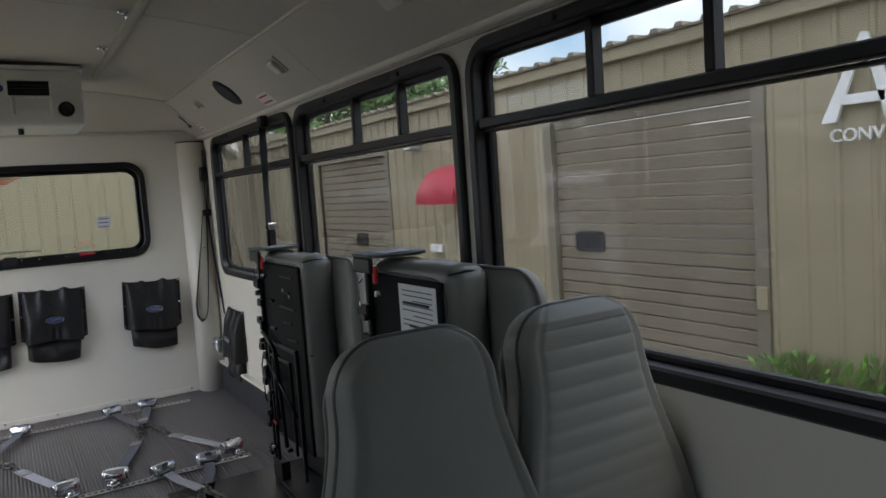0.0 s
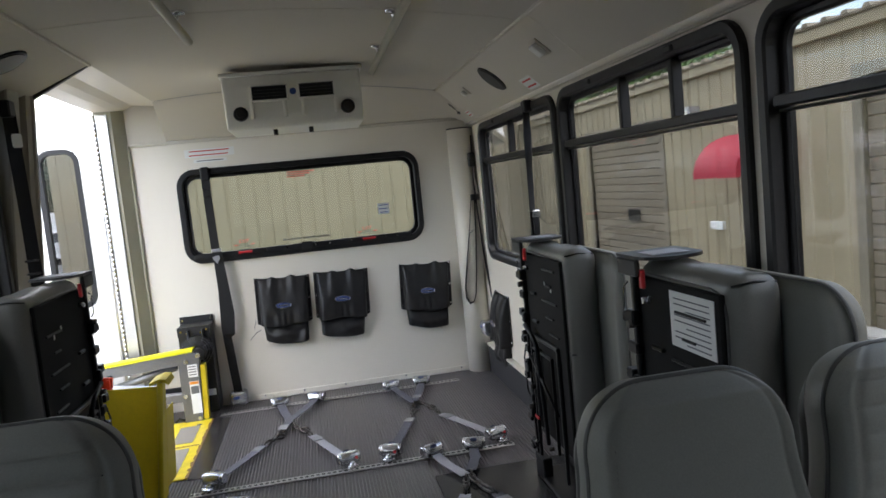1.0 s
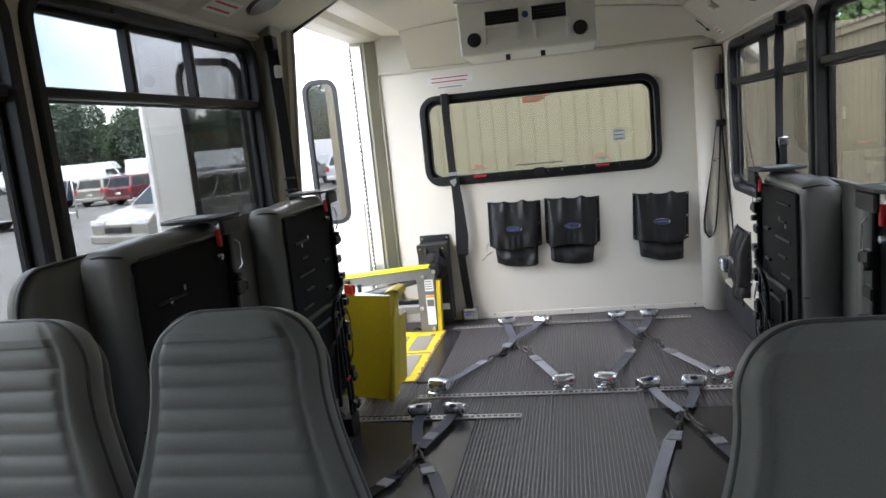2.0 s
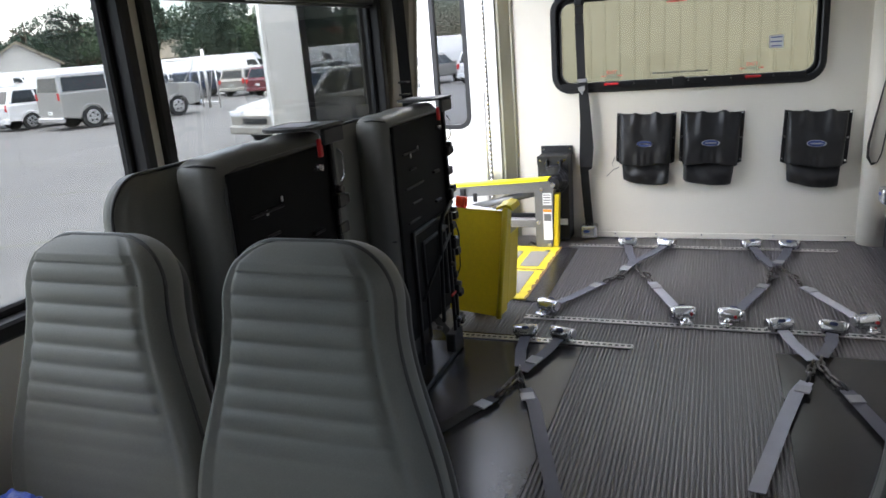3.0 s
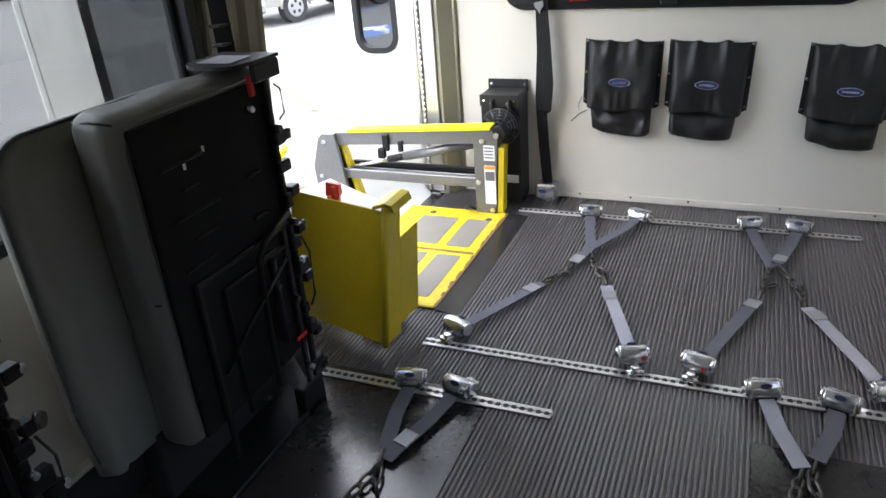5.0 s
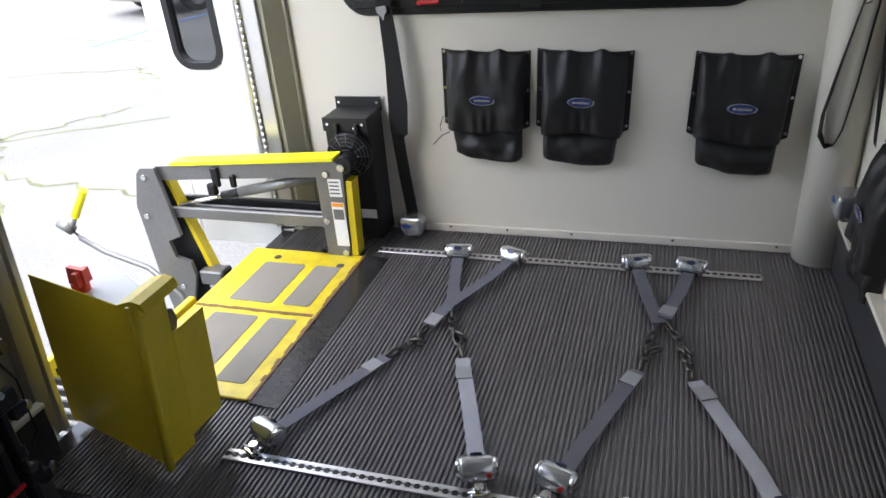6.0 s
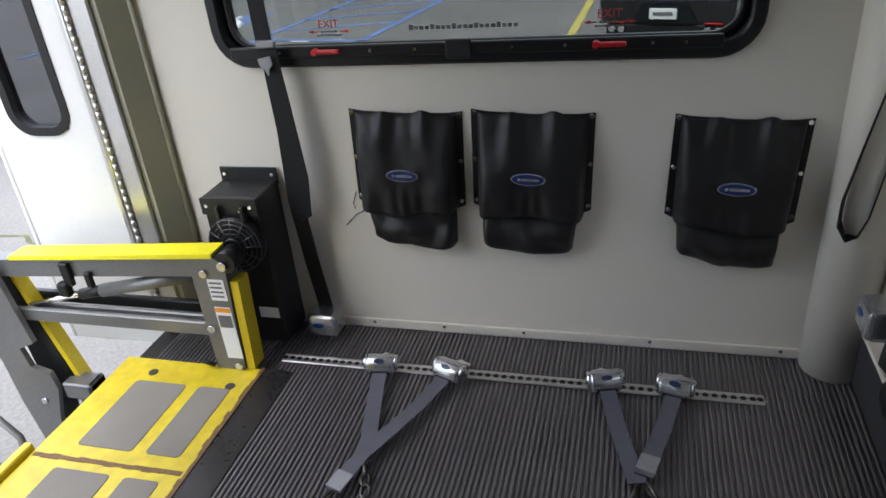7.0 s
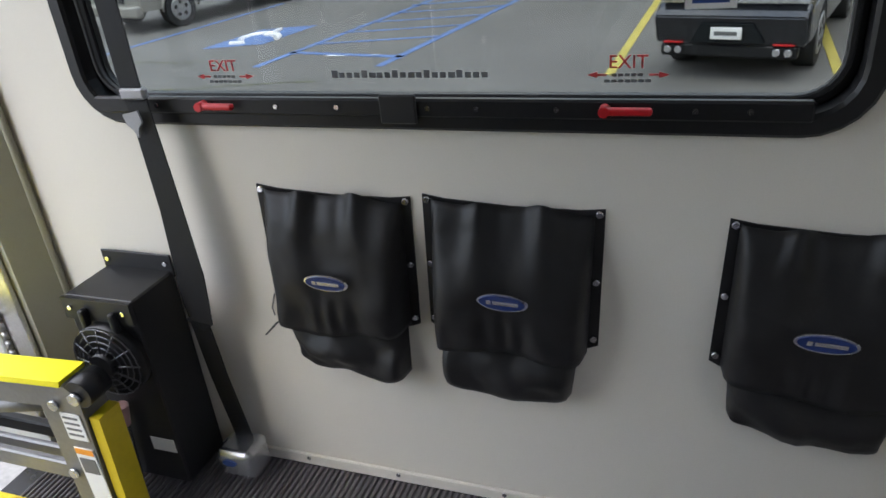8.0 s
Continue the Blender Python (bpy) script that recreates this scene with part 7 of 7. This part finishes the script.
# ---- fence ----
fence = thing("chain_fence", (-21.6, 28.4, GROUND), "grey steel fence posts with rails beyond the lot", "fence")
run = Vector((-0.93, 0.37, 0))
for d in (0.0, 0.9, 1.5, 4.5, 7.5, 10.5, 13.5):
    bm = bmesh.new()
    rod(bm, run * d, run * d + Vector((0, 0, 2.7 if d == 0.9 else 2.35)), 0.075 if d == 0.9 else 0.04, seg=10)
    part("post", bm, ALU, fence)
for z in (0.25, 2.3):
    bm = bmesh.new()
    rod(bm, Vector((0, 0, z)), run * 13.5 + Vector((0, 0, z)), 0.03, seg=8)
    part("rail", bm, ALU, fence)
for d0, d1 in ((0.05, 0.85), (1.55, 4.4)):
    bm = bmesh.new()
    rod(bm, run * d0 + Vector((0, 0, 2.25)), run * d1 + Vector((0, 0, 0.3)), 0.022, seg=8)
    part("brace", bm, ALU, fence)


# ---- far houses ----
def far_house(at, rz, w, d, h, roof_mat, label):
    top = thing("house", at, label, "house", "houses beyond the lot", rz)
    bm = bmesh.new()
    slab(bm, [(-w / 2, 0), (w / 2, 0), (w / 2, h), (0, h + w * 0.30), (-w / 2, h)], d, axes((0, d / 2, 0), (1, 0, 0), (0, 0, 1)))
    part("wall", bm, CONCRETE, top)
    for s in (-1, 1):
        bm = bmesh.new()
        slab(bm, [(0, h + w * 0.30 + 0.02), (s * (w / 2 + 0.4), h - 0.22), (s * (w / 2 + 0.4), h - 0.02), (0, h + w * 0.30 + 0.24)], d + 0.8, axes((0, d / 2 + 0.4, 0), (1, 0, 0), (0, 0, 1)))
        bmesh.ops.recalc_face_normals(bm, faces=bm.faces[:])
        part("roof", bm, roof_mat, top, "brown shingled roof slope")
        bm = bmesh.new()
        block(bm, s * w * 0.22 - 0.5, s * w * 0.22 + 0.5, -d / 2 - 0.04, -d / 2 + 0.02, h * 0.42, h * 0.78)
        part("window", bm, CARGLASS, top)


far_house((-68.0, 57.0, GROUND), 52, 7.0, 9.0, 3.2, TRIMB, "pale house with a gabled brown roof")
far_house((-58.0, 74.0, GROUND), 122, 6.5, 8.0, 3.0, TRIMB, "low house with a broad brown roof")


# ---- greenery ----
def tree(at, h, w, mat, conifer, seed, label):
    rnd = random.Random(seed)
    top = thing("tree", at, label, "tree", "trees behind the lot")
    bm = bmesh.new()
    rod(bm, (0, 0, 0), (0.1, 0, h * 0.85), 0.03 * h, 0.006 * h, 9)
    for k in range(7):
        a, z = rnd.uniform(0, 6.28), h * rnd.uniform(0.3, 0.7)
        rod(bm, (0, 0, z), (math.cos(a) * w * 0.32, math.sin(a) * w * 0.32, z + h * 0.14), 0.012 * h, 0.004 * h, 6)
    part("trunk", bm, BARK, top)
    verts, faces = [], []
    clumps = []
    for k in range(60):
        if conifer:
            t = rnd.random() ** 0.8
            rr = w * 0.5 * (1 - t) * rnd.uniform(0.5, 1.05) + 0.1
            a = rnd.uniform(0, 6.28)
            clumps.append((math.cos(a) * rr, math.sin(a) * rr, h * (0.08 + 0.9 * t), 0.09 * w + 0.10 * w * (1 - t)))
        else:
            a, b, c = rnd.uniform(0, 6.28), rnd.uniform(-1, 1), rnd.random() ** 0.4
            q = math.sqrt(1 - b * b) * c
            clumps.append((math.cos(a) * q * w * 0.5, math.sin(a) * q * w * 0.5, h * (0.60 + 0.38 * b * c), w * rnd.uniform(0.08, 0.17)))
    for x, y, z, r in clumps:
        for k in range(110):
            d = Vector((rnd.gauss(0, 1), rnd.gauss(0, 1), rnd.gauss(0, 0.8))).normalized() * r * rnd.uniform(0.5, 1.1)
            c = Vector((x, y, z)) + d
            u = Vector((rnd.gauss(0, 1), rnd.gauss(0, 1), rnd.gauss(0, 1))).normalized()
            v = u.orthogonal().normalized()
            s = 0.018 * w * rnd.uniform(0.6, 1.3)
            i = len(verts)
            verts += [c + u * s, c + v * s * 0.6, c - u * s, c - v * s * 0.6]
            faces.append((i, i + 1, i + 2, i + 3))
    me = bpy.data.meshes.new("crown")
    me.from_pydata([tuple(v) for v in verts], [], faces)
    me.materials.append(mat)
    ob = new("crown", me)
    ob.parent = top


rnd = random.Random(21)
for i in range(30):
    x = -105 + i * 3.7
    tree((x + rnd.uniform(-2, 2), 66 - 0.10 * x + rnd.uniform(-4, 4), GROUND), rnd.uniform(6.5, 10.5), rnd.uniform(6, 9), LEAFD if i % 3 == 0 else LEAF, i % 4 == 0, 100 + i, "dark green leafy tree beyond the parking lot" if i % 4 else "dark green conifer beyond the parking lot")
for i, (x, y, h, w) in enumerate(((13.0, 27, 9.0, 9.0), (18.0, 30, 9.5, 10.0), (9.0, 30, 8.0, 8.0))):
    tree((x, y, GROUND), h, w, LEAFB, False, 300 + i, "bright green leafy tree behind the workshop")


def shrub(at, h, w, seed, label, tall=False):
    rnd = random.Random(seed)
    verts, faces = [], []
    for k in range(520):
        a, r, z = rnd.uniform(0, 6.28), w * 0.5 * math.sqrt(rnd.random()), h * rnd.random() ** 1.3
        c = Vector((math.cos(a) * r, math.sin(a) * r, z * (1 - 0.5 * (r / w) ** 2)))
        u = Vector((rnd.gauss(0, 0.5), rnd.gauss(0, 0.5), 1)).normalized()
        v = u.orthogonal().normalized()
        s = rnd.uniform(0.03, 0.085) * (1.6 if tall else 1)
        i = len(verts)
        verts += [c + u * s, c + v * s * 0.30, c - u * s, c - v * s * 0.30]
        faces.append((i, i + 1, i + 2, i + 3))
    me = bpy.data.meshes.new("weeds")
    me.from_pydata([tuple(v) for v in verts], [], faces)
    me.materials.append(WEED)
    ob = new("weeds", me)
    ob.location = at
    tagged(ob, label, "shrub", "weeds along the walls")


for k, (x, y, h, w) in enumerate(((5.75, 3.25, 0.35, 0.7), (5.75, 2.5, 0.45, 0.8), (5.7, 1.7, 0.6, 0.9), (5.75, 1.0, 0.5, 0.8), (-1.38, 18.6, 0.74, 1.1), (-3.15, 18.6, 0.80, 1.0), (0.5, 18.7, 0.5, 0.8))):
    shrub((x, y, GROUND), h, w, 40 + k, "green weeds growing at the foot of the wall")
# faraway ridge of trees
rnd = random.Random(77)
verts, faces = [], []
for k in range(9000):
    x = rnd.uniform(-190, 60)
    y = 112 + rnd.uniform(-8, 8)
    h = 8 + 3.5 * noise.noise(Vector((x * 0.07, 0, 0))) + 1.5 * noise.noise(Vector((x * 0.3, 5, 0)))
    c = Vector((x, y, GROUND + h * rnd.random() ** 0.6))
    u = Vector((rnd.gauss(0, 1), rnd.gauss(0, 1), rnd.gauss(0, 1))).normalized()
    v = u.orthogonal().normalized()
    s = rnd.uniform(0.7, 1.5)
    i = len(verts)
    verts += [c + u * s, c + v * s * 0.7, c - u * s, c - v * s * 0.7]
    faces.append((i, i + 1, i + 2, i + 3))
me = bpy.data.meshes.new("far_woods")
me.from_pydata([tuple(v) for v in verts], [], faces)
me.materials.append(LEAFD)
tagged(new("far_woods", me), "dark green belt of far trees", "woods", "", "stuff")
